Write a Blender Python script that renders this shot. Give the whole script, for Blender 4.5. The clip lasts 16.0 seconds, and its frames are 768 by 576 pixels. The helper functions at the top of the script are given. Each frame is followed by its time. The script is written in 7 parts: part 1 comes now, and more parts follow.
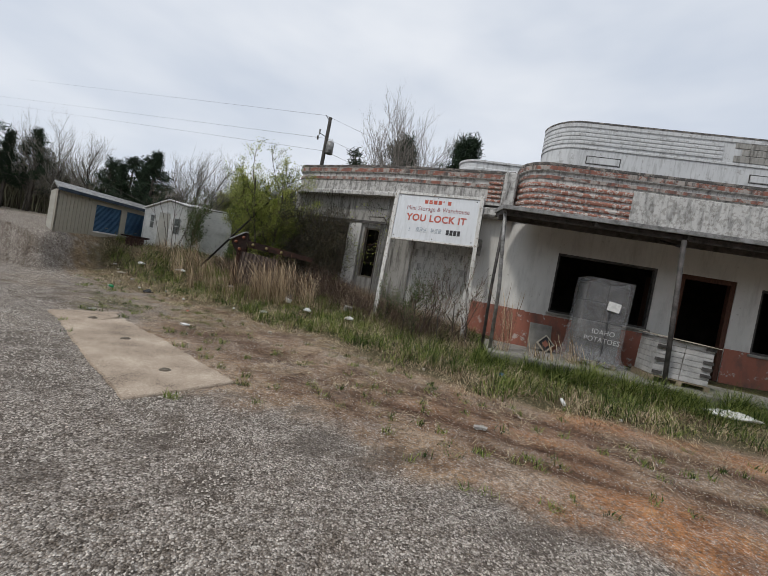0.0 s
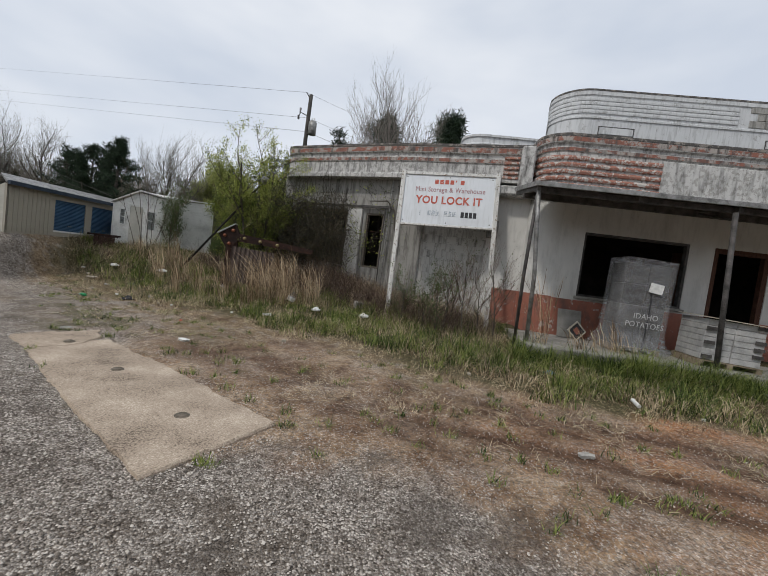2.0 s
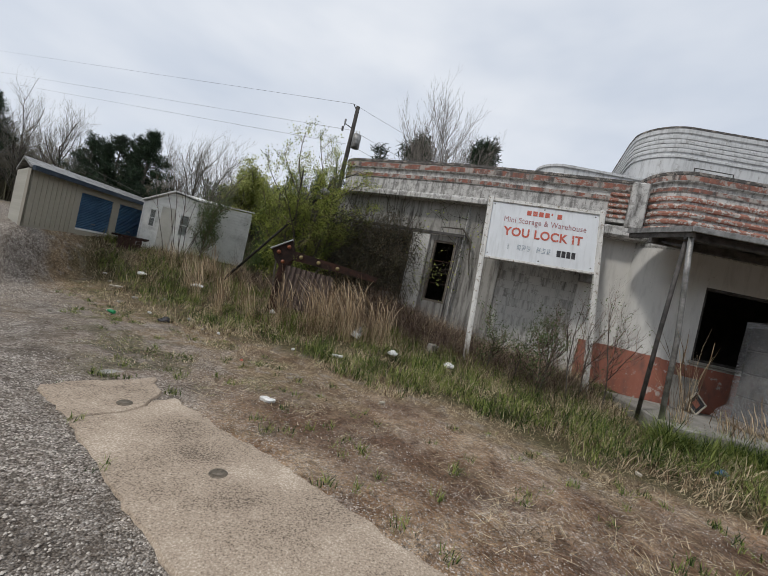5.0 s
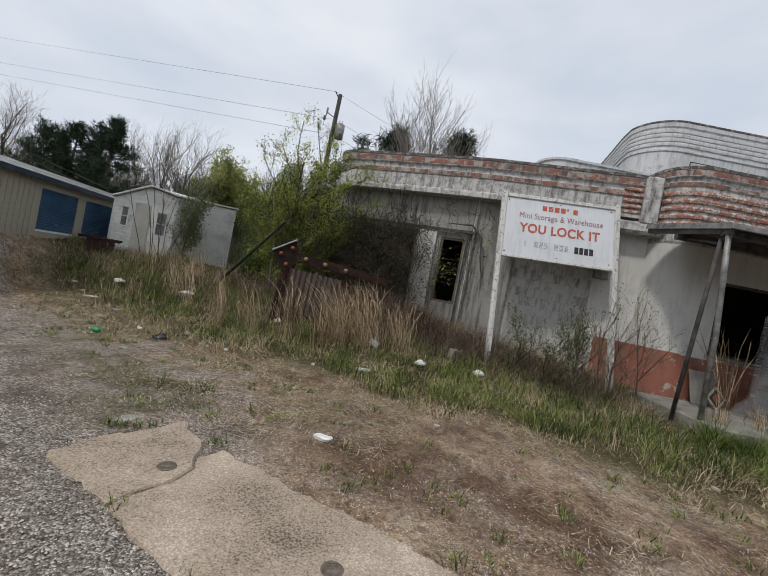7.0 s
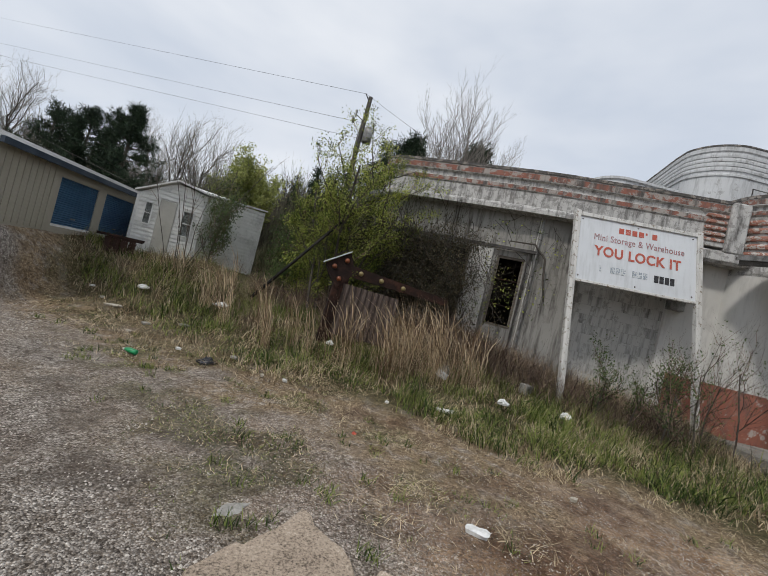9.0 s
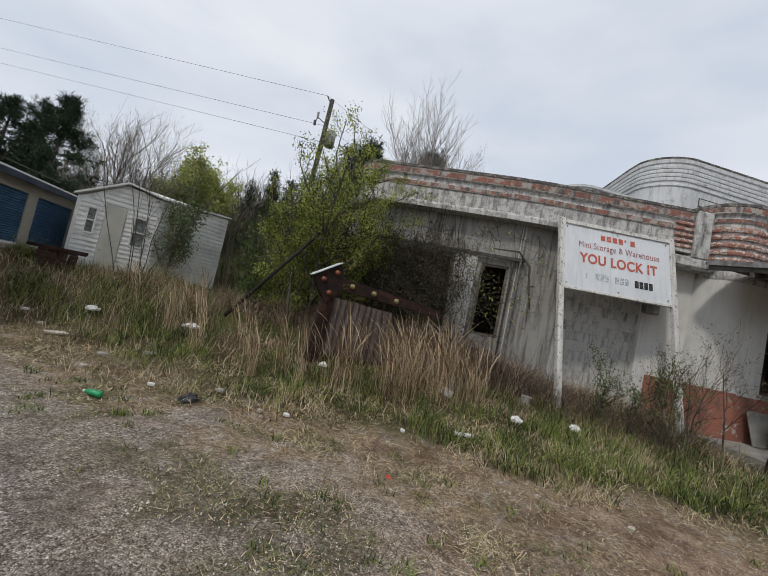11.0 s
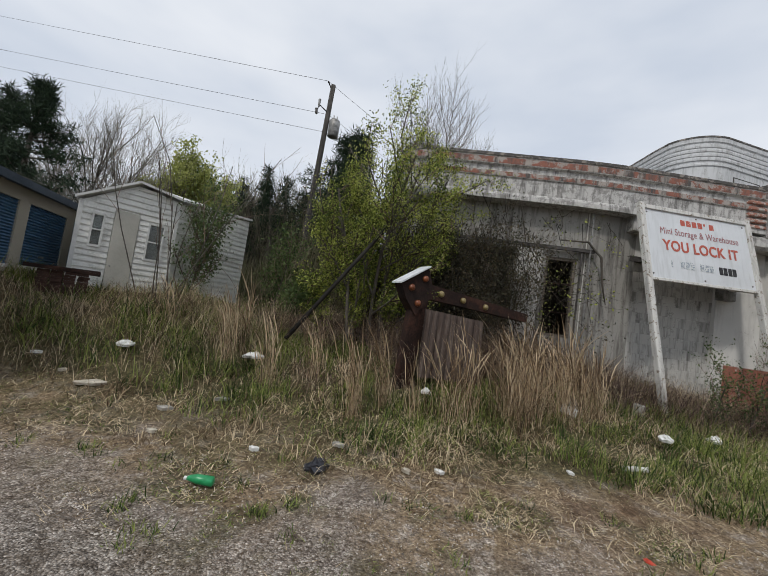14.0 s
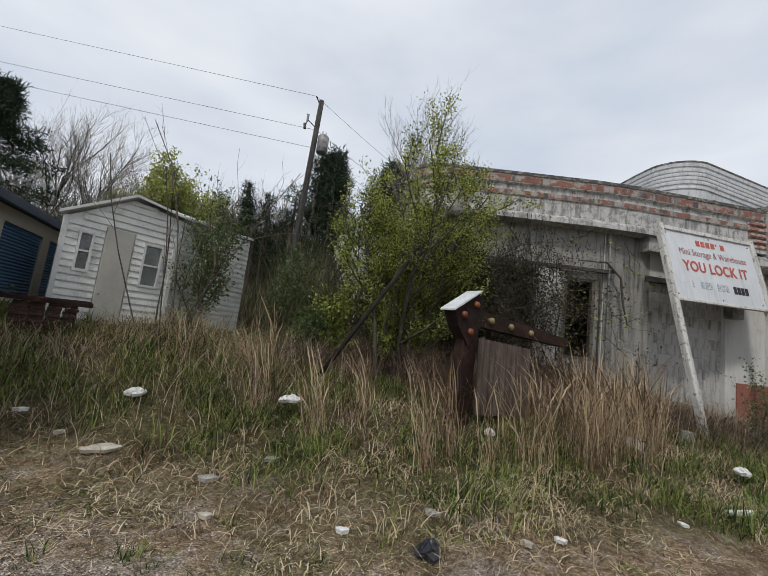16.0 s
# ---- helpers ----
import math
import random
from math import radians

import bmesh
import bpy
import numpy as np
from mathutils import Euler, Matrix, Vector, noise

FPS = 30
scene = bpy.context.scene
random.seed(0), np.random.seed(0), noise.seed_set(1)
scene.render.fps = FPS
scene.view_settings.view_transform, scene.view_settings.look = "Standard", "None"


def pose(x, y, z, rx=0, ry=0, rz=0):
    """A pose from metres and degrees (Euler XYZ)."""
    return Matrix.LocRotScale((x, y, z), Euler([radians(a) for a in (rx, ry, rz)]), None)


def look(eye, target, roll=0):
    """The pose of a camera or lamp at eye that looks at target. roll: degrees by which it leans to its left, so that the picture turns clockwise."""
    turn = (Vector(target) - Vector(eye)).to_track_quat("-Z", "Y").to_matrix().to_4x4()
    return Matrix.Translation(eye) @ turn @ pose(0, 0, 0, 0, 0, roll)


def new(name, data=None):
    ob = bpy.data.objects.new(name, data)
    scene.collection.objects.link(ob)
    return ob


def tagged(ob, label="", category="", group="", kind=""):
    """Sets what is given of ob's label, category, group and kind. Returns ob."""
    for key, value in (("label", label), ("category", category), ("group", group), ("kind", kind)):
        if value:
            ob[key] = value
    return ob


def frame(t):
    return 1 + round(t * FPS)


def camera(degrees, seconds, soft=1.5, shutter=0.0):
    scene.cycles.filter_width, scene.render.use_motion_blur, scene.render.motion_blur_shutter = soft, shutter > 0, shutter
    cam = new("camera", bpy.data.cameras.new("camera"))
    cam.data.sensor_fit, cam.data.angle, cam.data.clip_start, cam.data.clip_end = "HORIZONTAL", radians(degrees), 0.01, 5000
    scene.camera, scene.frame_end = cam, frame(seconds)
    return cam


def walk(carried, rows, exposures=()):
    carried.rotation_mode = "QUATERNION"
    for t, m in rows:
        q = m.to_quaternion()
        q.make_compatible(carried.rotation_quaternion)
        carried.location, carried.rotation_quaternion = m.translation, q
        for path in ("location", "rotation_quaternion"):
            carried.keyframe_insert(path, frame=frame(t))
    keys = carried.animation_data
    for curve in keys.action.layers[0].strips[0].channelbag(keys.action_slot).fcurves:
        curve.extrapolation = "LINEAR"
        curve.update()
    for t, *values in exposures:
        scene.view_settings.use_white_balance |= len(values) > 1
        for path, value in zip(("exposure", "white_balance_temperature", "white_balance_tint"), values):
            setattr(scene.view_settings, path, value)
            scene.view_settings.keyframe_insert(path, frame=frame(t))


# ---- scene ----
cam = camera(90.9, 16.0, soft=0.45)
PATH = [
    (0.0, pose(-0.093, -0.007, 1.385, 88.47, -10.34, -0.68)),
    (0.5, pose(-0.292, 0.327, 1.398, 87.57, -8.74, -0.83)),
    (1.0, pose(-0.604, 0.541, 1.355, 86.94, -8.97, -1.00)),
    (1.5, pose(-0.835, 0.779, 1.342, 86.55, -6.76, -2.15)),
    (2.0, pose(-0.931, 0.935, 1.398, 86.69, -7.43, -4.37)),
    (2.5, pose(-1.093, 0.988, 1.416, 86.48, -10.50, -7.93)),
    (3.0, pose(-1.360, 1.111, 1.462, 86.23, -10.63, -13.47)),
    (3.5, pose(-1.685, 1.549, 1.407, 87.44, -9.26, -8.07)),
    (4.0, pose(-2.085, 1.863, 1.340, 89.22, -12.70, -5.03)),
    (4.5, pose(-2.353, 2.111, 1.357, 89.09, -13.28, -6.89)),
    (5.0, pose(-2.626, 2.411, 1.416, 89.72, -12.46, -5.44)),
    (5.2, pose(-2.722, 2.479, 1.410, 89.91, -12.76, -5.28)),
    (7.3, pose(-3.637, 3.189, 1.429, 89.57, -11.23, -12.85)),
    (7.5, pose(-3.709, 3.266, 1.433, 89.69, -11.70, -14.13)),
    (8.0, pose(-4.027, 3.646, 1.433, 90.66, -10.50, -13.10)),
    (8.5, pose(-4.410, 3.896, 1.390, 91.18, -12.55, -12.12)),
    (9.0, pose(-4.662, 4.145, 1.370, 91.11, -13.85, -12.66)),
    (9.5, pose(-4.885, 4.429, 1.418, 92.51, -14.48, -10.94)),
    (10.0, pose(-5.056, 4.590, 1.368, 94.07, -13.42, -14.65)),
    (10.2, pose(-5.073, 4.625, 1.371, 93.98, -12.17, -16.93)),
    (12.3, pose(-5.811, 5.361, 1.257, 94.17, -11.89, -23.77)),
    (12.5, pose(-5.873, 5.482, 1.296, 94.21, -10.91, -24.14)),
    (13.0, pose(-6.018, 5.698, 1.306, 94.35, -9.89, -24.64)),
    (13.5, pose(-6.241, 5.949, 1.276, 93.85, -9.53, -26.55)),
    (14.0, pose(-6.503, 6.331, 1.275, 93.79, -8.25, -25.48)),
    (14.5, pose(-6.661, 6.573, 1.282, 94.71, -7.88, -25.02)),
    (15.0, pose(-6.808, 6.701, 1.334, 97.10, -8.90, -31.22)),
    (15.5, pose(-6.977, 7.004, 1.297, 97.10, -7.43, -32.74)),
    (16.0, pose(-7.188, 7.267, 1.292, 97.26, -6.91, -31.33)),
]
walk(cam, PATH)

# ---- world, sun ----
world = bpy.data.worlds.new("overcast_sky")
scene.world = world
world.use_nodes = True
wn, wl = world.node_tree.nodes, world.node_tree.links
wn.clear()
w_out, w_bg = wn.new("ShaderNodeOutputWorld"), wn.new("ShaderNodeBackground")
w_sky = wn.new("ShaderNodeTexSky")
w_sky.sky_type, w_sky.sun_disc = "NISHITA", False
w_sky.sun_elevation, w_sky.sun_rotation = radians(52), radians(234)
w_co, w_map = wn.new("ShaderNodeTexCoord"), wn.new("ShaderNodeMapping")
w_map.inputs["Scale"].default_value = (1.0, 1.0, 2.6)
w_noise, w_ramp, w_mix = wn.new("ShaderNodeTexNoise"), wn.new("ShaderNodeValToRGB"), wn.new("ShaderNodeMix")
w_noise.inputs["Scale"].default_value, w_noise.inputs["Detail"].default_value, w_noise.inputs["Roughness"].default_value = 2.1, 4.0, 0.5
w_ramp.color_ramp.elements[0].position, w_ramp.color_ramp.elements[1].position = 0.32, 0.72
w_ramp.color_ramp.elements[0].color = (6.3, 6.9, 7.9, 1)
w_ramp.color_ramp.elements[1].color = (8.7, 9.0, 9.5, 1)
w_mix.data_type = "RGBA"
w_mix.inputs["Factor"].default_value = 0.93
wl.new(w_co.outputs["Generated"], w_map.inputs["Vector"])
wl.new(w_map.outputs["Vector"], w_noise.inputs["Vector"])
wl.new(w_noise.outputs["Fac"], w_ramp.inputs["Fac"])
wl.new(w_sky.outputs["Color"], w_mix.inputs["A"])
wl.new(w_ramp.outputs["Color"], w_mix.inputs["B"])
wl.new(w_mix.outputs["Result"], w_bg.inputs["Color"])
w_bg.inputs["Strength"].default_value = 0.10
wl.new(w_bg.outputs["Background"], w_out.inputs["Surface"])
sun = new("sun", bpy.data.lights.new("sun", "SUN"))
sun.data.energy, sun.data.angle, sun.data.color = 1.6, radians(6), (1.0, 0.96, 0.9)
sun.matrix_world = look((-8, 1.5, 14), (1, 8, 0))
rng = np.random.default_rng(7)


# ---- materials ----
def nodes_of(name):
    m = bpy.data.materials.new(name)
    m.use_nodes = True
    n, l = m.node_tree.nodes, m.node_tree.links
    return m, n, l, n["Principled BSDF"]


def surface(name, colours, scale=4.0, fine=40.0, rough=0.85, bump=0.3, metal=0.0, stretch=(1, 1, 1), contrast=0.3, island=0.0, spec=0.3, thin=0.0, grain=0.35):
    """A worn surface: colours laid in patches at one scale, grain at a finer one, and a matching relief."""
    m, n, l, b = nodes_of(name)
    co, mp = n.new("ShaderNodeTexCoord"), n.new("ShaderNodeMapping")
    mp.inputs["Scale"].default_value = stretch
    l.new(co.outputs["Object"], mp.inputs["Vector"])
    big, small = n.new("ShaderNodeTexNoise"), n.new("ShaderNodeTexNoise")
    for t, s, d in ((big, scale, 6.0), (small, fine, 4.0)):
        t.inputs["Scale"].default_value, t.inputs["Detail"].default_value, t.inputs["Roughness"].default_value = s, d, 0.6
        l.new(mp.outputs["Vector"], t.inputs["Vector"])
    ramp = n.new("ShaderNodeValToRGB")
    e = ramp.color_ramp.elements
    while len(e) < len(colours):
        e.new(0.5)
    for i, c in enumerate(colours):
        e[i].position = 0.5 + contrast * (i / max(1, len(colours) - 1) - 0.5)
        e[i].color = (*c, 1)
    add = n.new("ShaderNodeMath")
    add.operation = "MULTIPLY_ADD"
    add.inputs[1].default_value = grain
    l.new(small.outputs["Fac"], add.inputs[0])
    sub = n.new("ShaderNodeMath")
    sub.operation = "SUBTRACT"
    sub.inputs[1].default_value = grain / 2
    l.new(big.outputs["Fac"], sub.inputs[0])
    l.new(sub.outputs[0], add.inputs[2])
    last = add.outputs[0]
    if island:
        geo, mad = n.new("ShaderNodeNewGeometry"), n.new("ShaderNodeMath")
        mad.operation = "MULTIPLY_ADD"
        mad.inputs[1].default_value = island
        l.new(geo.outputs["Random Per Island"], mad.inputs[0])
        l.new(last, mad.inputs[2])
        s2 = n.new("ShaderNodeMath")
        s2.operation = "SUBTRACT"
        s2.inputs[1].default_value = island / 2
        l.new(mad.outputs[0], s2.inputs[0])
        last = s2.outputs[0]
    l.new(last, ramp.inputs["Fac"])
    l.new(ramp.outputs["Color"], b.inputs["Base Color"])
    b.inputs["Roughness"].default_value, b.inputs["Metallic"].default_value = rough, metal
    b.inputs["Specular IOR Level"].default_value = spec
    if thin:
        b.inputs["Transmission Weight"].default_value = 0.0
        tr, ms = n.new("ShaderNodeBsdfTranslucent"), n.new("ShaderNodeMixShader")
        ms.inputs["Fac"].default_value = thin
        l.new(ramp.outputs["Color"], tr.inputs["Color"])
        l.new(b.outputs["BSDF"], ms.inputs[1])
        l.new(tr.outputs["BSDF"], ms.inputs[2])
        l.new(ms.outputs["Shader"], n["Material Output"].inputs["Surface"])
    if bump:
        bp = n.new("ShaderNodeBump")
        bp.inputs["Strength"].default_value, bp.inputs["Distance"].default_value = bump, 0.02
        l.new(add.outputs[0], bp.inputs["Height"])
        l.new(bp.outputs["Normal"], b.inputs["Normal"])
    return m


def flaking(name, paint, under, amount=0.5, scale=6.0, streak=(1, 1, 1), dirt=(0.09, 0.085, 0.08), dirty=0.35, rough=0.8):
    """Paint that flakes off in patches and shows what lies under it, with grime in streaks."""
    m, n, l, b = nodes_of(name)
    co, mp = n.new("ShaderNodeTexCoord"), n.new("ShaderNodeMapping")
    mp.inputs["Scale"].default_value = streak
    info, far, shift = n.new("ShaderNodeObjectInfo"), n.new("ShaderNodeMath"), n.new("ShaderNodeVectorMath")
    far.operation, far.inputs[1].default_value = "MULTIPLY", 40.0
    l.new(info.outputs["Random"], far.inputs[0])
    l.new(co.outputs["Object"], shift.inputs[0])
    l.new(far.outputs[0], shift.inputs[1])
    l.new(shift.outputs[0], mp.inputs["Vector"])
    flake, tone, grime, spots = (n.new("ShaderNodeTexNoise") for _ in range(4))
    for t, s, d, r in ((flake, scale, 9.0, 0.72), (tone, 1.7, 5.0, 0.6), (grime, 2.3, 7.0, 0.65), (spots, 60.0, 3.0, 0.6)):
        t.inputs["Scale"].default_value, t.inputs["Detail"].default_value, t.inputs["Roughness"].default_value = s, d, r
    for t in (flake, tone, spots):
        l.new(shift.outputs[0], t.inputs["Vector"])
    l.new(mp.outputs["Vector"], grime.inputs["Vector"])
    cut = n.new("ShaderNodeValToRGB")
    cut.color_ramp.elements[0].position, cut.color_ramp.elements[1].position = amount - 0.015, amount + 0.02
    l.new(flake.outputs["Fac"], cut.inputs["Fac"])
    light = n.new("ShaderNodeMix")
    light.data_type = "RGBA"
    light.inputs["A"].default_value = (*[c * 0.8 for c in paint], 1)
    light.inputs["B"].default_value = (*[min(1, c * 1.08) for c in paint], 1)
    l.new(tone.outputs["Fac"], light.inputs["Factor"])
    mix = n.new("ShaderNodeMix")
    mix.data_type = "RGBA"
    mix.inputs["A"].default_value = (*under, 1)
    l.new(cut.outputs["Color"], mix.inputs["Factor"])
    l.new(light.outputs["Result"], mix.inputs["B"])
    gr = n.new("ShaderNodeValToRGB")
    gr.color_ramp.elements[0].position, gr.color_ramp.elements[1].position = 0.48, 0.72
    gr.color_ramp.elements[0].color, gr.color_ramp.elements[1].color = (0, 0, 0, 1), (dirty * 2, dirty * 2, dirty * 2, 1)
    l.new(grime.outputs["Fac"], gr.inputs["Fac"])
    mix2 = n.new("ShaderNodeMix")
    mix2.data_type = "RGBA"
    mix2.inputs["B"].default_value = (*dirt, 1)
    l.new(gr.outputs["Color"], mix2.inputs["Factor"])
    l.new(mix.outputs["Result"], mix2.inputs["A"])
    l.new(mix2.outputs["Result"], b.inputs["Base Color"])
    b.inputs["Roughness"].default_value = rough
    b.inputs["Specular IOR Level"].default_value = 0.25
    ad = n.new("ShaderNodeMath")
    ad.operation = "MULTIPLY_ADD"
    ad.inputs[1].default_value = 0.25
    l.new(spots.outputs["Fac"], ad.inputs[0])
    l.new(cut.outputs["Color"], ad.inputs[2])
    bp = n.new("ShaderNodeBump")
    bp.inputs["Strength"].default_value, bp.inputs["Distance"].default_value = 0.45, 0.006
    l.new(ad.outputs[0], bp.inputs["Height"])
    l.new(bp.outputs["Normal"], b.inputs["Normal"])
    return m


def ground_material():
    """Gravel, bare clay and turf on one sheet, mixed by the masks that the sheet carries."""
    m, n, l, b = nodes_of("ground_cover")
    co = n.new("ShaderNodeTexCoord")

    def noise(s, d=6.0, r=0.6):
        t = n.new("ShaderNodeTexNoise")
        t.inputs["Scale"].default_value, t.inputs["Detail"].default_value, t.inputs["Roughness"].default_value = s, d, r
        l.new(co.outputs["Object"], t.inputs["Vector"])
        return t.outputs["Fac"]

    def ramp(fac, *stops):
        t = n.new("ShaderNodeValToRGB")
        e = t.color_ramp.elements
        while len(e) < len(stops):
            e.new(0.5)
        for i, (p, c) in enumerate(stops):
            e[i].position, e[i].color = p, (*c, 1)
        l.new(fac, t.inputs["Fac"])
        return t.outputs["Color"]

    def mix(fac, a, c, kind="MIX"):
        t = n.new("ShaderNodeMix")
        t.data_type, t.blend_type = "RGBA", kind
        for key, v in (("Factor", fac), ("A", a), ("B", c)):
            if isinstance(v, (int, float)):
                t.inputs[key].default_value = v
            else:
                l.new(v, t.inputs[key])
        return t.outputs["Result"]

    def mask(name):
        t = n.new("ShaderNodeAttribute")
        t.attribute_name = name
        return t.outputs["Fac"]

    vor = n.new("ShaderNodeTexVoronoi")
    vor.inputs["Scale"].default_value = 90.0
    l.new(co.outputs["Object"], vor.inputs["Vector"])
    sep = n.new("ShaderNodeSeparateColor")
    l.new(vor.outputs["Color"], sep.inputs["Color"])
    stones = ramp(sep.outputs["Red"], (0.0, (0.12, 0.103, 0.088)), (0.4, (0.32, 0.284, 0.25)), (0.8, (0.50, 0.455, 0.41)), (1.0, (0.74, 0.69, 0.63)))
    gaps = ramp(vor.outputs["Distance"], (0.0, (1, 1, 1)), (0.45, (0.85, 0.85, 0.85)), (0.8, (0.48, 0.45, 0.42)))
    gravel = mix(1.0, stones, gaps, "MULTIPLY")
    gravel = mix(ramp(noise(0.9, 5), (0.55, (0, 0, 0)), (0.66, (0.75, 0.75, 0.75))), gravel, ramp(noise(30), (0.3, (0.085, 0.066, 0.05)), (0.7, (0.20, 0.165, 0.132))))
    clay = ramp(noise(1.6, 8, 0.66), (0.3, (0.105, 0.058, 0.032)), (0.44, (0.235, 0.142, 0.08)), (0.56, (0.37, 0.255, 0.16)), (0.74, (0.48, 0.385, 0.28)))
    orange = ramp(noise(2.5, 8, 0.66), (0.3, (0.21, 0.085, 0.032)), (0.55, (0.44, 0.20, 0.08)), (0.8, (0.48, 0.28, 0.135)))
    clay = mix(mask("orange"), clay, orange)
    clay = mix(ramp(noise(1.1, 7, 0.7), (0.48, (0, 0, 0)), (0.6, (0.55, 0.55, 0.55))), clay, mix(0.35, stones, clay))
    clay = mix(ramp(sep.outputs["Green"], (0.55, (0, 0, 0)), (0.62, (0.6, 0.6, 0.6))), clay, stones)
    clay = mix(mask("ruts"), clay, ramp(noise(20), (0.3, (0.06, 0.032, 0.02)), (0.7, (0.175, 0.098, 0.058))))
    straw = ramp(noise(38, 8, 0.85), (0.37, (0.06, 0.04, 0.025)), (0.47, (0.205, 0.146, 0.09)), (0.56, (0.36, 0.275, 0.178)), (0.68, (0.56, 0.465, 0.335)))
    straw = mix(ramp(noise(5, 6, 0.7), (0.5, (0, 0, 0)), (0.62, (0.7, 0.7, 0.7))), straw, stones)
    turf = ramp(noise(24.0, 8, 0.85), (0.38, (0.035, 0.03, 0.016)), (0.52, (0.105, 0.095, 0.045)), (0.66, (0.27, 0.22, 0.125)))
    col = mix(mask("gravel"), clay, gravel)
    col = mix(mask("straw"), col, straw)
    col = mix(mask("turf"), col, turf)
    col = mix(0.85, col, ramp(noise(85, 4, 0.75), (0.34, (0.42, 0.40, 0.38)), (0.5, (1, 1, 1)), (0.68, (1.45, 1.43, 1.4))), "MULTIPLY")
    col = mix(0.7, col, ramp(noise(21, 5, 0.72), (0.38, (0.45, 0.41, 0.37)), (0.5, (1, 1, 1)), (0.64, (1.35, 1.34, 1.32))), "MULTIPLY")
    col = mix(0.8, col, ramp(noise(4.5, 9, 0.78), (0.36, (0.55, 0.50, 0.45)), (0.5, (1, 1, 1)), (0.66, (1.22, 1.22, 1.22))), "MULTIPLY")
    col = mix(mask("damp"), col, ramp(noise(34, 6, 0.7), (0.35, (0.035, 0.028, 0.022)), (0.65, (0.125, 0.10, 0.08))))
    l.new(col, b.inputs["Base Color"])
    b.inputs["Roughness"].default_value, b.inputs["Specular IOR Level"].default_value = 0.9, 0.2
    hgt = mix(0.5, ramp(vor.outputs["Distance"], (0.0, (1, 1, 1)), (0.7, (0, 0, 0))), noise(18, 8, 0.7))
    bp = n.new("ShaderNodeBump")
    bp.inputs["Strength"].default_value, bp.inputs["Distance"].default_value = 1.0, 0.02
    l.new(hgt, bp.inputs["Height"])
    l.new(bp.outputs["Normal"], b.inputs["Normal"])
    return m


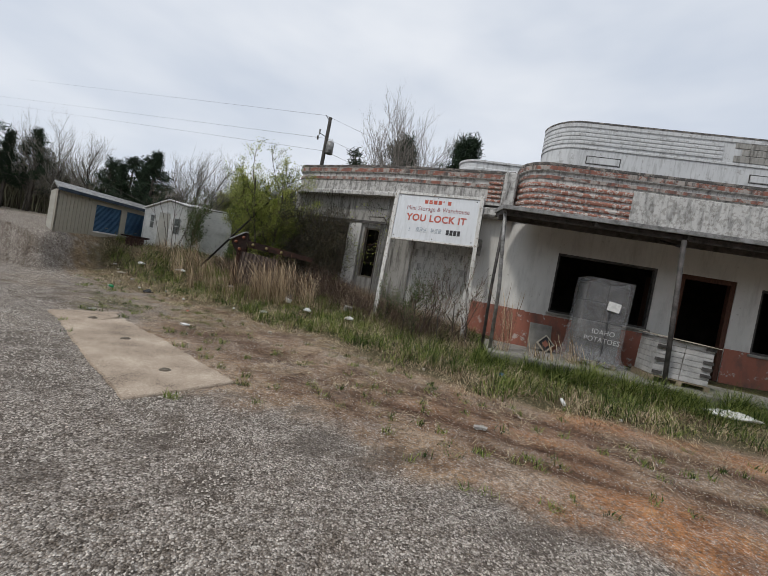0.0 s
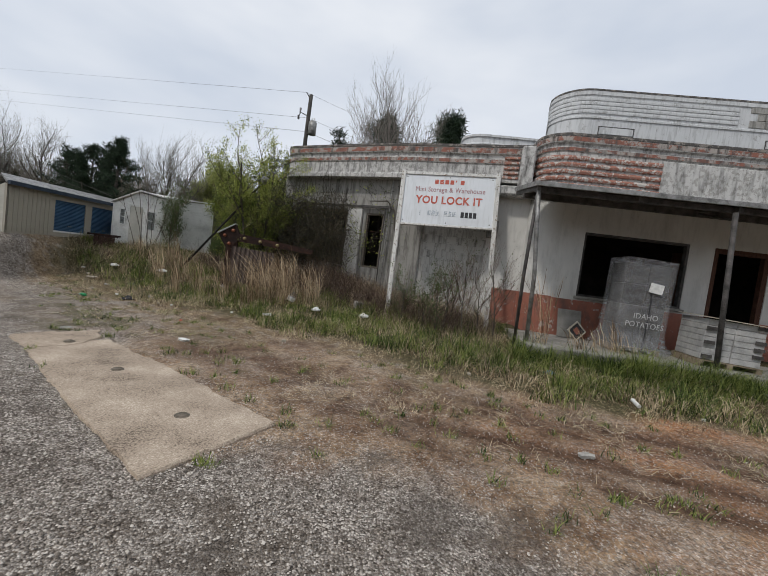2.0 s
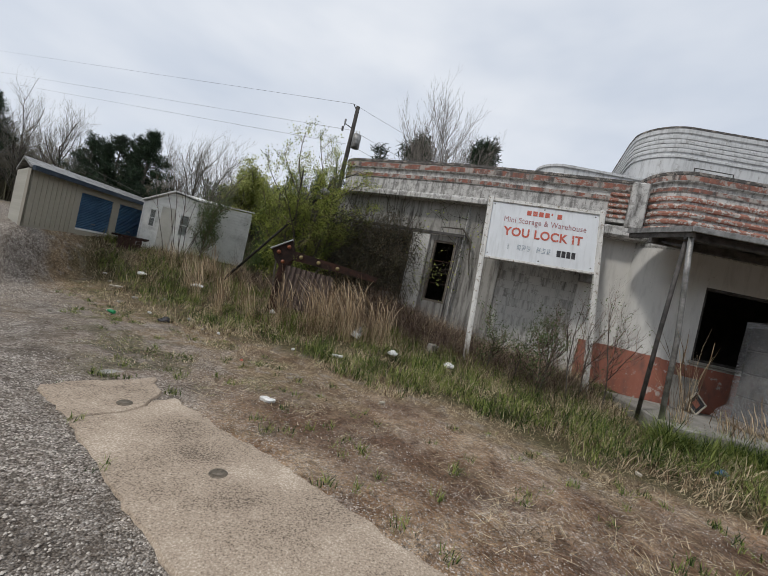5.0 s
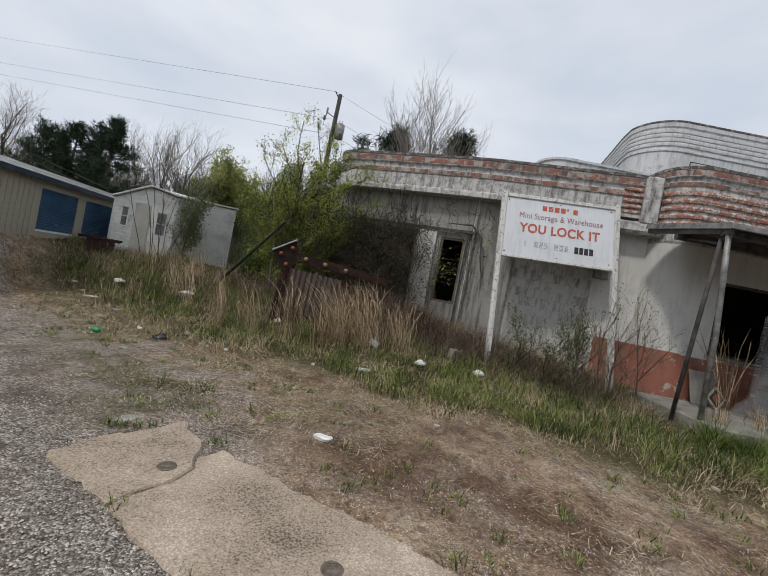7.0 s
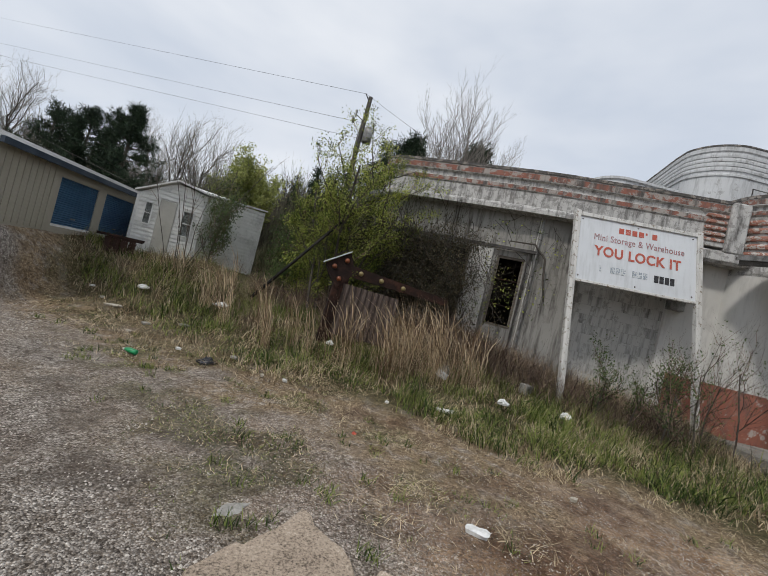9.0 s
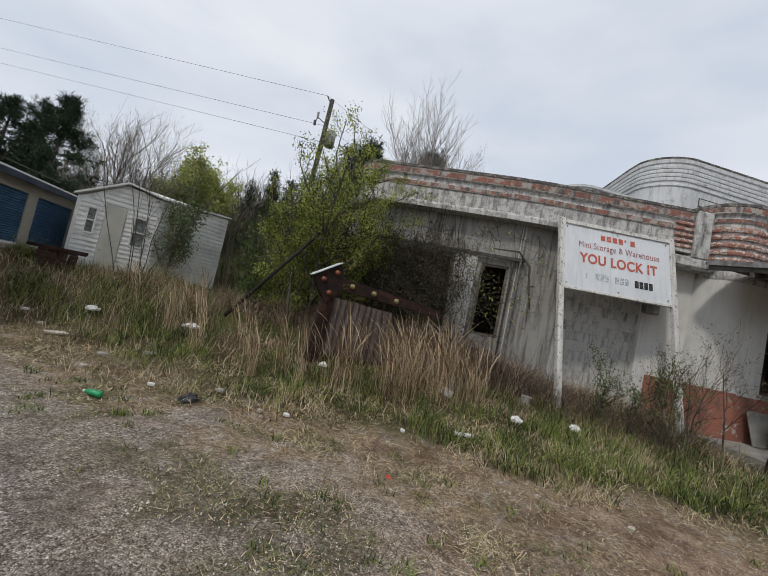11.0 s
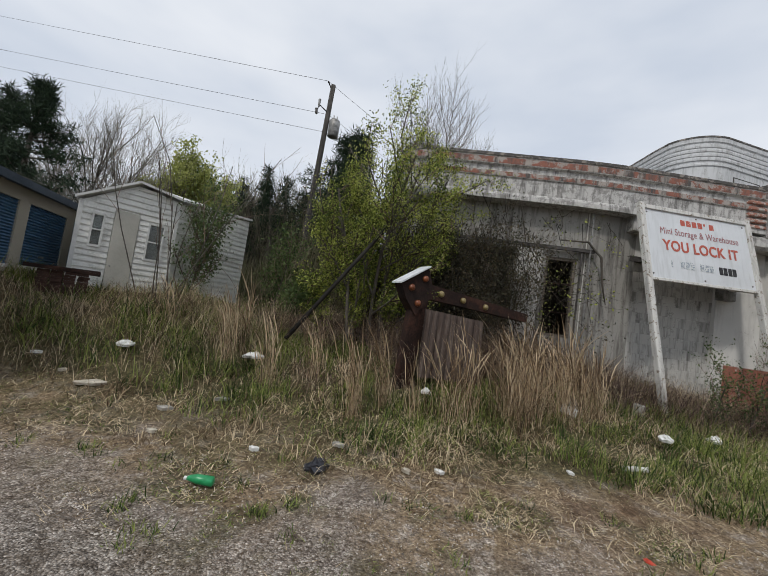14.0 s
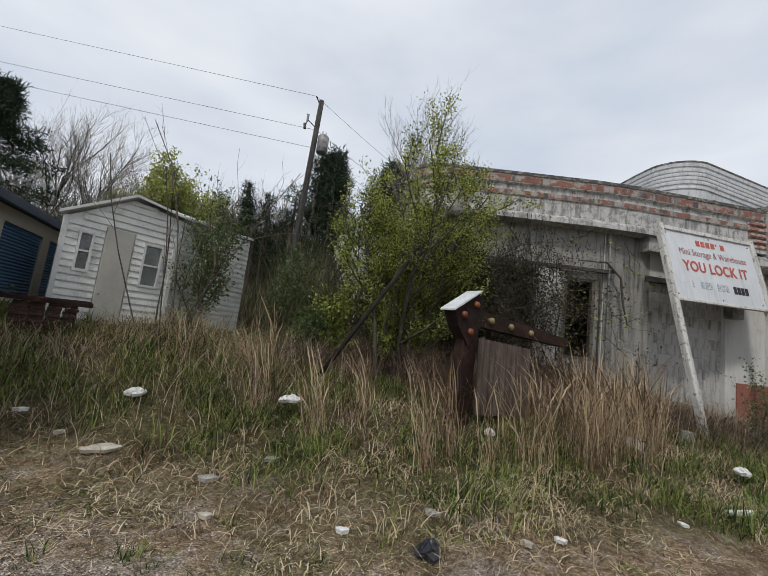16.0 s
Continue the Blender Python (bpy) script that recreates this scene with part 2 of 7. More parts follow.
M = dict(
    ground=ground_material(),
    concrete=surface("old_concrete", [(0.11, 0.084, 0.064), (0.28, 0.222, 0.168), (0.37, 0.295, 0.225), (0.44, 0.36, 0.28), (0.60, 0.51, 0.415)], 1.6, 85, 0.92, 0.3, contrast=0.56, grain=1.3),
    kerb=surface("walkway_concrete", [(0.19, 0.18, 0.16), (0.33, 0.315, 0.285)], 3, 60, 0.9, 0.3),
    stucco=flaking("grey_stucco", (0.56, 0.55, 0.53), (0.34, 0.33, 0.315), 0.47, 9, (5, 5, 0.7), dirty=0.5),
    white=flaking("white_wall_paint", (0.66, 0.65, 0.62), (0.46, 0.44, 0.41), 0.35, 5, (3, 3, 0.6), dirty=0.14),
    peel=flaking("peeling_panel_paint", (0.62, 0.61, 0.585), (0.40, 0.385, 0.36), 0.47, 11, (4, 4, 0.8), dirty=0.4),
    tower=flaking("tower_paint", (0.62, 0.63, 0.635), (0.42, 0.42, 0.415), 0.40, 5, (6, 6, 0.7), dirty=0.22),
    cap=flaking("stained_cap", (0.30, 0.27, 0.24), (0.09, 0.085, 0.08), 0.52, 9, (3, 3, 3), dirty=0.5),
    red=flaking("red_trim_paint", (0.30, 0.13, 0.095), (0.38, 0.34, 0.31), 0.49, 5, (4, 4, 1), dirty=0.75),
    ribred=flaking("flaked_red_rib_paint", (0.39, 0.18, 0.13), (0.58, 0.54, 0.50), 0.48, 12, (4, 4, 1), dirty=0.22),
    tin=surface("weathered_corrugated_tin", [(0.035, 0.024, 0.02), (0.085, 0.062, 0.052), (0.17, 0.14, 0.12)], 4, 40, 0.8, 0.2, stretch=(6, 6, 0.6), contrast=0.5),
    redbase=flaking("red_base_paint", (0.34, 0.135, 0.095), (0.46, 0.39, 0.35), 0.40, 5, (2, 2, 1), dirty=0.34),
    block=flaking("block_paint", (0.345, 0.335, 0.31), (0.27, 0.26, 0.24), 0.43, 5, (5, 5, 0.5), dirt=(0.07, 0.064, 0.058), dirty=0.5),
    # near-black colour stands for unlit room shade; the leaning pole also takes it
    dark=surface("room_shade_and_pole_black", [(0.012, 0.011, 0.01), (0.032, 0.029, 0.026)], 3, 30, 0.95, 0.1),
    wood=surface("weathered_wood", [(0.09, 0.075, 0.06), (0.2, 0.175, 0.145)], 6, 50, 0.9, 0.4, stretch=(1, 1, 8)),
    redwood=surface("brown_door_wood", [(0.05, 0.022, 0.015), (0.11, 0.05, 0.032)], 6, 50, 0.8, 0.3, stretch=(8, 8, 1)),
    whitewood=flaking("white_painted_wood", (0.66, 0.65, 0.62), (0.30, 0.26, 0.21), 0.42, 14, (6, 6, 1), dirty=0.25),
    signface=flaking("sign_face_paint", (0.69, 0.715, 0.74), (0.60, 0.61, 0.62), 0.33, 5, (6, 6, 0.8), dirt=(0.32, 0.33, 0.32), dirty=0.16, rough=0.5),
    signred=flaking("sign_red_paint", (0.50, 0.12, 0.085), (0.70, 0.60, 0.57), 0.38, 30, dirty=0.05),
    signgrey=flaking("sign_grey_paint", (0.30, 0.35, 0.40), (0.62, 0.64, 0.65), 0.5, 34, dirty=0.05),
    signmaroon=flaking("sign_maroon_paint", (0.36, 0.16, 0.17), (0.66, 0.58, 0.57), 0.42, 34, dirty=0.05),
    black=surface("black_marker_paint", [(0.02, 0.02, 0.022), (0.06, 0.06, 0.065)], 12, 60, 0.7, 0.1),
    steel=surface("galvanised_steel", [(0.15, 0.148, 0.14), (0.36, 0.355, 0.345)], 7, 60, 0.55, 0.1, metal=0.6),
    darksteel=surface("dull_dark_steel", [(0.05, 0.048, 0.046), (0.13, 0.12, 0.115)], 7, 60, 0.7, 0.15, metal=0.4),
    soffit=surface("dark_grey_soffit", [(0.045, 0.042, 0.038), (0.13, 0.12, 0.11)], 3, 40, 0.85, 0.2),
    rust=surface("rusty_iron", [(0.011, 0.007, 0.006), (0.024, 0.012, 0.009), (0.06, 0.026, 0.017)], 5, 40, 0.9, 0.4, contrast=0.4),
    arrowtop=surface("pale_arrow_cap", [(0.55, 0.57, 0.58), (0.72, 0.74, 0.76)], 5, 40, 0.5, 0.1),
    bulb=surface("amber_lens", [(0.13, 0.04, 0.018), (0.24, 0.075, 0.028)], 9, 40, 0.35, 0.1, spec=0.5),
    bulb2=surface("dusty_yellow_lens", [(0.17, 0.13, 0.05), (0.30, 0.24, 0.11)], 9, 40, 0.35, 0.1, spec=0.5),
    siding=surface("white_shed_siding", [(0.42, 0.415, 0.385), (0.70, 0.695, 0.66), (0.80, 0.795, 0.765)], 2.5, 40, 0.6, 0.1, contrast=0.5),
    trim=surface("white_trim", [(0.55, 0.55, 0.53), (0.72, 0.72, 0.70)], 5, 50, 0.6, 0.1),
    beige=surface("beige_metal_siding", [(0.30, 0.275, 0.225), (0.385, 0.355, 0.30)], 1.5, 40, 0.6, 0.05, contrast=0.5),
    beigedoor=surface("beige_door", [(0.40, 0.385, 0.335), (0.50, 0.485, 0.43)], 3, 40, 0.6, 0.1),
    blue=surface("blue_rollup_steel", [(0.035, 0.085, 0.16), (0.055, 0.125, 0.215)], 3, 40, 0.5, 0.05),
    navy=surface("navy_roof_trim", [(0.022, 0.034, 0.052), (0.05, 0.066, 0.09)], 4, 40, 0.5, 0.05),
    bark=surface("grey_bark", [(0.055, 0.048, 0.04), (0.13, 0.115, 0.098)], 12, 60, 0.95, 0.5, stretch=(1, 1, 0.3)),
    twig=surface("pale_twigs", [(0.13, 0.115, 0.10), (0.25, 0.225, 0.20)], 9, 60, 0.95, 0.0, island=0.4),
    fartwig=surface("far_grey_twigs", [(0.12, 0.108, 0.095), (0.23, 0.21, 0.185), (0.26, 0.25, 0.21)], 2, 60, 0.95, 0.0, island=0.5),
    briar=surface("purplish_briar_canes", [(0.042, 0.028, 0.024), (0.12, 0.082, 0.066), (0.25, 0.175, 0.135)], 9, 60, 0.9, 0.0, island=0.4),
    vine=surface("dark_vine_stems", [(0.024, 0.02, 0.016), (0.07, 0.058, 0.046)], 9, 60, 0.9, 0.0, island=0.4),
    paleblock=flaking("pale_block_paint", (0.52, 0.51, 0.48), (0.36, 0.35, 0.325), 0.42, 6, (5, 5, 0.5), dirt=(0.09, 0.085, 0.078), dirty=0.42),
    pole=surface("creosoted_pole", [(0.028, 0.026, 0.024), (0.085, 0.078, 0.07)], 8, 60, 0.9, 0.3, stretch=(3, 3, 0.4)),
    leaf=surface("spring_leaves", [(0.05, 0.078, 0.014), (0.195, 0.245, 0.04), (0.45, 0.49, 0.11)], 2, 20, 0.6, 0.0, island=0.5, thin=0.35),
    ivy=surface("dark_ivy_leaves", [(0.022, 0.024, 0.013), (0.058, 0.06, 0.03), (0.105, 0.082, 0.045)], 2, 20, 0.6, 0.0, island=0.5, thin=0.2),
    bud=surface("yellow_green_buds", [(0.27, 0.30, 0.08), (0.46, 0.48, 0.17)], 2, 20, 0.7, 0.0, island=0.5, thin=0.4),
    needle=surface("pine_needles", [(0.012, 0.024, 0.013), (0.032, 0.055, 0.026)], 2, 20, 0.8, 0.0, island=0.6),
    cedar=surface("cedar_sprays", [(0.045, 0.078, 0.026), (0.125, 0.17, 0.058)], 2, 20, 0.8, 0.0, island=0.6, thin=0.2),
    brush=surface("dull_brush", [(0.05, 0.055, 0.026), (0.12, 0.125, 0.06), (0.2, 0.17, 0.11)], 0.8, 20, 0.9, 0.0, island=0.6, thin=0.2),
    woods=surface("winter_woods_twigs", [(0.07, 0.06, 0.048), (0.15, 0.132, 0.105), (0.19, 0.185, 0.12)], 0.6, 20, 0.95, 0.0, island=0.5),
    grass=surface("green_grass", [(0.026, 0.05, 0.01), (0.11, 0.168, 0.034), (0.29, 0.33, 0.092)], 1.2, 20, 0.7, 0.0, island=0.6, thin=0.3),
    dry=surface("dry_straw", [(0.13, 0.088, 0.052), (0.41, 0.31, 0.195), (0.70, 0.585, 0.40)], 1.5, 20, 0.85, 0.0, island=0.6, thin=0.25),
    broom=surface("broomsedge_stems", [(0.15, 0.10, 0.06), (0.43, 0.315, 0.195), (0.70, 0.56, 0.385)], 1.5, 20, 0.85, 0.0, island=0.6, thin=0.25),
    pebble=surface("loose_gravel", [(0.13, 0.11, 0.092), (0.34, 0.298, 0.257), (0.55, 0.50, 0.445)], 3, 60, 0.9, 0.0, island=0.7),
    foam=surface("white_plastic_litter", [(0.60, 0.60, 0.58), (0.80, 0.80, 0.78)], 14, 60, 0.55, 0.2),
    tan=surface("stained_paper", [(0.38, 0.34, 0.27), (0.56, 0.52, 0.44)], 12, 60, 0.8, 0.2),
    stone=surface("pale_stone", [(0.26, 0.25, 0.225), (0.43, 0.415, 0.38)], 9, 60, 0.9, 0.4),
    green=surface("green_plastic", [(0.012, 0.22, 0.075), (0.03, 0.34, 0.13)], 9, 40, 0.3, 0.1, spec=0.5),
    blackbag=surface("black_plastic_bag", [(0.012, 0.013, 0.018), (0.035, 0.036, 0.045)], 9, 40, 0.35, 0.4, spec=0.5),
    bluebag=surface("blue_plastic_scrap", [(0.02, 0.10, 0.24), (0.05, 0.2, 0.4)], 9, 40, 0.4, 0.3),
    redbit=surface("red_plastic_scrap", [(0.45, 0.05, 0.03), (0.6, 0.1, 0.06)], 9, 40, 0.4, 0.1),
    iron=surface("cast_iron_lid", [(0.10, 0.085, 0.066), (0.22, 0.185, 0.145)], 12, 60, 0.75, 0.3, metal=0.2),
    carton=surface("faded_cartons", [(0.28, 0.28, 0.275), (0.46, 0.455, 0.445)], 4, 40, 0.75, 0.15, island=0.3),
    sack=surface("grey_printed_sacks", [(0.05, 0.05, 0.052), (0.13, 0.128, 0.126)], 4, 40, 0.7, 0.2, island=0.3),
    darksack=surface("black_sack_film", [(0.02, 0.02, 0.021), (0.06, 0.06, 0.06)], 4, 40, 0.5, 0.2),
    print=surface("faded_white_print", [(0.30, 0.30, 0.30), (0.48, 0.48, 0.47)], 20, 80, 0.7, 0.0, contrast=0.5),
    brownbox=surface("brown_cardboard", [(0.2, 0.14, 0.085), (0.33, 0.245, 0.16)], 5, 40, 0.85, 0.2),
    pallet=surface("pallet_wood", [(0.16, 0.125, 0.085), (0.32, 0.26, 0.19)], 6, 50, 0.9, 0.3, stretch=(1, 8, 1)),
    brick=surface("old_red_brick", [(0.045, 0.028, 0.024), (0.10, 0.055, 0.044)], 7, 60, 0.9, 0.3, island=0.3),
)


def wrap_material():
    m, n, l, b = nodes_of("cloudy_stretch_wrap")
    co, t, r = n.new("ShaderNodeTexCoord"), n.new("ShaderNodeTexNoise"), n.new("ShaderNodeValToRGB")
    mp = n.new("ShaderNodeMapping")
    mp.inputs["Scale"].default_value = (2.5, 2.5, 11)
    t.inputs["Scale"].default_value, t.inputs["Detail"].default_value = 5.5, 6.0
    l.new(co.outputs["Object"], mp.inputs["Vector"])
    l.new(mp.outputs["Vector"], t.inputs["Vector"])
    l.new(t.outputs["Fac"], r.inputs["Fac"])
    r.color_ramp.elements[0].position, r.color_ramp.elements[1].position = 0.36, 0.72
    r.color_ramp.elements[0].color, r.color_ramp.elements[1].color = (0.08, 0.08, 0.08, 1), (0.42, 0.42, 0.42, 1)
    b.inputs["Base Color"].default_value = (0.52, 0.52, 0.53, 1)
    b.inputs["Roughness"].default_value = 0.3
    l.new(r.outputs["Color"], b.inputs["Alpha"])
    bp = n.new("ShaderNodeBump")
    bp.inputs["Strength"].default_value, bp.inputs["Distance"].default_value = 0.12, 0.02
    l.new(t.outputs["Fac"], bp.inputs["Height"])
    l.new(bp.outputs["Normal"], b.inputs["Normal"])
    return m


def glass_material():
    m, n, l, b = nodes_of("dusty_window_glass")
    b.inputs["Base Color"].default_value = (0.6, 0.63, 0.63, 1)
    b.inputs["Roughness"].default_value = 0.15
    b.inputs["Transmission Weight"].default_value = 0.9
    return m


M["wrap"], M["glass"] = wrap_material(), glass_material()


# ---- building helpers ----
class Shape:
    """Collects vertices and faces for one mesh."""

    def __init__(self):
        self.v, self.f = [], []

    def add(self, verts, faces):
        k = len(self.v)
        self.v += [tuple(p) for p in verts]
        self.f += [tuple(k + i for i in f) for f in faces]
        return self

    def box(self, x0, x1, y0, y1, z0, z1, m=None, bevel=0.0):
        p = [(x, y, z) for z in (z0, z1) for x, y in ((x0, y0), (x1, y0), (x1, y1), (x0, y1))]
        f = [(3, 2, 1, 0), (4, 5, 6, 7), (0, 1, 5, 4), (1, 2, 6, 5), (2, 3, 7, 6), (3, 0, 4, 7)]
        if bevel:
            bm = bmesh.new()
            vs = [bm.verts.new(q) for q in p]
            for q in f:
                bm.faces.new([vs[i] for i in q])
            bmesh.ops.bevel(bm, geom=bm.edges[:], offset=bevel, segments=1, affect="EDGES")
            bm.verts.index_update()
            p, f = [tuple(v.co) for v in bm.verts], [[v.index for v in g.verts] for g in bm.faces]
            bm.free()
        if m is not None:
            p = [m @ Vector(q) for q in p]
        return self.add(p, f)

    def tube(self, path, radii, n=8, caps=True):
        rings = []
        path = [Vector(p) for p in path]
        for i, p in enumerate(path):
            d = (path[min(i + 1, len(path) - 1)] - path[max(i - 1, 0)]).normalized()
            a = d.orthogonal().normalized() if i == 0 else (rings[-1][1] - d * rings[-1][1].dot(d)).normalized()
            c = d.cross(a)
            r = radii[i] if hasattr(radii, "__len__") else radii
            rings.append(([p + (a * math.cos(2 * math.pi * j / n) + c * math.sin(2 * math.pi * j / n)) * r for j in range(n)], a))
        vs = [q for ring, _ in rings for q in ring]
        fs = [(i * n + j, i * n + (j + 1) % n, (i + 1) * n + (j + 1) % n, (i + 1) * n + j) for i in range(len(path) - 1) for j in range(n)]
        if caps:
            fs += [tuple(range(n))[::-1], tuple(range((len(path) - 1) * n, len(path) * n))]
        return self.add(vs, fs)

    def sweep(self, path, profile, closed=False):
        """A profile of (outward, z) drawn along a plan path; outward lies to the right of the way."""
        path = [Vector((p[0], p[1])) for p in path]
        out = []
        for i, p in enumerate(path):
            d0 = (p - path[i - 1]).normalized() if i else (path[1] - p).normalized()
            d1 = (path[i + 1] - p).normalized() if i < len(path) - 1 else d0
            n0, n1 = Vector((d0.y, -d0.x)), Vector((d1.y, -d1.x))
            n = (n0 + n1).normalized()
            n /= max(0.4, n.dot(n0))
            out.append([(p.x + n.x * o, p.y + n.y * o, z) for o, z in profile])
        k = len(profile)
        vs = [q for ring in out for q in ring]
        last = k if closed else k - 1
        fs = [(i * k + j, (i + 1) * k + j, (i + 1) * k + (j + 1) % k, i * k + (j + 1) % k) for i in range(len(path) - 1) for j in range(last)]
        if closed:
            fs += [tuple(range(k)), tuple(range((len(path) - 1) * k, len(path) * k))[::-1]]
        return self.add(vs, fs)

    def rolled(self, path, x0, x1):
        """A sheet with the given (y, z) outline, from x0 to x1."""
        k = len(path)
        vs = [(x, y, z) for x in (x0, x1) for y, z in path]
        return self.add(vs, [(i, i + 1, k + i + 1, k + i) for i in range(k - 1)])

    def mesh(self, name, material, smooth=False):
        me = bpy.data.meshes.new(name)
        me.from_pydata(self.v, [], self.f)
        me.materials.append(material)
        if smooth:
            me.shade_smooth()
        me.update()
        return me


def part(name, shape, material, parent, label="", smooth=False, m=None):
    """One mesh object under a thing or a part."""
    ob = new(name, shape.mesh(name, material, smooth))
    ob.parent = parent
    if m is not None:
        ob.matrix_basis = m
    return tagged(ob, label)


def thing(name, label, category, m=None, group="", kind=""):
    ob = tagged(new(name), label, category, group, kind)
    if m is not None:
        ob.matrix_basis = m
    return ob


def single(name, shape, material, label, category, m=None, group="", kind="", smooth=False):
    ob = tagged(new(name, shape.mesh(name, material, smooth)), label, category, group, kind)
    if m is not None:
        ob.matrix_basis = m
    return ob


def stuff(name, verts, faces_n, material, label, category, parent=None):
    """Many small pieces in one mesh: verts in rows of faces_n, one polygon a row."""
    me = bpy.data.meshes.new(name)
    verts = np.asarray(verts, np.float32).reshape(-1, 3)
    count = len(verts)
    polys = count // faces_n
    me.vertices.add(count)
    me.vertices.foreach_set("co", verts.ravel())
    me.loops.add(count)
    me.loops.foreach_set("vertex_index", np.arange(count, dtype=np.int32))
    me.polygons.add(polys)
    me.polygons.foreach_set("loop_start", np.arange(0, count, faces_n, dtype=np.int32))
    me.materials.append(material)
    me.update(calc_edges=True)
    ob = new(name, me)
    if parent is not None:
        ob.parent = parent
        return tagged(ob, label)
    return tagged(ob, label, category, kind="stuff")


def wall_boxes(length, z0, z1, openings, y0, y1):
    """A wall from 0 to length with rectangular openings (s0, s1, z0, z1)."""
    sh = Shape()
    xs = sorted({0.0, length, *[v for o in openings for v in o[:2] if 0 < v < length]})
    zs = sorted({z0, z1, *[v for o in openings for v in o[2:] if z0 < v < z1]})
    nx, nz = len(xs) - 1, len(zs) - 1
    solid = [[not any(o[0] < (xs[i] + xs[i + 1]) / 2 < o[1] and o[2] < (zs[k] + zs[k + 1]) / 2 < o[3] for o in openings) for k in range(nz)] for i in range(nx)]
    full = lambda i, k: 0 <= i < nx and 0 <= k < nz and solid[i][k]
    index = {}

    def at(i, k, b):
        if (i, k, b) not in index:
            index[i, k, b] = len(sh.v)
            sh.v.append((xs[i], y1 if b else y0, zs[k]))
        return index[i, k, b]

    for i in range(nx):
        for k in range(nz):
            if not solid[i][k]:
                continue
            a, b, c, d = (i, k), (i + 1, k), (i + 1, k + 1), (i, k + 1)
            sh.f.append(tuple(at(*p, 0) for p in (a, b, c, d)))
            sh.f.append(tuple(at(*p, 1) for p in (d, c, b, a)))
            for (p, q), (di, dk) in (((b, a), (0, -1)), ((c, b), (1, 0)), ((d, c), (0, 1)), ((a, d), (-1, 0))):
                if not full(i + di, k + dk):
                    sh.f.append((at(*p, 0), at(*q, 0), at(*q, 1), at(*p, 1)))
    return sh


def arc(cx, cy, r, a0, a1, n):
    return [(cx + r * math.cos(radians(a0 + (a1 - a0) * i / n)), cy + r * math.sin(radians(a0 + (a1 - a0) * i / n))) for i in range(n + 1)]


def smooth01(x):
    x = np.clip(x, 0, 1)
    return x * x * (3 - 2 * x)


def height(x, y):
    """The ground: a flat lot that rises to a grassy bank and levels out."""
    x, y = np.asarray(x, float), np.asarray(y, float)
    r = np.maximum(0, 0.34 * x + 0.94 * y - 6.2)
    k = 0.03 + 0.05 * (1 - smooth01((x + 2.5) / 4))
    west = smooth01((-5.6 - x) / 1.5)
    rim = 11.0 - 2.1 * smooth01((-8.0 - x) / 1.0)
    rise = (0.5 + 0.55 * smooth01((-8.2 - x) / 0.9)) * smooth01((y - rim) / 1.5) * west
    return 1.15 * (1 - np.exp(-k * r * r / 1.15)) + np.where(r > 0, rise * np.exp(-k * r * r / 3), 0)


def lumps(x, y, seed, size):
    """Smooth random values in 0..1 on the plan."""
    g = np.random.default_rng(seed).random((64, 64))
    u, v = np.asarray(x) / size + 31.7, np.asarray(y) / size + 17.3
    i, j = np.floor(u).astype(int), np.floor(v).astype(int)
    a, b = smooth01(u - i), smooth01(v - j)
    p = lambda di, dj: g[(i + di) % 64, (j + dj) % 64]
    return (p(0, 0) * (1 - a) + p(1, 0) * a) * (1 - b) + (p(0, 1) * (1 - a) + p(1, 1) * a) * b


def gravel_edge(x):
    return np.interp(x, [-40, -14, -7.3, -5.8, -4.97, -4.4, -2.0, -1.4, 0, 1, 2, 5, 12], [44, 17, 9.6, 7.5, 6.3, 5.55, 3.3, 3.9, 3.35, 2.75, 2.3, 1.3, -1])


def grass_edge(x):
    return np.interp(x, [-40, -8, -6.5, -5.2, -4, -2.2, -1, 0, 1, 2, 4.2, 9, 30], [44, 10.6, 9.9, 9.15, 8.5, 7.5, 6.9, 6.2, 5.4, 4.95, 4.5, 3.8, 2])


def moss(x, y):
    """Low green and brown patches on the gravel before the bank."""
    west = smooth01((-2.6 - x) / 1.2) * smooth01((y - gravel_edge(x) + 0.5) / 0.8)
    return west * smooth01((lumps(x, y, 85, 0.5) * 0.65 + lumps(x, y, 86, 0.17) * 0.5 - 0.50) / 0.16)


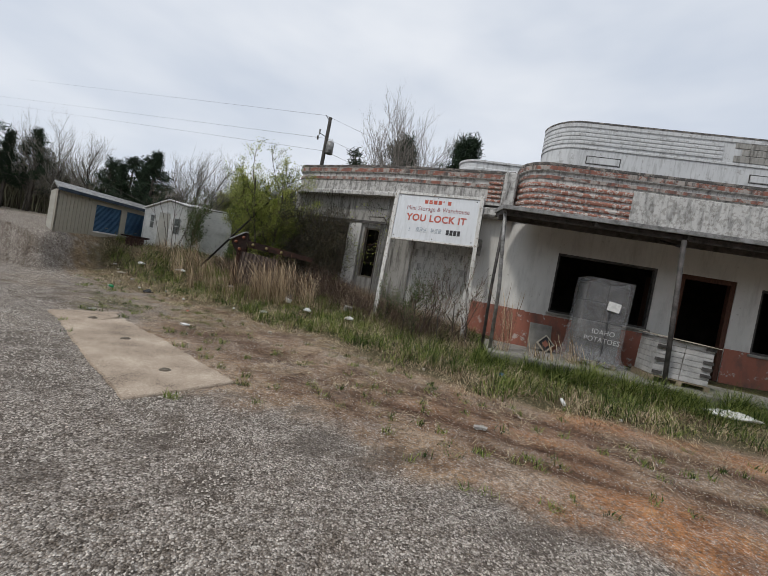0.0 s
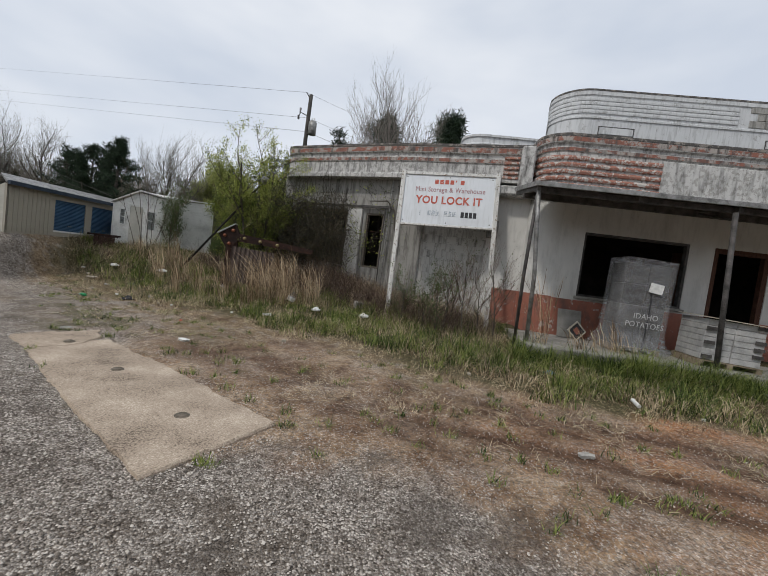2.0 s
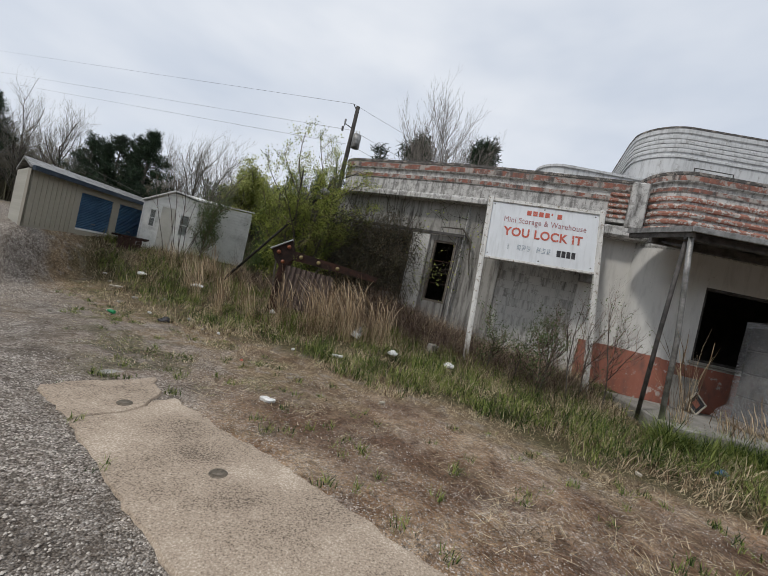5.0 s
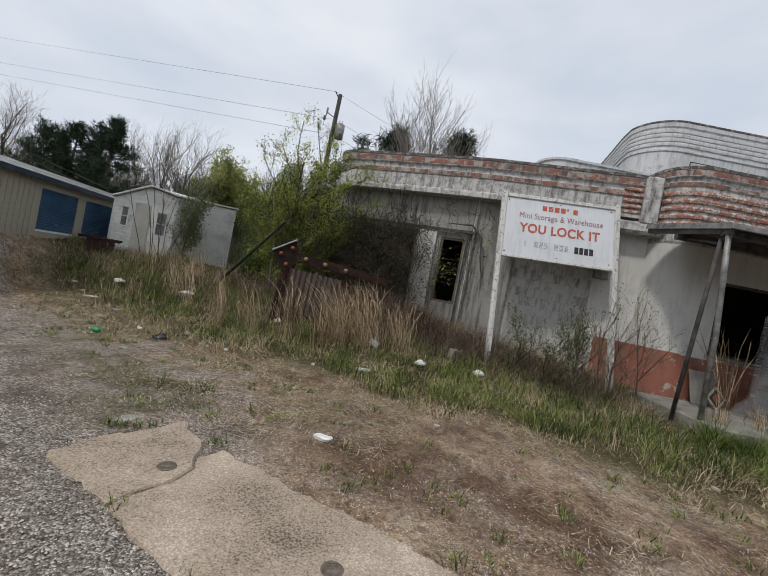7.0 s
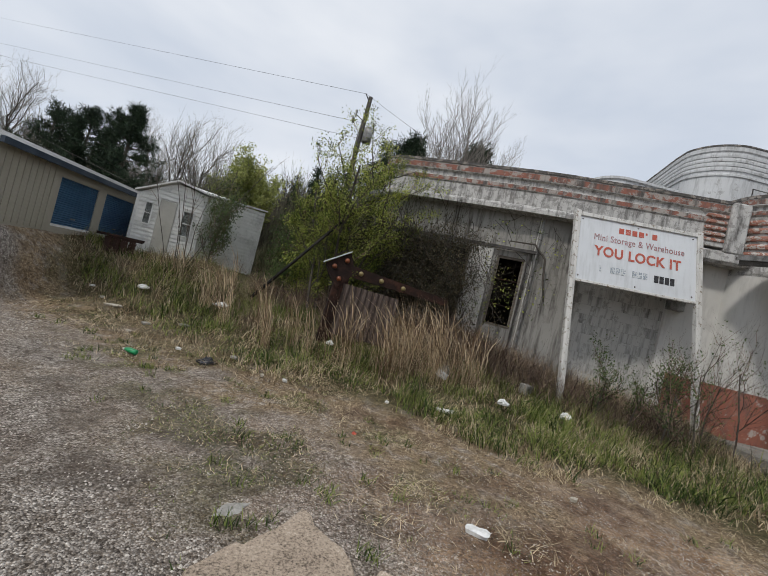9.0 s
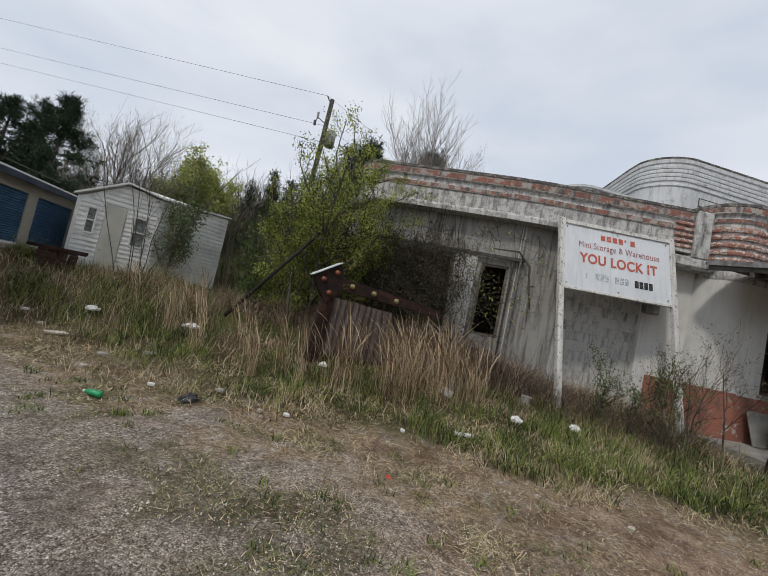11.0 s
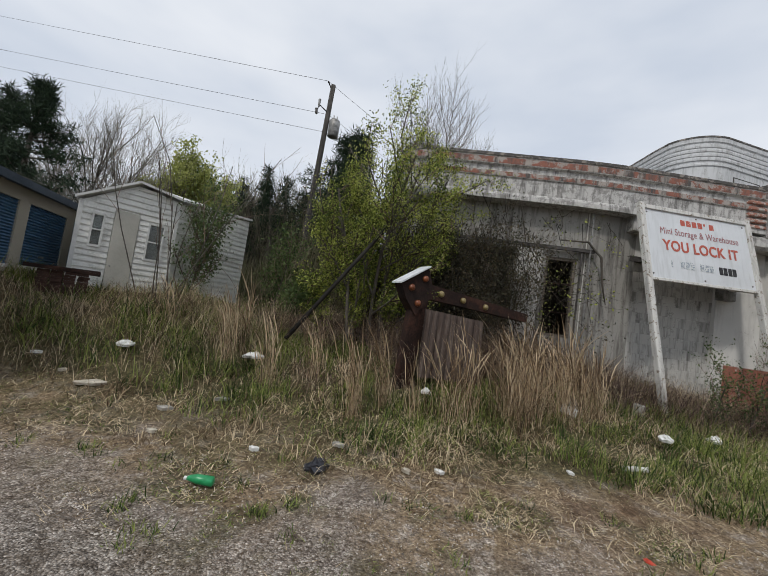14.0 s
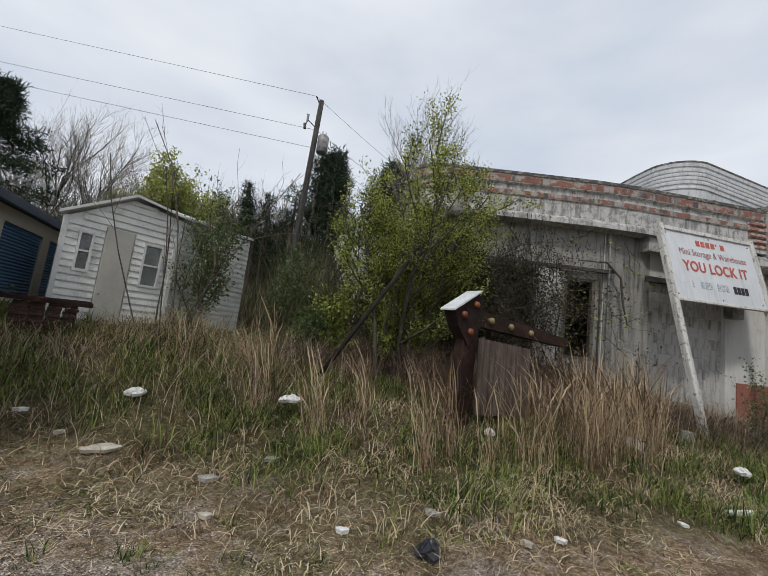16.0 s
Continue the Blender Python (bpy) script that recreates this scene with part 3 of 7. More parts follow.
# ---- ground ----
def build_ground():
    fine_x, fine_y = np.arange(-12, 9.01, 0.09), np.arange(-3, 15.01, 0.09)
    grow = np.cumsum(0.12 * 1.22 ** np.arange(36))
    xs = np.concatenate([-12 - grow[::-1], fine_x, 9 + grow])
    ys = np.concatenate([-3 - grow[::-1], fine_y, 15 + grow])
    X, Y = np.meshgrid(xs, ys)
    near = (np.abs(X + 1.5) < 10.6) & (np.abs(Y - 6) < 9.2)
    Z = height(X, Y) + near * ((lumps(X, Y, 3, 0.5) - 0.5) * 0.03 + (lumps(X, Y, 4, 0.17) - 0.5) * 0.014)
    rut = np.zeros_like(X)
    along = 0.94 * X - 0.34 * Y
    across = 0.34 * X + 0.94 * Y
    for k, (c, w) in enumerate(((4.15, 0.2), (4.95, 0.26), (4.6, 0.12), (3.7, 0.15))):
        bend = c + 0.25 * (lumps(along, along * 0, 20 + k, 1.6) - 0.5)
        rut = np.maximum(rut, np.exp(-(((across - bend) / w) ** 2)) * smooth01((along + 2.6) / 1.4) * smooth01(lumps(along, across * 3, 30 + k, 0.6) * 2.2 - 0.1))
    Z -= rut * 0.025
    jit = (lumps(X, Y, 5, 0.7) - 0.5) * 0.9 + (lumps(X, Y, 6, 0.22) - 0.5) * 0.45
    ge, gr = gravel_edge(X), grass_edge(X)
    gravel = smooth01((ge - Y + jit * 0.9) / 0.5 + 0.3)
    turf = smooth01((Y - gr + jit * 0.8) / 0.8)
    straw = smooth01((Y - gr + 1.3 + jit * 1.6) / 1.0) * smooth01((1.2 - X) / 2.0 + lumps(X, Y, 8, 0.4) - 0.35)
    straw = np.maximum(straw, smooth01((-4.6 - X + jit) / 1.6) * smooth01((X + 9) / 1) * smooth01(lumps(X, Y, 83, 0.8) * 2 - 0.3) * 0.3)
    gravel = np.maximum(gravel, smooth01((-3.2 - X + jit * 1.5) / 1.6) * 0.85)
    turf = np.maximum(turf, moss(X, Y) * 0.6)
    a, c = (X + 2.75) * -0.72 + (Y - 5.95) * 0.69, (X + 2.75) * 0.69 + (Y - 5.95) * 0.72
    dirt = np.exp(-((a / 1.1) ** 2) - (c / 0.38) ** 2) * smooth01(lumps(X, Y, 84, 0.3) * 1.6 + 0.1)
    for sx, sy, sr in ((-2.2, 6.2, 0.5), (-2.8, 6.3, 0.4), (-2.55, 7.05, 0.4), (-0.9, 4.45, 0.42), (-0.15, 4.3, 0.4), (0.35, 4.75, 0.5), (-1.55, 5.6, 0.45), (-1.65, 7.05, 0.35), (-5.8, 8.4, 0.3), (-3.4, 8.1, 0.35), (-6.85, 10.05, 0.22)):
        dirt = np.maximum(dirt, smooth01((1.2 - np.hypot((X - sx) * 0.7 + (Y - sy) * 0.4, (Y - sy) * 1.1) / sr + (lumps(X, Y, 89, 0.14) - 0.5) * 1.6 + (lumps(X, Y, 90, 0.35) - 0.5)) / 1.0) * 0.9)
    straw = straw * (1 - 0.75 * dirt)
    orange = smooth01((X + 0.2 + jit * 2.2) / 2.6) * smooth01((lumps(X, Y, 9, 0.9) - 0.12) * 2.2)
    far = ~near & (Y > 15)
    turf[far], straw[far] = np.maximum(turf[far], 0.4), np.minimum(straw[far], 0.5)
    # oil and damp stains on the gravel
    damp = np.zeros_like(X)
    for sx, sy, sr in ((-1.75, 2.0, 0.24), (-1.44, 2.54, 0.2), (-0.3, 2.85, 0.3), (0.35, 3.0, 0.28), (-0.9, 2.2, 0.16), (-3.9, 4.25, 0.34), (-3.45, 3.75, 0.3), (-2.9, 3.3, 0.26), (-5.5, 6.6, 0.3), (-5.1, 7.1, 0.26), (-6.4, 7.7, 0.3), (-0.6, 3.6, 0.2), (1.2, 2.3, 0.3)):
        damp = np.maximum(damp, smooth01((1.25 - np.hypot(X - sx, (Y - sy) * 1.25) / sr + (lumps(X, Y, 87, 0.12) - 0.5) * 1.3 + (lumps(X, Y, 88, 0.3) - 0.5)) / 0.9) * 0.58)
    ny, nx = X.shape
    idx = np.arange(ny * nx).reshape(ny, nx)
    faces = np.stack([idx[:-1, :-1], idx[:-1, 1:], idx[1:, 1:], idx[1:, :-1]], -1).reshape(-1, 4)
    me = bpy.data.meshes.new("ground")
    me.vertices.add(ny * nx)
    me.vertices.foreach_set("co", np.stack([X, Y, Z], -1).astype(np.float32).ravel())
    me.loops.add(faces.size)
    me.loops.foreach_set("vertex_index", faces.astype(np.int32).ravel())
    me.polygons.add(len(faces))
    me.polygons.foreach_set("loop_start", np.arange(0, faces.size, 4, dtype=np.int32))
    me.update(calc_edges=True)
    for name, values in (("gravel", gravel), ("turf", turf), ("straw", straw), ("orange", orange), ("damp", damp), ("ruts", np.maximum(np.maximum(rut, dirt * 0.85), smooth01((lumps(X, Y, 81, 0.9) + lumps(X, Y, 82, 0.3) * 0.5 - 0.98) / 0.3) * 0.5 * smooth01((6.5 - Y) / 1.0)))):
        me.attributes.new(name, "FLOAT", "POINT").data.foreach_set("value", values.astype(np.float32).ravel())
    me.materials.append(M["ground"])
    me.shade_smooth()
    return tagged(new("ground", me), "gravel lot with bare clay and a rough grassy bank", "ground", kind="structure")


build_ground()


def on(x, y, up=0.0):
    return float(height(x, y)) + up


# ---- the storefront: plan ----
THETA = 10.47
FRONT = pose(0, 0, 0, 0, 0, -THETA)          # x along the front, y into the house
A, B, C = Vector((-3.5, 12.9)), Vector((-0.3, 10.95)), Vector((2.85, 9.6))
AB, BC = (B - A), (C - B)
LAB, LBC = AB.length, BC.length
WING_L = pose(A.x, A.y, 0, 0, 0, math.degrees(math.atan2(AB.y, AB.x)))
WING_R = pose(B.x, B.y, 0, 0, 0, math.degrees(math.atan2(BC.y, BC.x)))


def wing_path():
    back = Vector((-AB.y, AB.x)).normalized()
    along = AB.normalized()
    r = 0.55
    centre = A + along * r + back * r
    pts = [A + back * 6.0, A + back * 2.0]
    a0 = math.degrees(math.atan2(-along.y, -along.x))
    pts += [Vector(p) for p in arc(centre.x, centre.y, r, a0, a0 + 90, 8)]
    mid = [A.lerp(B, t) for t in (0.4, 0.7)] + [B - along * 0.35, B + BC.normalized() * 0.35 - Vector((0, 0.0))] + [B.lerp(C, t) for t in (0.4, 0.7)]
    return pts + mid + [C - BC.normalized() * 0.02]


store = thing("storefront_building", "derelict stucco roadside storefront with flaking red-striped curved cornices", "building")


def build_wing():
    path = wing_path()
    part("cornice", Shape().sweep(path, [(-0.35, 3.72), (0.05, 3.72), (0.05, 3.80), (0.03, 3.84), (0.0, 3.86), (0.0, 4.14), (0.025, 4.16), (0.025, 4.26), (-0.02, 4.28), (-0.02, 4.36), (0.035, 4.39), (0.035, 4.53), (0.05, 4.54)]), M["stucco"], store, "grey flaking stucco cornice")
    part("cornice_cap", Shape().sweep(path, [(0.048, 4.54), (0.055, 4.545), (0.055, 4.60), (-0.22, 4.62), (-0.22, 4.2)]), M["cap"], store, "black-stained coping")
    for z0, z1, o in ((4.17, 4.25, 0.03), (4.405, 4.515, 0.04)):
        part("stripe", Shape().sweep(path, [(o - 0.03, z0), (o, z0), (o, z1), (o - 0.03, z1)]), M["red"], store, "faded red painted band")
    # right end: ribbed panel, pilaster and lower lip
    for i in range(5):
        z = 3.80 + i * 0.115
        part("rib", Shape().box(LBC - 0.62, LBC - 0.27, -0.075, 0.02, z, z + 0.062, bevel=0.012), M["ribred"], store, m=WING_R)
    part("pilaster", Shape().box(LBC - 0.26, LBC + 0.06, -0.10, 0.22, 3.62, 4.58, bevel=0.03), M["stucco"], store, "grey stucco pilaster", m=WING_R)
    part("lip", Shape().box(LBC - 0.75, LBC + 0.25, -0.09, 0.3, 3.42, 3.66, bevel=0.05), M["stucco"], store, m=WING_R)
    part("panel", Shape().box(LBC - 2.7, LBC - 0.7, 0.03, 0.3, 3.45, 3.74), M["stucco"], store, m=WING_R)
    # walls
    part("wall", wall_boxes(LAB + 0.12, -0.4, 3.75, [(0.72, 2.42, 1.30, 2.86), (3.02, 3.58, 1.3, 2.8)], 0.25, 0.47), M["block"], store, "stained painted block wall", m=WING_L)
    part("wall", wall_boxes(LBC + 0.4, -0.4, 3.75, [(0.95, 2.62, -0.4, 2.95)], 0.25, 0.47), M["white"], store, "white painted wall", m=WING_R)
    part("wall", Shape().box(0.25, 0.47, 0.3, 6, -0.4, 3.75), M["block"], store, m=WING_L)
    part("wall_face", Shape().box(0.03, 0.945, 0.235, 0.2495, -0.4, 3.74), M["block"], store, "grey stained render", m=WING_R)
    part("red_base", Shape().box(2.86, LBC + 0.42, 0.225, 0.25, -0.3, 1.22), M["redbase"], store, "red painted wall base", m=WING_R)
    part("roof", Shape().add([(-3.2, 13.0, 4.15), (3.2, 9.9, 4.15), (9.5, 9.0, 4.15), (11.5, 17.0, 4.15), (0.5, 18.0, 4.15)], [(0, 1, 2, 3, 4)]), M["cap"], store, "dark flat roof")
    # room behind the wing windows: its shade is painted on as near-black colour
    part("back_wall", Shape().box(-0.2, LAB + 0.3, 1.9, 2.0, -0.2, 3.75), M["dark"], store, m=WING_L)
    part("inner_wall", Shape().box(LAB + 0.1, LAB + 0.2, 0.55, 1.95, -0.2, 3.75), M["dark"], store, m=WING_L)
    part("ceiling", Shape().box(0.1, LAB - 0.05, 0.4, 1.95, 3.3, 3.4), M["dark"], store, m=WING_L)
    # infilled bay: blocks in running bond
    blk = [Shape().box(0, w, 0, 0.1, 0, 0.1925, bevel=0.003).mesh("block", M["paleblock"]) for w in (0.3885, 0.1925)]
    for row in range(17):
        z, x, k = -0.36 + row * 0.195, 0.955, 0
        while x < 2.56:
            w = 0.19 if (row % 2 and k == 0) or x + 0.386 > 2.62 else 0.386
            ob = new("block", blk[0 if w > 0.3 else 1])
            ob.parent, ob.matrix_basis = store, WING_R @ pose(x, 0.336 + rng.normal() * 0.001, z)
            x, k = x + w + 0.005, k + 1
    part("mortar", Shape().box(0.93, 2.64, 0.342, 0.44, -0.4, 2.97), M["kerb"], store, m=WING_R)
    part("lintel", Shape().box(0.85, 2.72, 0.22, 0.30, 2.92, 3.02), M["darksteel"], store, m=WING_R)
    # pier, door track and conduit on the left wall
    part("pier", Shape().box(2.46, 2.92, 0.17, 0.249, 0.2, 2.9, bevel=0.01), M["white"], store, m=WING_L)
    part("track", Shape().box(0.6, LAB + 0.1, 0.14, 0.20, 2.93, 2.99), M["darksteel"], store, "dark steel door track", m=WING_L)
    part("conduit", Shape().tube([(LAB + 0.02, 0.16, 0.4), (LAB + 0.02, 0.16, 3.68)], 0.022), M["steel"], store, m=WING_L)
    part("conduit", Shape().tube([(LAB - 0.12, 0.18, 0.4), (LAB - 0.12, 0.18, 3.0)], 0.018), M["darksteel"], store, m=WING_L)
    for s in (1.28, 1.85):
        part("mullion", Shape().box(s - 0.02, s + 0.02, 0.3, 0.36, 1.3, 2.86), M["wood"], store, m=WING_L)
    for s0, s1, z0, z1 in ((0.72, 2.42, 1.30, 2.86), (3.02, 3.58, 1.3, 2.8)):
        part("window_frame", wall_boxes(s1 - s0, z0, z1, [(0.05, s1 - s0 - 0.05, z0 + 0.05, z1 - 0.05)], 0.27, 0.36), M["wood"], store, m=WING_L @ pose(s0, 0, 0))
    for s, w, z0, z1, lean in ((1.88, 0.24, 1.35, 2.55, 1.5), (2.13, 0.22, 1.33, 2.35, -1), (0.80, 0.22, 1.34, 2.3, -2)):
        part("board", Shape().box(0, w, 0, 0.022, 0, z1 - z0, bevel=0.003), M["wood"], store, "grey weathered board", m=WING_L @ pose(s, 0.37 + 0.02 * rng.random(), z0, 0, lean, 0))
    for z in (1.75, 2.3):
        part("window_bar", Shape().tube([(3.04, 0.31, z), (3.56, 0.31, z)], 0.012, 6), M["rust"], store, m=WING_L)


build_wing()


def bay_path(off=0.0, end=9.6, u0=1.2, w=9.57, r=0.6, back=0.9):
    pts = [(u0 + off, w + r + back), (u0 + off, w + r + 0.3)]
    pts += [(u0 + r + (r - off) * math.cos(radians(a)), w + r + (r - off) * math.sin(radians(a))) for a in np.linspace(180, 270, 12)]
    return pts + [(u0 + r + 0.9, w + off), (u0 + r + 1.9, w + off), (4.6, w + off), (6.2, w + off), (7.2, w + off), (end, w + off)]


def build_bay():
    path = bay_path()
    ribbed = [p for p in path if p[0] < 3.66] + [(3.66, 9.57)]
    plain = [(3.66, 9.57), (5.0, 9.57), (7.1, 9.57)]
    tail = [(7.1, 9.57), (8.5, 9.57), (9.6, 9.57)]
    part("parapet", Shape().sweep(path, [(-0.25, 3.3), (0.0, 3.3), (0.0, 4.42), (0.02, 4.44), (0.02, 4.52), (-0.02, 4.54), (-0.02, 4.60), (0.04, 4.63), (0.04, 4.76)]), M["stucco"], store, "white stucco parapet with rounded corner", m=FRONT)
    part("parapet_cap", Shape().sweep(path, [(0.038, 4.755), (0.05, 4.76), (0.05, 4.82), (-0.22, 4.85), (-0.22, 4.2)]), M["cap"], store, "stained coping", m=FRONT)
    for z0, z1, o in ((4.445, 4.515, 0.027), (4.65, 4.745, 0.046)):
        part("stripe", Shape().sweep(path, [(o - 0.03, z0), (o, z0), (o, z1), (o - 0.03, z1)]), M["red"], store, "faded red painted band", m=FRONT)
    for z in (3.66, 3.81, 3.96, 4.11, 4.26):
        for run in (ribbed, tail):
            prof = [(0.0, z - 0.012), (0.04, z - 0.004), (0.052, z + 0.036), (0.04, z + 0.078), (0.0, z + 0.09)]
            part("rib", Shape().sweep(run, prof), M["ribred"], store, "faded red curved rib", m=FRONT)
    part("panel", Shape().sweep(plain, [(0.0, 3.55), (0.03, 3.55), (0.03, 4.38), (0.0, 4.40)]), M["peel"], store, "peeling white panel", m=FRONT)
    holes = [(2.32, 4.5, 1.30, 2.72), (5.0, 6.12, 0.40, 2.70), (6.62, 8.9, 1.18, 2.62)]
    shift = pose(1.8, 9.57, 0)
    part("wall", wall_boxes(8.0, -0.3, 3.35, [(a - 1.8, b - 1.8, c, d) for a, b, c, d in holes], 0.0, 0.2), M["white"], store, "white painted front wall", m=FRONT @ shift)
    col = bay_path()
    col = [p for p in col if p[0] < 1.81]
    part("column", Shape().sweep(col, [(0.0, -0.3), (0.0, 3.35)]), M["white"], store, "rounded white painted corner", smooth=True, m=FRONT)
    part("red_base", Shape().sweep(col, [(-0.01, -0.3), (0.012, -0.3), (0.012, 1.22), (-0.01, 1.22)]), M["redbase"], store, "red painted base", m=FRONT)
    part("red_base", wall_boxes(8.0, -0.3, 1.2, [(3.2, 4.32, 0.4, 2.7), (4.82, 7.1, 1.16, 2.6)], -0.012, 0.0), M["redbase"], store, "red painted base", m=FRONT @ shift)
    for a, b, c, d in holes:
        door = c < 0.5
        fw = 0.10 if door else 0.05
        fr = part("door_frame" if door else "window_frame", wall_boxes(b - a, c, d, [(fw, b - a - fw, c if door else c + fw, d - fw)], 0.02, 0.14), M["redwood"] if door else M["darksteel"], store, "dark brown wooden door frame" if door else "", m=FRONT @ pose(a, 9.57, 0))
        if not door:
            part("sill", Shape().box(a - 0.05, b + 0.05, 9.50, 9.6, c - 0.06, c, bevel=0.01), M["kerb"], store, m=FRONT)
    part("door", Shape().box(0, 0.05, 0, 0.85, 0.42, 2.6, bevel=0.01), M["redwood"], store, "open brown wooden door", m=FRONT @ pose(5.10, 9.74, 0, 0, 0, 28))
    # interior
    # floor, ceiling and walls carry the room's shade in their near-black colour
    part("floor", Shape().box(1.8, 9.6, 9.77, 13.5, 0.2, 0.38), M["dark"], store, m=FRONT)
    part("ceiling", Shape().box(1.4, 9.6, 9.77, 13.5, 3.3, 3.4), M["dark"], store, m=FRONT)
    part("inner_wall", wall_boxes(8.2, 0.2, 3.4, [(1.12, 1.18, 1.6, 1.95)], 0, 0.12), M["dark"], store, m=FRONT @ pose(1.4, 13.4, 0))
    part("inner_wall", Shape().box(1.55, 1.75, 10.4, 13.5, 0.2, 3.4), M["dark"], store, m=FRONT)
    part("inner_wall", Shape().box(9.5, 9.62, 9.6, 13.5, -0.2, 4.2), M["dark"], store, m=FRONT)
    part("shelf_post", Shape().box(2.6, 2.66, 12.2, 12.26, 0.38, 2.2), M["wood"], store, m=FRONT)
    tagged(single("walkway", Shape().box(0.9, 9.4, 7.55, 9.55, -0.2, 0.37, bevel=0.02), M["kerb"], "", "", m=FRONT), "low grey concrete walkway under the awning", "pavement", kind="structure")


build_bay()


TOWER = Matrix.Translation((-0.014, 0.014, 0.047)) @ Matrix.Scale(0.965, 4) @ FRONT


def build_tower():
    def ring(off, r=0.95, u0=2.2, w=12.62, end=13.0):
        pts = [(u0 + 0.9, 17.0), (u0 + 0.1, w + r + 0.5)]
        pts += [(u0 + r + (r - off) * math.cos(radians(a)), w + r + (r - off) * math.sin(radians(a))) for a in np.linspace(180, 270, 14)]
        return pts + [(u0 + r + 1, w + off), (5.0, w + off), (7.1, w + off), (end, w + off)]
    path = ring(0)
    grooves = [p for p in path if p[0] < 7.05] + [(7.05, 12.62)]
    part("tower", Shape().sweep(path, [(0, 4.0), (0, 6.46), (0.03, 6.48), (0.03, 6.53), (0, 6.55), (0, 7.12), (0.03, 7.15), (0.03, 7.27)]), M["tower"], store, "pale stepped stucco tower with rounded corner", m=TOWER)
    part("tower_cap", Shape().sweep(path, [(0.028, 7.26), (0.04, 7.265), (0.04, 7.31), (-0.3, 7.34), (-0.3, 6.0)]), M["cap"], store, "black-stained coping", m=TOWER)
    for z in (6.62, 6.74, 6.86, 6.98):
        part("rib", Shape().sweep(grooves, [(0.0, z), (0.026, z + 0.005), (0.03, z + 0.05), (0.026, z + 0.10), (0.0, z + 0.106)]), M["tower"], store, "", m=TOWER)
    for u in (3.35, 7.85):
        part("vent", wall_boxes(1.0, 6.02, 6.27, [(0.02, 0.98, 6.035, 6.25)], -0.014, 0.02), M["darksteel"], store, "long narrow tower vent", m=TOWER @ pose(u, 12.62, 0))
        part("vent_panel", Shape().box(0.04, 0.96, -0.02, 0.02, 6.05, 6.24), M["tower"], store, "", m=TOWER @ pose(u, 12.62, 0))
    blk = Shape().box(0, 0.4, 0, 0.03, 0, 0.19, bevel=0.008).mesh("block", M["block"])
    for i in range(6):
        for k in range(3):
            ob = new("block", blk)
            ob.parent, ob.matrix_basis = store, TOWER @ pose(7.35 + i * 0.41 + (k % 2) * 0.2, 12.60, 6.58 + k * 0.2)
    p2 = [(-0.45, 14.5), (-0.45, 13.6)] + [(0.15 + 0.6 * math.cos(radians(a)), 13.2 + 0.6 * math.sin(radians(a))) for a in np.linspace(180, 270, 8)] + [(2.4, 12.6)]
    part("roof_block", Shape().sweep(p2, [(0, 4.0), (0, 5.36), (0.03, 5.39), (0.03, 5.46), (0, 5.49), (0, 5.64), (0.04, 5.66), (0.04, 5.72), (-0.3, 5.74)]), M["tower"], store, "low curved rooftop block", m=TOWER)


build_tower()


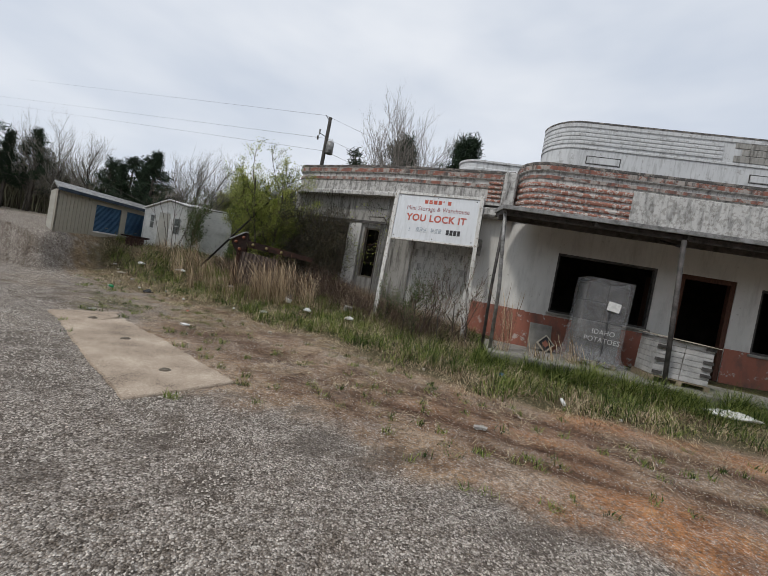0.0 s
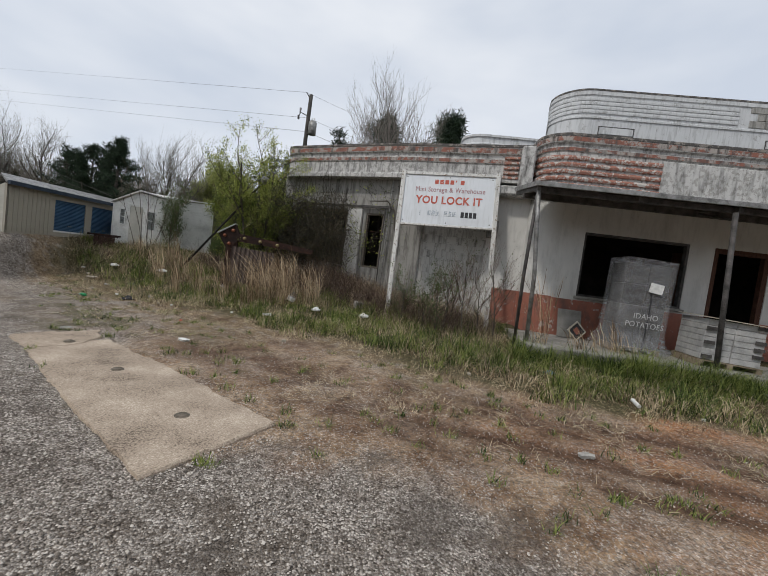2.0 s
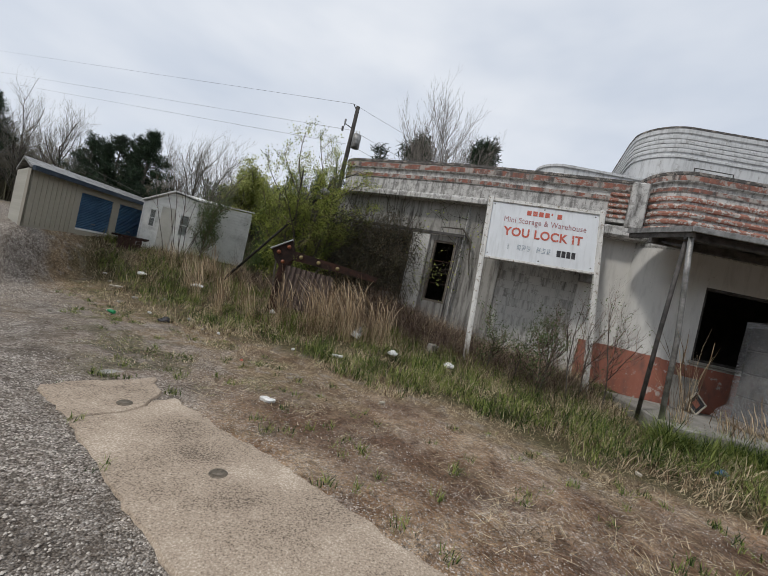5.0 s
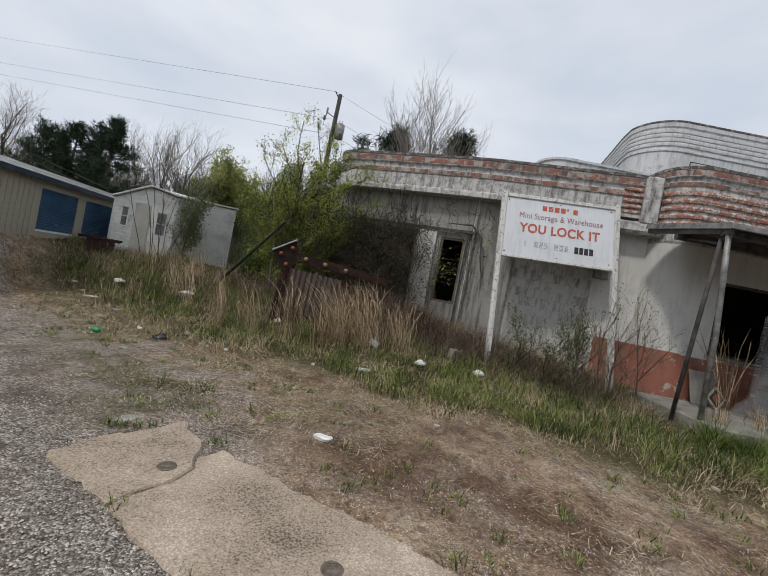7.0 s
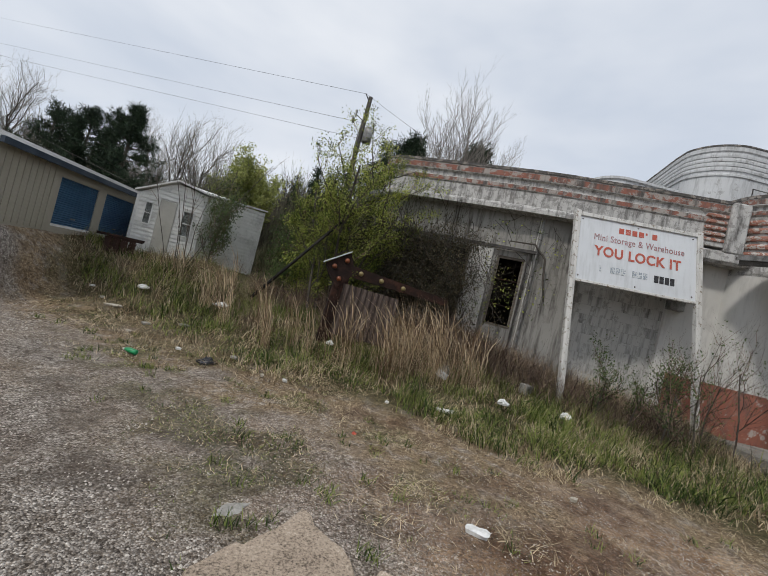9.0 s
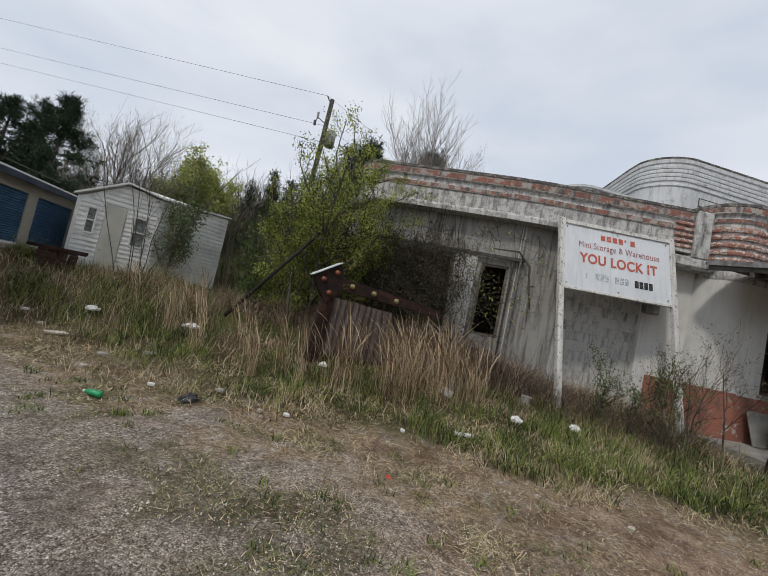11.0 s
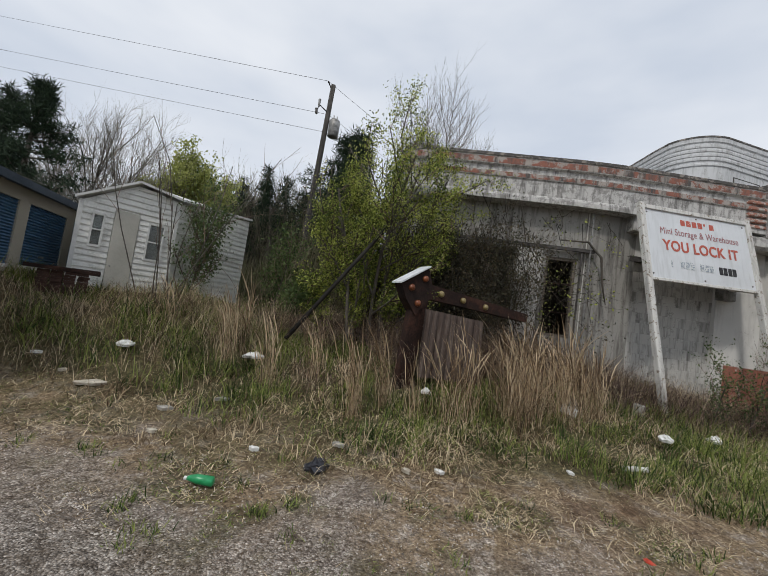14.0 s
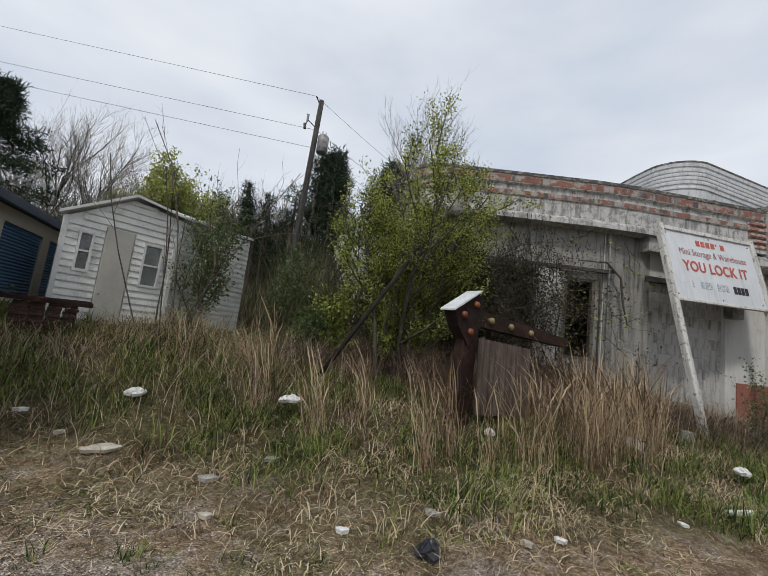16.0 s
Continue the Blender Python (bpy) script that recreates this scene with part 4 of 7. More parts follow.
def build_awning():
    aw = thing("awning", "sagging flat metal awning on thin pipe posts", "awning", FRONT)
    part("deck", Shape().add([(0.69, 7.72, 3.16), (9.3, 7.72, 3.16), (9.3, 9.56, 3.44), (0.69, 9.56, 3.44), (0.69, 7.72, 3.20), (9.3, 7.72, 3.20), (9.3, 9.56, 3.48), (0.69, 9.56, 3.48)], [(3, 2, 1, 0), (4, 5, 6, 7), (0, 1, 5, 4), (1, 2, 6, 5), (2, 3, 7, 6), (3, 0, 4, 7)]), M["soffit"], aw, "dark grey metal deck")
    part("fascia", Shape().box(0.66, 9.35, 7.69, 7.72, 3.15, 3.235, bevel=0.006), M["steel"], aw, "dull bent metal fascia")
    part("fascia", Shape().add([(0.66, 7.70, 3.15), (0.66, 9.5, 3.42), (0.66, 9.5, 3.51), (0.66, 7.70, 3.235), (0.69, 7.70, 3.15), (0.69, 9.5, 3.42), (0.69, 9.5, 3.51), (0.69, 7.70, 3.235)], [(0, 1, 2, 3), (7, 6, 5, 4), (0, 4, 5, 1), (1, 5, 6, 2), (2, 6, 7, 3), (3, 7, 4, 0)]), M["steel"], aw)
    part("beam", Shape().box(0.7, 9.3, 7.86, 7.93, 3.07, 3.17, bevel=0.008), M["darksteel"], aw)
    part("beam", Shape().box(0.7, 9.3, 8.75, 8.82, 3.14, 3.28, bevel=0.008), M["darksteel"], aw)
    for u in (0.7, 2.4, 4.0, 5.7, 7.4):
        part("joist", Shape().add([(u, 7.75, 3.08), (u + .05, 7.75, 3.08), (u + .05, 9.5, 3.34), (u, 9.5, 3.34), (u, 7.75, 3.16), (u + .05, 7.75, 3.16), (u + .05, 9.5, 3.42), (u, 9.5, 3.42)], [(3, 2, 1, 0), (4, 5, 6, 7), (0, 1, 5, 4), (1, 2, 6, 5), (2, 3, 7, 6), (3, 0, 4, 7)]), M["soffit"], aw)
    part("post", Shape().tube([(0.95, 7.92, 0.2), (0.90, 7.88, 1.6), (0.80, 7.84, 2.5), (0.74, 7.82, 3.1)], 0.038, 10), M["steel"], aw, "pale bent pipe post", smooth=True)
    part("post", Shape().tube([(0.83, 8.30, 0.2), (0.77, 8.10, 1.6), (0.76, 7.95, 3.05)], 0.032, 10), M["darksteel"], aw, "dark leaning pipe post", smooth=True)
    part("post", Shape().tube([(4.14, 7.80, 0.15), (3.95, 7.74, 3.05)], 0.042, 10), M["darksteel"], aw, "dark pipe post", smooth=True)
    part("post", Shape().tube([(7.5, 7.80, 0.15), (7.4, 7.78, 3.05)], 0.05, 10), M["darksteel"], aw, smooth=True)
    for u in (0.8, 3.95):
        part("brace", Shape().tube([(u, 7.85, 2.95), (u + 0.1, 8.8, 3.2)], 0.022, 6), M["darksteel"], aw)


build_awning()


# ---- sign ----
def letters(text, size, parent, material, m, name="lettering", label="", bold=0.0, wide=1.0):
    cu = bpy.data.curves.new(name, "FONT")
    cu.space_character = 1.08
    cu.body, cu.size, cu.align_x, cu.align_y, cu.extrude, cu.offset = text, size, "CENTER", "CENTER", 0.002, bold
    tmp = bpy.data.objects.new(name, cu)
    scene.collection.objects.link(tmp)
    bpy.context.view_layer.update()
    me = bpy.data.meshes.new_from_object(tmp.evaluated_get(bpy.context.evaluated_depsgraph_get()))
    bpy.data.objects.remove(tmp)
    me.materials.clear()
    me.materials.append(material)
    ob = new(name, me)
    ob.parent, ob.matrix_basis = parent, m @ pose(0, 0, 0, 90, 0, 0) @ Matrix.Diagonal((wide, 1, 1, 1))
    return tagged(ob, label)


def build_sign():
    x = Vector((2.14, -0.56, 0.19)).normalized()
    up = Vector((0.075, 0.245, 1.225))
    y = up.cross(x).normalized()
    up = up.normalized()
    m = Matrix((x, y, up)).transposed().to_4x4()
    m.translation = Vector((0.01, 10.09, 2.50))
    s = thing("sign", "leaning white plywood storage sign with red lettering on timber posts", "sign", m)
    W, H = 2.17, 1.24
    part("panel", Shape().box(0, W, 0, 0.02, 0, H), M["signface"], s, "scratched white painted panel")
    part("trim", Shape().box(-0.05, W + 0.05, -0.03, 0.03, H - 0.005, H + 0.07, bevel=0.006), M["whitewood"], s)
    part("trim", Shape().box(-0.02, W + 0.02, -0.02, 0.03, -0.05, 0.0, bevel=0.006), M["whitewood"], s)
    for u, low in ((-0.09, -2.35), (W - 0.01, -2.55)):
        part("post", Shape().box(u, u + 0.10, -0.035, 0.06, low, H + 0.10, bevel=0.008), M["whitewood"], s, "peeling white timber post")
    # the owner's name stands as plain bars
    for i in range(6):
        part("bar", Shape().box(0.74 + i * 0.122, 0.74 + i * 0.122 + (0.03 if i == 4 else 0.088), -0.006, 0.0, H - 0.22 + (0.06 if i == 4 else 0), H - 0.115), M["signred"], s)
    letters("Mini Storage & Warehouse", 0.178, s, M["signmaroon"], pose(W / 2 + 0.03, -0.004, H - 0.37), label="faded maroon lettering", wide=0.78)
    letters("YOU LOCK IT", 0.262, s, M["signred"], pose(W / 2 + 0.02, -0.004, H - 0.64), label="bold red lettering", bold=0.007, wide=0.9)
    for i, w in enumerate((0.03, 0.05, 0.09, 0.09, 0.09, 0.05, 0.09, 0.09, 0.09, 0.05)):
        if w > 0.05 or i == 0:
            part("bar", Shape().box(0.44 + i * 0.098, 0.44 + i * 0.098 + w * 0.8, -0.006, 0, H - 1.02, H - 0.90), M["signgrey"], s)
    for i in range(4):
        part("bar", Shape().box(1.42 + i * 0.095, 1.42 + i * 0.095 + 0.075, -0.006, 0, H - 1.035, H - 0.90), M["black"], s)
    for u, v in ((0.06, 0.07), (W - 0.08, 0.07), (0.06, H - 0.06), (W - 0.08, H - 0.06), (W / 2, H - 0.05), (W / 2, 0.05)):
        part("nail", Shape().tube([(u, -0.006, v), (u, 0.004, v)], 0.014, 8), M["rust"], s)


build_sign()


def build_meter():
    mt = thing("meter_box", "small grey electric meter box on the wall", "meter box", WING_R @ pose(2.74, 0.20, 2.42))
    part("body", Shape().box(-0.13, 0.13, -0.1, 0.09, 0, 0.42, bevel=0.015), M["steel"], mt)
    part("glass", Shape().tube([(0, -0.1, 0.25), (0, -0.17, 0.25)], 0.075, 14), M["trim"], mt)
    part("pipe", Shape().tube([(0, 0.0, 0.42), (0, 0.0, 1.2)], 0.02, 8), M["steel"], mt)


build_meter()


# ---- arrow sign and tin box before the wing ----
def build_arrow():
    ar = thing("arrow_sign", "rusty iron arrow sign with amber lamps and pale cap", "arrow sign", pose(-4.42, 10.6, 0.12, 0, 0, 3) @ pose(0, 0, 0, 0, 3.5, 0))
    z = 1.56
    out = [(0.0, z), (0.36, z + 0.28), (0.46, z + 0.08), (2.3, z + 0.03), (2.3, z - 0.09), (0.46, z - 0.11), (0.28, z - 0.36), (0.10, z - 0.17)]
    k = len(out)
    vs = [(x, y, zz) for y in (-0.09, 0.09) for x, zz in out]
    part("body", Shape().add(vs, [tuple(range(k)), tuple(range(k, 2 * k))[::-1]] + [(i, k + i, k + (i + 1) % k, (i + 1) % k) for i in range(k)]), M["rust"], ar, "rusty sheet iron arrow")
    part("cap", Shape().add([(-0.03, -0.13, z), (0.36, -0.13, z + 0.29), (0.36, 0.12, z + 0.29), (-0.03, 0.12, z), (-0.03, -0.13, z + 0.02), (0.36, -0.13, z + 0.31), (0.36, 0.12, z + 0.31), (-0.03, 0.12, z + 0.02)], [(3, 2, 1, 0), (4, 5, 6, 7), (0, 1, 5, 4), (1, 2, 6, 5), (2, 3, 7, 6), (3, 0, 4, 7)]), M["arrowtop"], ar, "pale sheet metal cap")
    for x, zz, mt in ((0.15, z - 0.02, "bulb"), (0.28, z - 0.20, "bulb"), (0.33, z + 0.13, "bulb"), (0.62, z - 0.01, "bulb2"), (1.0, z - 0.02, "bulb2"), (1.42, z - 0.03, "bulb2")):
        part("lamp", Shape().tube([(x, -0.085, zz), (x, -0.115, zz), (x, -0.13, zz)], [0.045, 0.04, 0.016], 12), M[mt], ar, smooth=True)
    part("post", Shape().box(0.22, 0.46, -0.07, 0.07, -0.2, z - 0.1, bevel=0.01), M["rust"], ar, "wide rusty post")


build_arrow()


def build_tin():
    sh = Shape()
    n = 40
    pts = [(i * 0.026, 0.016 * (1 if i % 4 in (1, 2) else -1)) for i in range(n)]
    vs = [(x, y, z) for z in (0, 0.86) for x, y in pts]
    sh.add(vs, [(i, i + 1, n + i + 1, n + i) for i in range(n - 1)])
    single("tin_panel", sh, M["tin"], "rusty corrugated tin panel standing in weeds", "metal panel", pose(-4.0, 10.42, 0.55, -4, 3, 4))


build_tin()


# ---- slab with tank lids ----
def build_slab():
    r = np.random.default_rng(5)

    def piece(pts, z, rag):
        """A flat concrete piece with ragged edges and a worn arris."""
        ring = []
        for (x0, y0), (x1, y1), rough in zip(pts, pts[1:] + pts[:1], rag):
            n = max(2, int(math.hypot(x1 - x0, y1 - y0) / 0.07))
            for i in range(n):
                t = i / n
                ring.append((x0 + (x1 - x0) * t + r.normal() * rough, y0 + (y1 - y0) * t + r.normal() * rough))
        k = len(ring)
        cx, cy = sum(p[0] for p in ring) / k, sum(p[1] for p in ring) / k

        def grown(d):
            return [(x + (x - cx) / math.hypot(x - cx, y - cy) * d, y + (y - cy) / math.hypot(x - cx, y - cy) * d) for x, y in ring]
        vs = [(x, y, z) for x, y in grown(-0.014)] + [(x, y, z - 0.012 - 0.008 * r.random()) for x, y in ring] + [(x, y, -0.1) for x, y in grown(0.012)]
        fs = [tuple(range(k))] + [(j * k + i, (j + 1) * k + i, (j + 1) * k + (i + 1) % k, j * k + (i + 1) % k) for j in (0, 1) for i in range(k)]
        return Shape().add(vs, fs)

    slab = thing("slab", "worn tan concrete tank slab cracked across one end", "concrete slab", kind="structure")
    crack = [(-3.93, 5.97), (-4.06, 5.83), (-4.03, 5.7), (-4.12, 5.5), (-4.28, 5.36), (-4.34, 5.24)]
    near = [(-2.0, 3.12), (-1.40, 4.0), (-2.05, 4.5), (-2.85, 5.2), (-3.4, 5.55)] + crack + [(-3.5, 4.45), (-2.96, 3.96)]
    part("slab_piece", piece(near, 0.020, [0.005, 0.008, 0.012, 0.012, 0.016] + [0.006] * 6 + [0.006, 0.005]), M["concrete"], slab)
    back = [(x - 0.012, y + 0.006) for x, y in crack[::-1]]
    far = back[:-1] + [(-4.06, 6.03), (-4.16, 6.2), (-4.33, 6.42), (-4.5, 6.2), (-4.62, 6.08), (-4.68, 6.1), (-4.92, 5.76), (-4.86, 5.66)]
    part("slab_piece", piece(far, 0.017, [0.006] * 5 + [0.014] * 8), M["concrete"], slab)
    for x, y in ((-2.14, 3.97), (-3.17, 4.88), (-4.2, 5.68)):
        lid = thing("tank_lid", "round cast iron filler lid set in concrete", "lid", pose(x, y, 0.018) @ Matrix.Scale(0.88, 4), "tank lids")
        part("rim", Shape().tube([(0, 0, -0.01), (0, 0, 0.004), (0, 0, 0.008)], [0.066, 0.066, 0.062], 24), M["iron"], lid)
        part("cover", Shape().tube([(0, 0, 0.006), (0, 0, 0.012), (0, 0, 0.016), (0, 0, 0.011), (0, 0, 0.0112)], [0.054, 0.054, 0.048, 0.042, 0.002], 24), M["iron"], lid, "dusty ringed cover")
        part("boss", Shape().tube([(0, 0, 0.010), (0, 0, 0.016)], 0.018, 12), M["iron"], lid)
        part("handle", Shape().tube([(-0.03, 0.027, 0.010), (-0.02, 0.03, 0.018), (0.02, 0.03, 0.018), (0.03, 0.027, 0.010)], 0.004, 6), M["iron"], lid)


build_slab()


# ---- shed ----
def build_shed():
    L, F, R = Vector((-8.25, 12.94)), Vector((-7.10, 13.38)), Vector((-5.93, 14.42))
    fw, sw = (F - L).length, (R - F).length
    front = pose(L.x, L.y, 0, 0, 0, math.degrees(math.atan2(F.y - L.y, F.x - L.x)))
    side = pose(F.x, F.y, 0, 0, 0, math.degrees(math.atan2(R.y - F.y, R.x - F.x)))
    z0, zl, zp, zf, zr = 0.55, 2.25, 2.66, 2.58, 2.70
    sd = thing("shed", "small white metal-sided shed overgrown at one corner", "shed")

    def siding(length, top, openings, m, slope=0.0):
        sh = Shape()
        step, n = 0.085, 26
        for i in range(n):
            a = z0 + i * step
            for s0, s1 in ([(0, length)] if not any(o[2] < a + step / 2 < o[3] for o in openings) else None) or _gaps(length, [o for o in openings if o[2] < a + step / 2 < o[3]]):
                cuts = np.linspace(s0, s1, 9)
                for p, q in zip(cuts, cuts[1:]):
                    t0, t1 = top(p), top(q)
                    if a >= min(t0, t1) or a < z0 + slope * p / length:
                        continue
                    b0, b1 = min(a + step, t0), min(a + step, t1)
                    sh.add([(p, -0.018, a), (q, -0.018, a), (q, -0.012, a + step * 0.55), (p, -0.012, a + step * 0.55), (q, 0.0, b1), (p, 0.0, b0), (p, 0.004, a), (q, 0.004, a)], [(0, 1, 2, 3), (3, 2, 4, 5), (6, 7, 1, 0)] if b0 > a + step * 0.55 else [(0, 1, 4, 5)])
        return part("siding", sh, M["siding"], sd, "ribbed white siding", m=m)

    def _gaps(length, ops):
        res, s = [], 0.0
        for o in sorted(ops):
            res.append((s, o[0]))
            s = o[1]
        return res + [(s, length)]

    peak = 0.52 * fw
    ftop = lambda s: zl + (zp - zl) * s / peak if s < peak else zp + (zf - zp) * (s - peak) / (fw - peak)
    win = [(0.14, 0.30, 1.62, 2.12), (0.40, 0.74, 0.55, 2.22), (0.86, 1.10, 1.55, 2.14)]
    win = [(a * fw / 1.25, b * fw / 1.25, c, d) for a, b, c, d in win]
    siding(fw, ftop, win, front)
    siding(sw, lambda s: zf + (zr - zf) * s / sw, [], side, 0.38)
    gab = Shape().add([(0, 0.006, z0), (fw, 0.006, z0), (fw, 0.006, zf), (peak, 0.006, zp), (0, 0.006, zl)], [(0, 1, 2, 3, 4)])
    part("gable_sheet", gab, M["siding"], sd, m=front)
    # near-black sheet, painted-in shade behind the shed windows
    part("core", Shape().box(0.02, fw - 0.02, 0.05, 0.07, 0.3, zl - 0.02), M["dark"], sd, m=front)
    part("back", Shape().add([(L.x, L.y, 0.3), (R.x, R.y, 0.93), (R.x - .5, R.y + .6, 0.93), (L.x + .12, L.y + 1.2, 0.3), (L.x, L.y, zl - .03), (R.x, R.y, zr - .04), (R.x - .5, R.y + .6, zr - .1), (L.x + .12, L.y + 1.2, zl - .05)], [(1, 2, 6, 5), (2, 3, 7, 6), (3, 0, 4, 7)]), M["siding"], sd)
    a, b, c, d = win[1]
    dr = part("door", Shape().box(a + 0.01, b - 0.01, -0.02, 0.02, c, d, bevel=0.006), M["beigedoor"], sd, "plain cream door", m=front)
    part("handle", Shape().tube([(a + 0.05, -0.03, 1.38), (a + 0.05, -0.05, 1.38)], 0.012, 8), M["steel"], dr)
    for a, b, c, d in (win[0], win[2]):
        wf = part("window_frame", wall_boxes(b - a, c, d, [(0.025, b - a - 0.025, c + 0.03, (c + d) / 2 - 0.01), (0.025, b - a - 0.025, (c + d) / 2 + 0.01, d - 0.03)], -0.03, 0.02), M["trim"], sd, "white sash frame", m=front @ pose(a, 0, 0))
        part("pane", Shape().box(0.01, b - a - 0.01, -0.004, 0.0, c + 0.01, d - 0.01), M["glass"], wf)
    for s, z in ((0, zl), (fw, zf)):
        part("corner_trim", Shape().box(s - 0.03, s + 0.02, -0.03, 0.02, z0, z), M["trim"], sd, m=front)
    # low gabled roof
    vfront = [(L.x - .06, L.y - .10, zl), (L.x + (F.x - L.x) * .52 + .03, L.y + (F.y - L.y) * .52 - .10, zp + .03), (F.x + .05, F.y - .09, zf + .02)]
    vback = [(L.x + .12, L.y + 1.25, zl + .02), (L.x + .75, L.y + 1.6, zp + .06), (R.x + .06, R.y + .0, zr + .03)]
    thick = [(x, y, z + 0.035) for x, y, z in vfront + vback]
    part("roof", Shape().add(vfront + vback + thick, [(0, 1, 4, 3), (1, 2, 5, 4), (9, 10, 7, 6), (10, 11, 8, 7), (0, 6, 7, 1), (1, 7, 8, 2), (2, 8, 11, 5), (5, 11, 10, 4)]), M["trim"], sd, "pale metal roof")


build_shed()


def build_storage():
    # local x runs along the row of doors
    p, q = Vector((-8.9, 11.4)), Vector((-8.63, 13.45))
    m = pose(-8.92, 10.86, 0.09, 0, 0, math.degrees(math.atan2(q.y - p.y, q.x - p.x)))
    st = thing("storage_building", "long low beige metal storage row with blue roll-up doors", "storage building", m)
    z0, zt, n = 1.2, 2.08, 3.4
    doors = [(0.66, 1.60), (1.82, 2.78), (3.0, 3.95)]
    x0, x1 = -0.55, 4.2
    part("wall", wall_boxes(x1 - x0, z0 - 0.7, zt, [(a - x0, b - x0, z0 - 0.12, 1.92) for a, b in doors], 0, 0.06), M["beige"], st, "beige ribbed siding", m=pose(x0, 0, 0))
    seam = Shape().box(0, 0.035, -0.014, 0, z0 - 0.2, zt).mesh("rib", M["beige"])
    for i in range(10):
        ob = new("rib", seam)
        ob.parent, ob.matrix_basis = st, pose(x0 + 0.05 + i * 0.11, 0, 0)
    end = Shape()
    end.box(x0, x0 + 0.05, 0.0, 2.6, z0 - 0.7, zt)

    def skewed(sh):
        """The row's end is cut on a slant."""
        sh.v = [(x + 0.385 * max(0, y), y * 0.5, z) for x, y, z in sh.v]
        return sh

    rib = Shape().box(-0.02, 0.01, 0, 0.05, z0 - 0.3, zt).mesh("rib", M["beigedoor"])
    for i in range(12):
        ob = new("rib", rib)
        ob.parent, ob.matrix_basis = st, pose(x0 + 0.385 * (0.08 + i * 0.21), 0.5 * (0.08 + i * 0.21), 0)
    part("end_wall", skewed(end), M["beige"], st, "beige ribbed end wall")
    part("back_wall", skewed(Shape().box(x0, x1, 2.5, 2.56, z0 - 0.3, zt)), M["beige"], st)
    part("end_wall", skewed(Shape().box(x1 - 0.05, x1, 0, 2.55, z0 - 0.3, zt)), M["beige"], st)
    for a, b in doors:
        sh = Shape()
        k = 22
        h = (1.92 - z0 + 0.1) / k
        sh.rolled([(0.012 if i % 2 else 0.03, z0 - 0.1 + i * h / 2) for i in range(2 * k + 1)], a, b)
        dr = part("rollup_door", sh, M["blue"], st, "blue ribbed roll-up door")
        part("bottom_bar", Shape().box(a, b, 0.0, 0.035, z0 - 0.12, z0 - 0.08), M["trim"], dr)
        part("handle", Shape().box((a + b) / 2 - .05, (a + b) / 2 + .05, -0.0, 0.02, z0 + 0.05, z0 + 0.075), M["steel"], dr)
    part("roof", skewed(Shape().add([(x0 - .08, -.14, zt + .0), (x1 + .1, -.14, zt + .0), (x1 + .1, 1.3, zt + .22), (x0 - .08, 1.3, zt + .22), (x1 + .1, 2.7, zt), (x0 - .08, 2.7, zt), (x0 - .08, -.14, zt + .05), (x1 + .1, -.14, zt + .05), (x1 + .1, 1.3, zt + .27), (x0 - .08, 1.3, zt + .27), (x1 + .1, 2.7, zt + .05), (x0 - .08, 2.7, zt + .05)], [(0, 1, 2, 3), (3, 2, 4, 5), (9, 8, 7, 6), (11, 10, 8, 9), (0, 6, 7, 1), (0, 3, 9, 6), (3, 5, 11, 9), (1, 7, 8, 2), (2, 8, 10, 4)])), M["steel"], st, "grey metal roof")
    part("gutter", Shape().box(x0 - .1, x1 + .12, -.18, -.12, zt - .03, zt + .06), M["navy"], st, "dark blue eave trim")


build_storage()


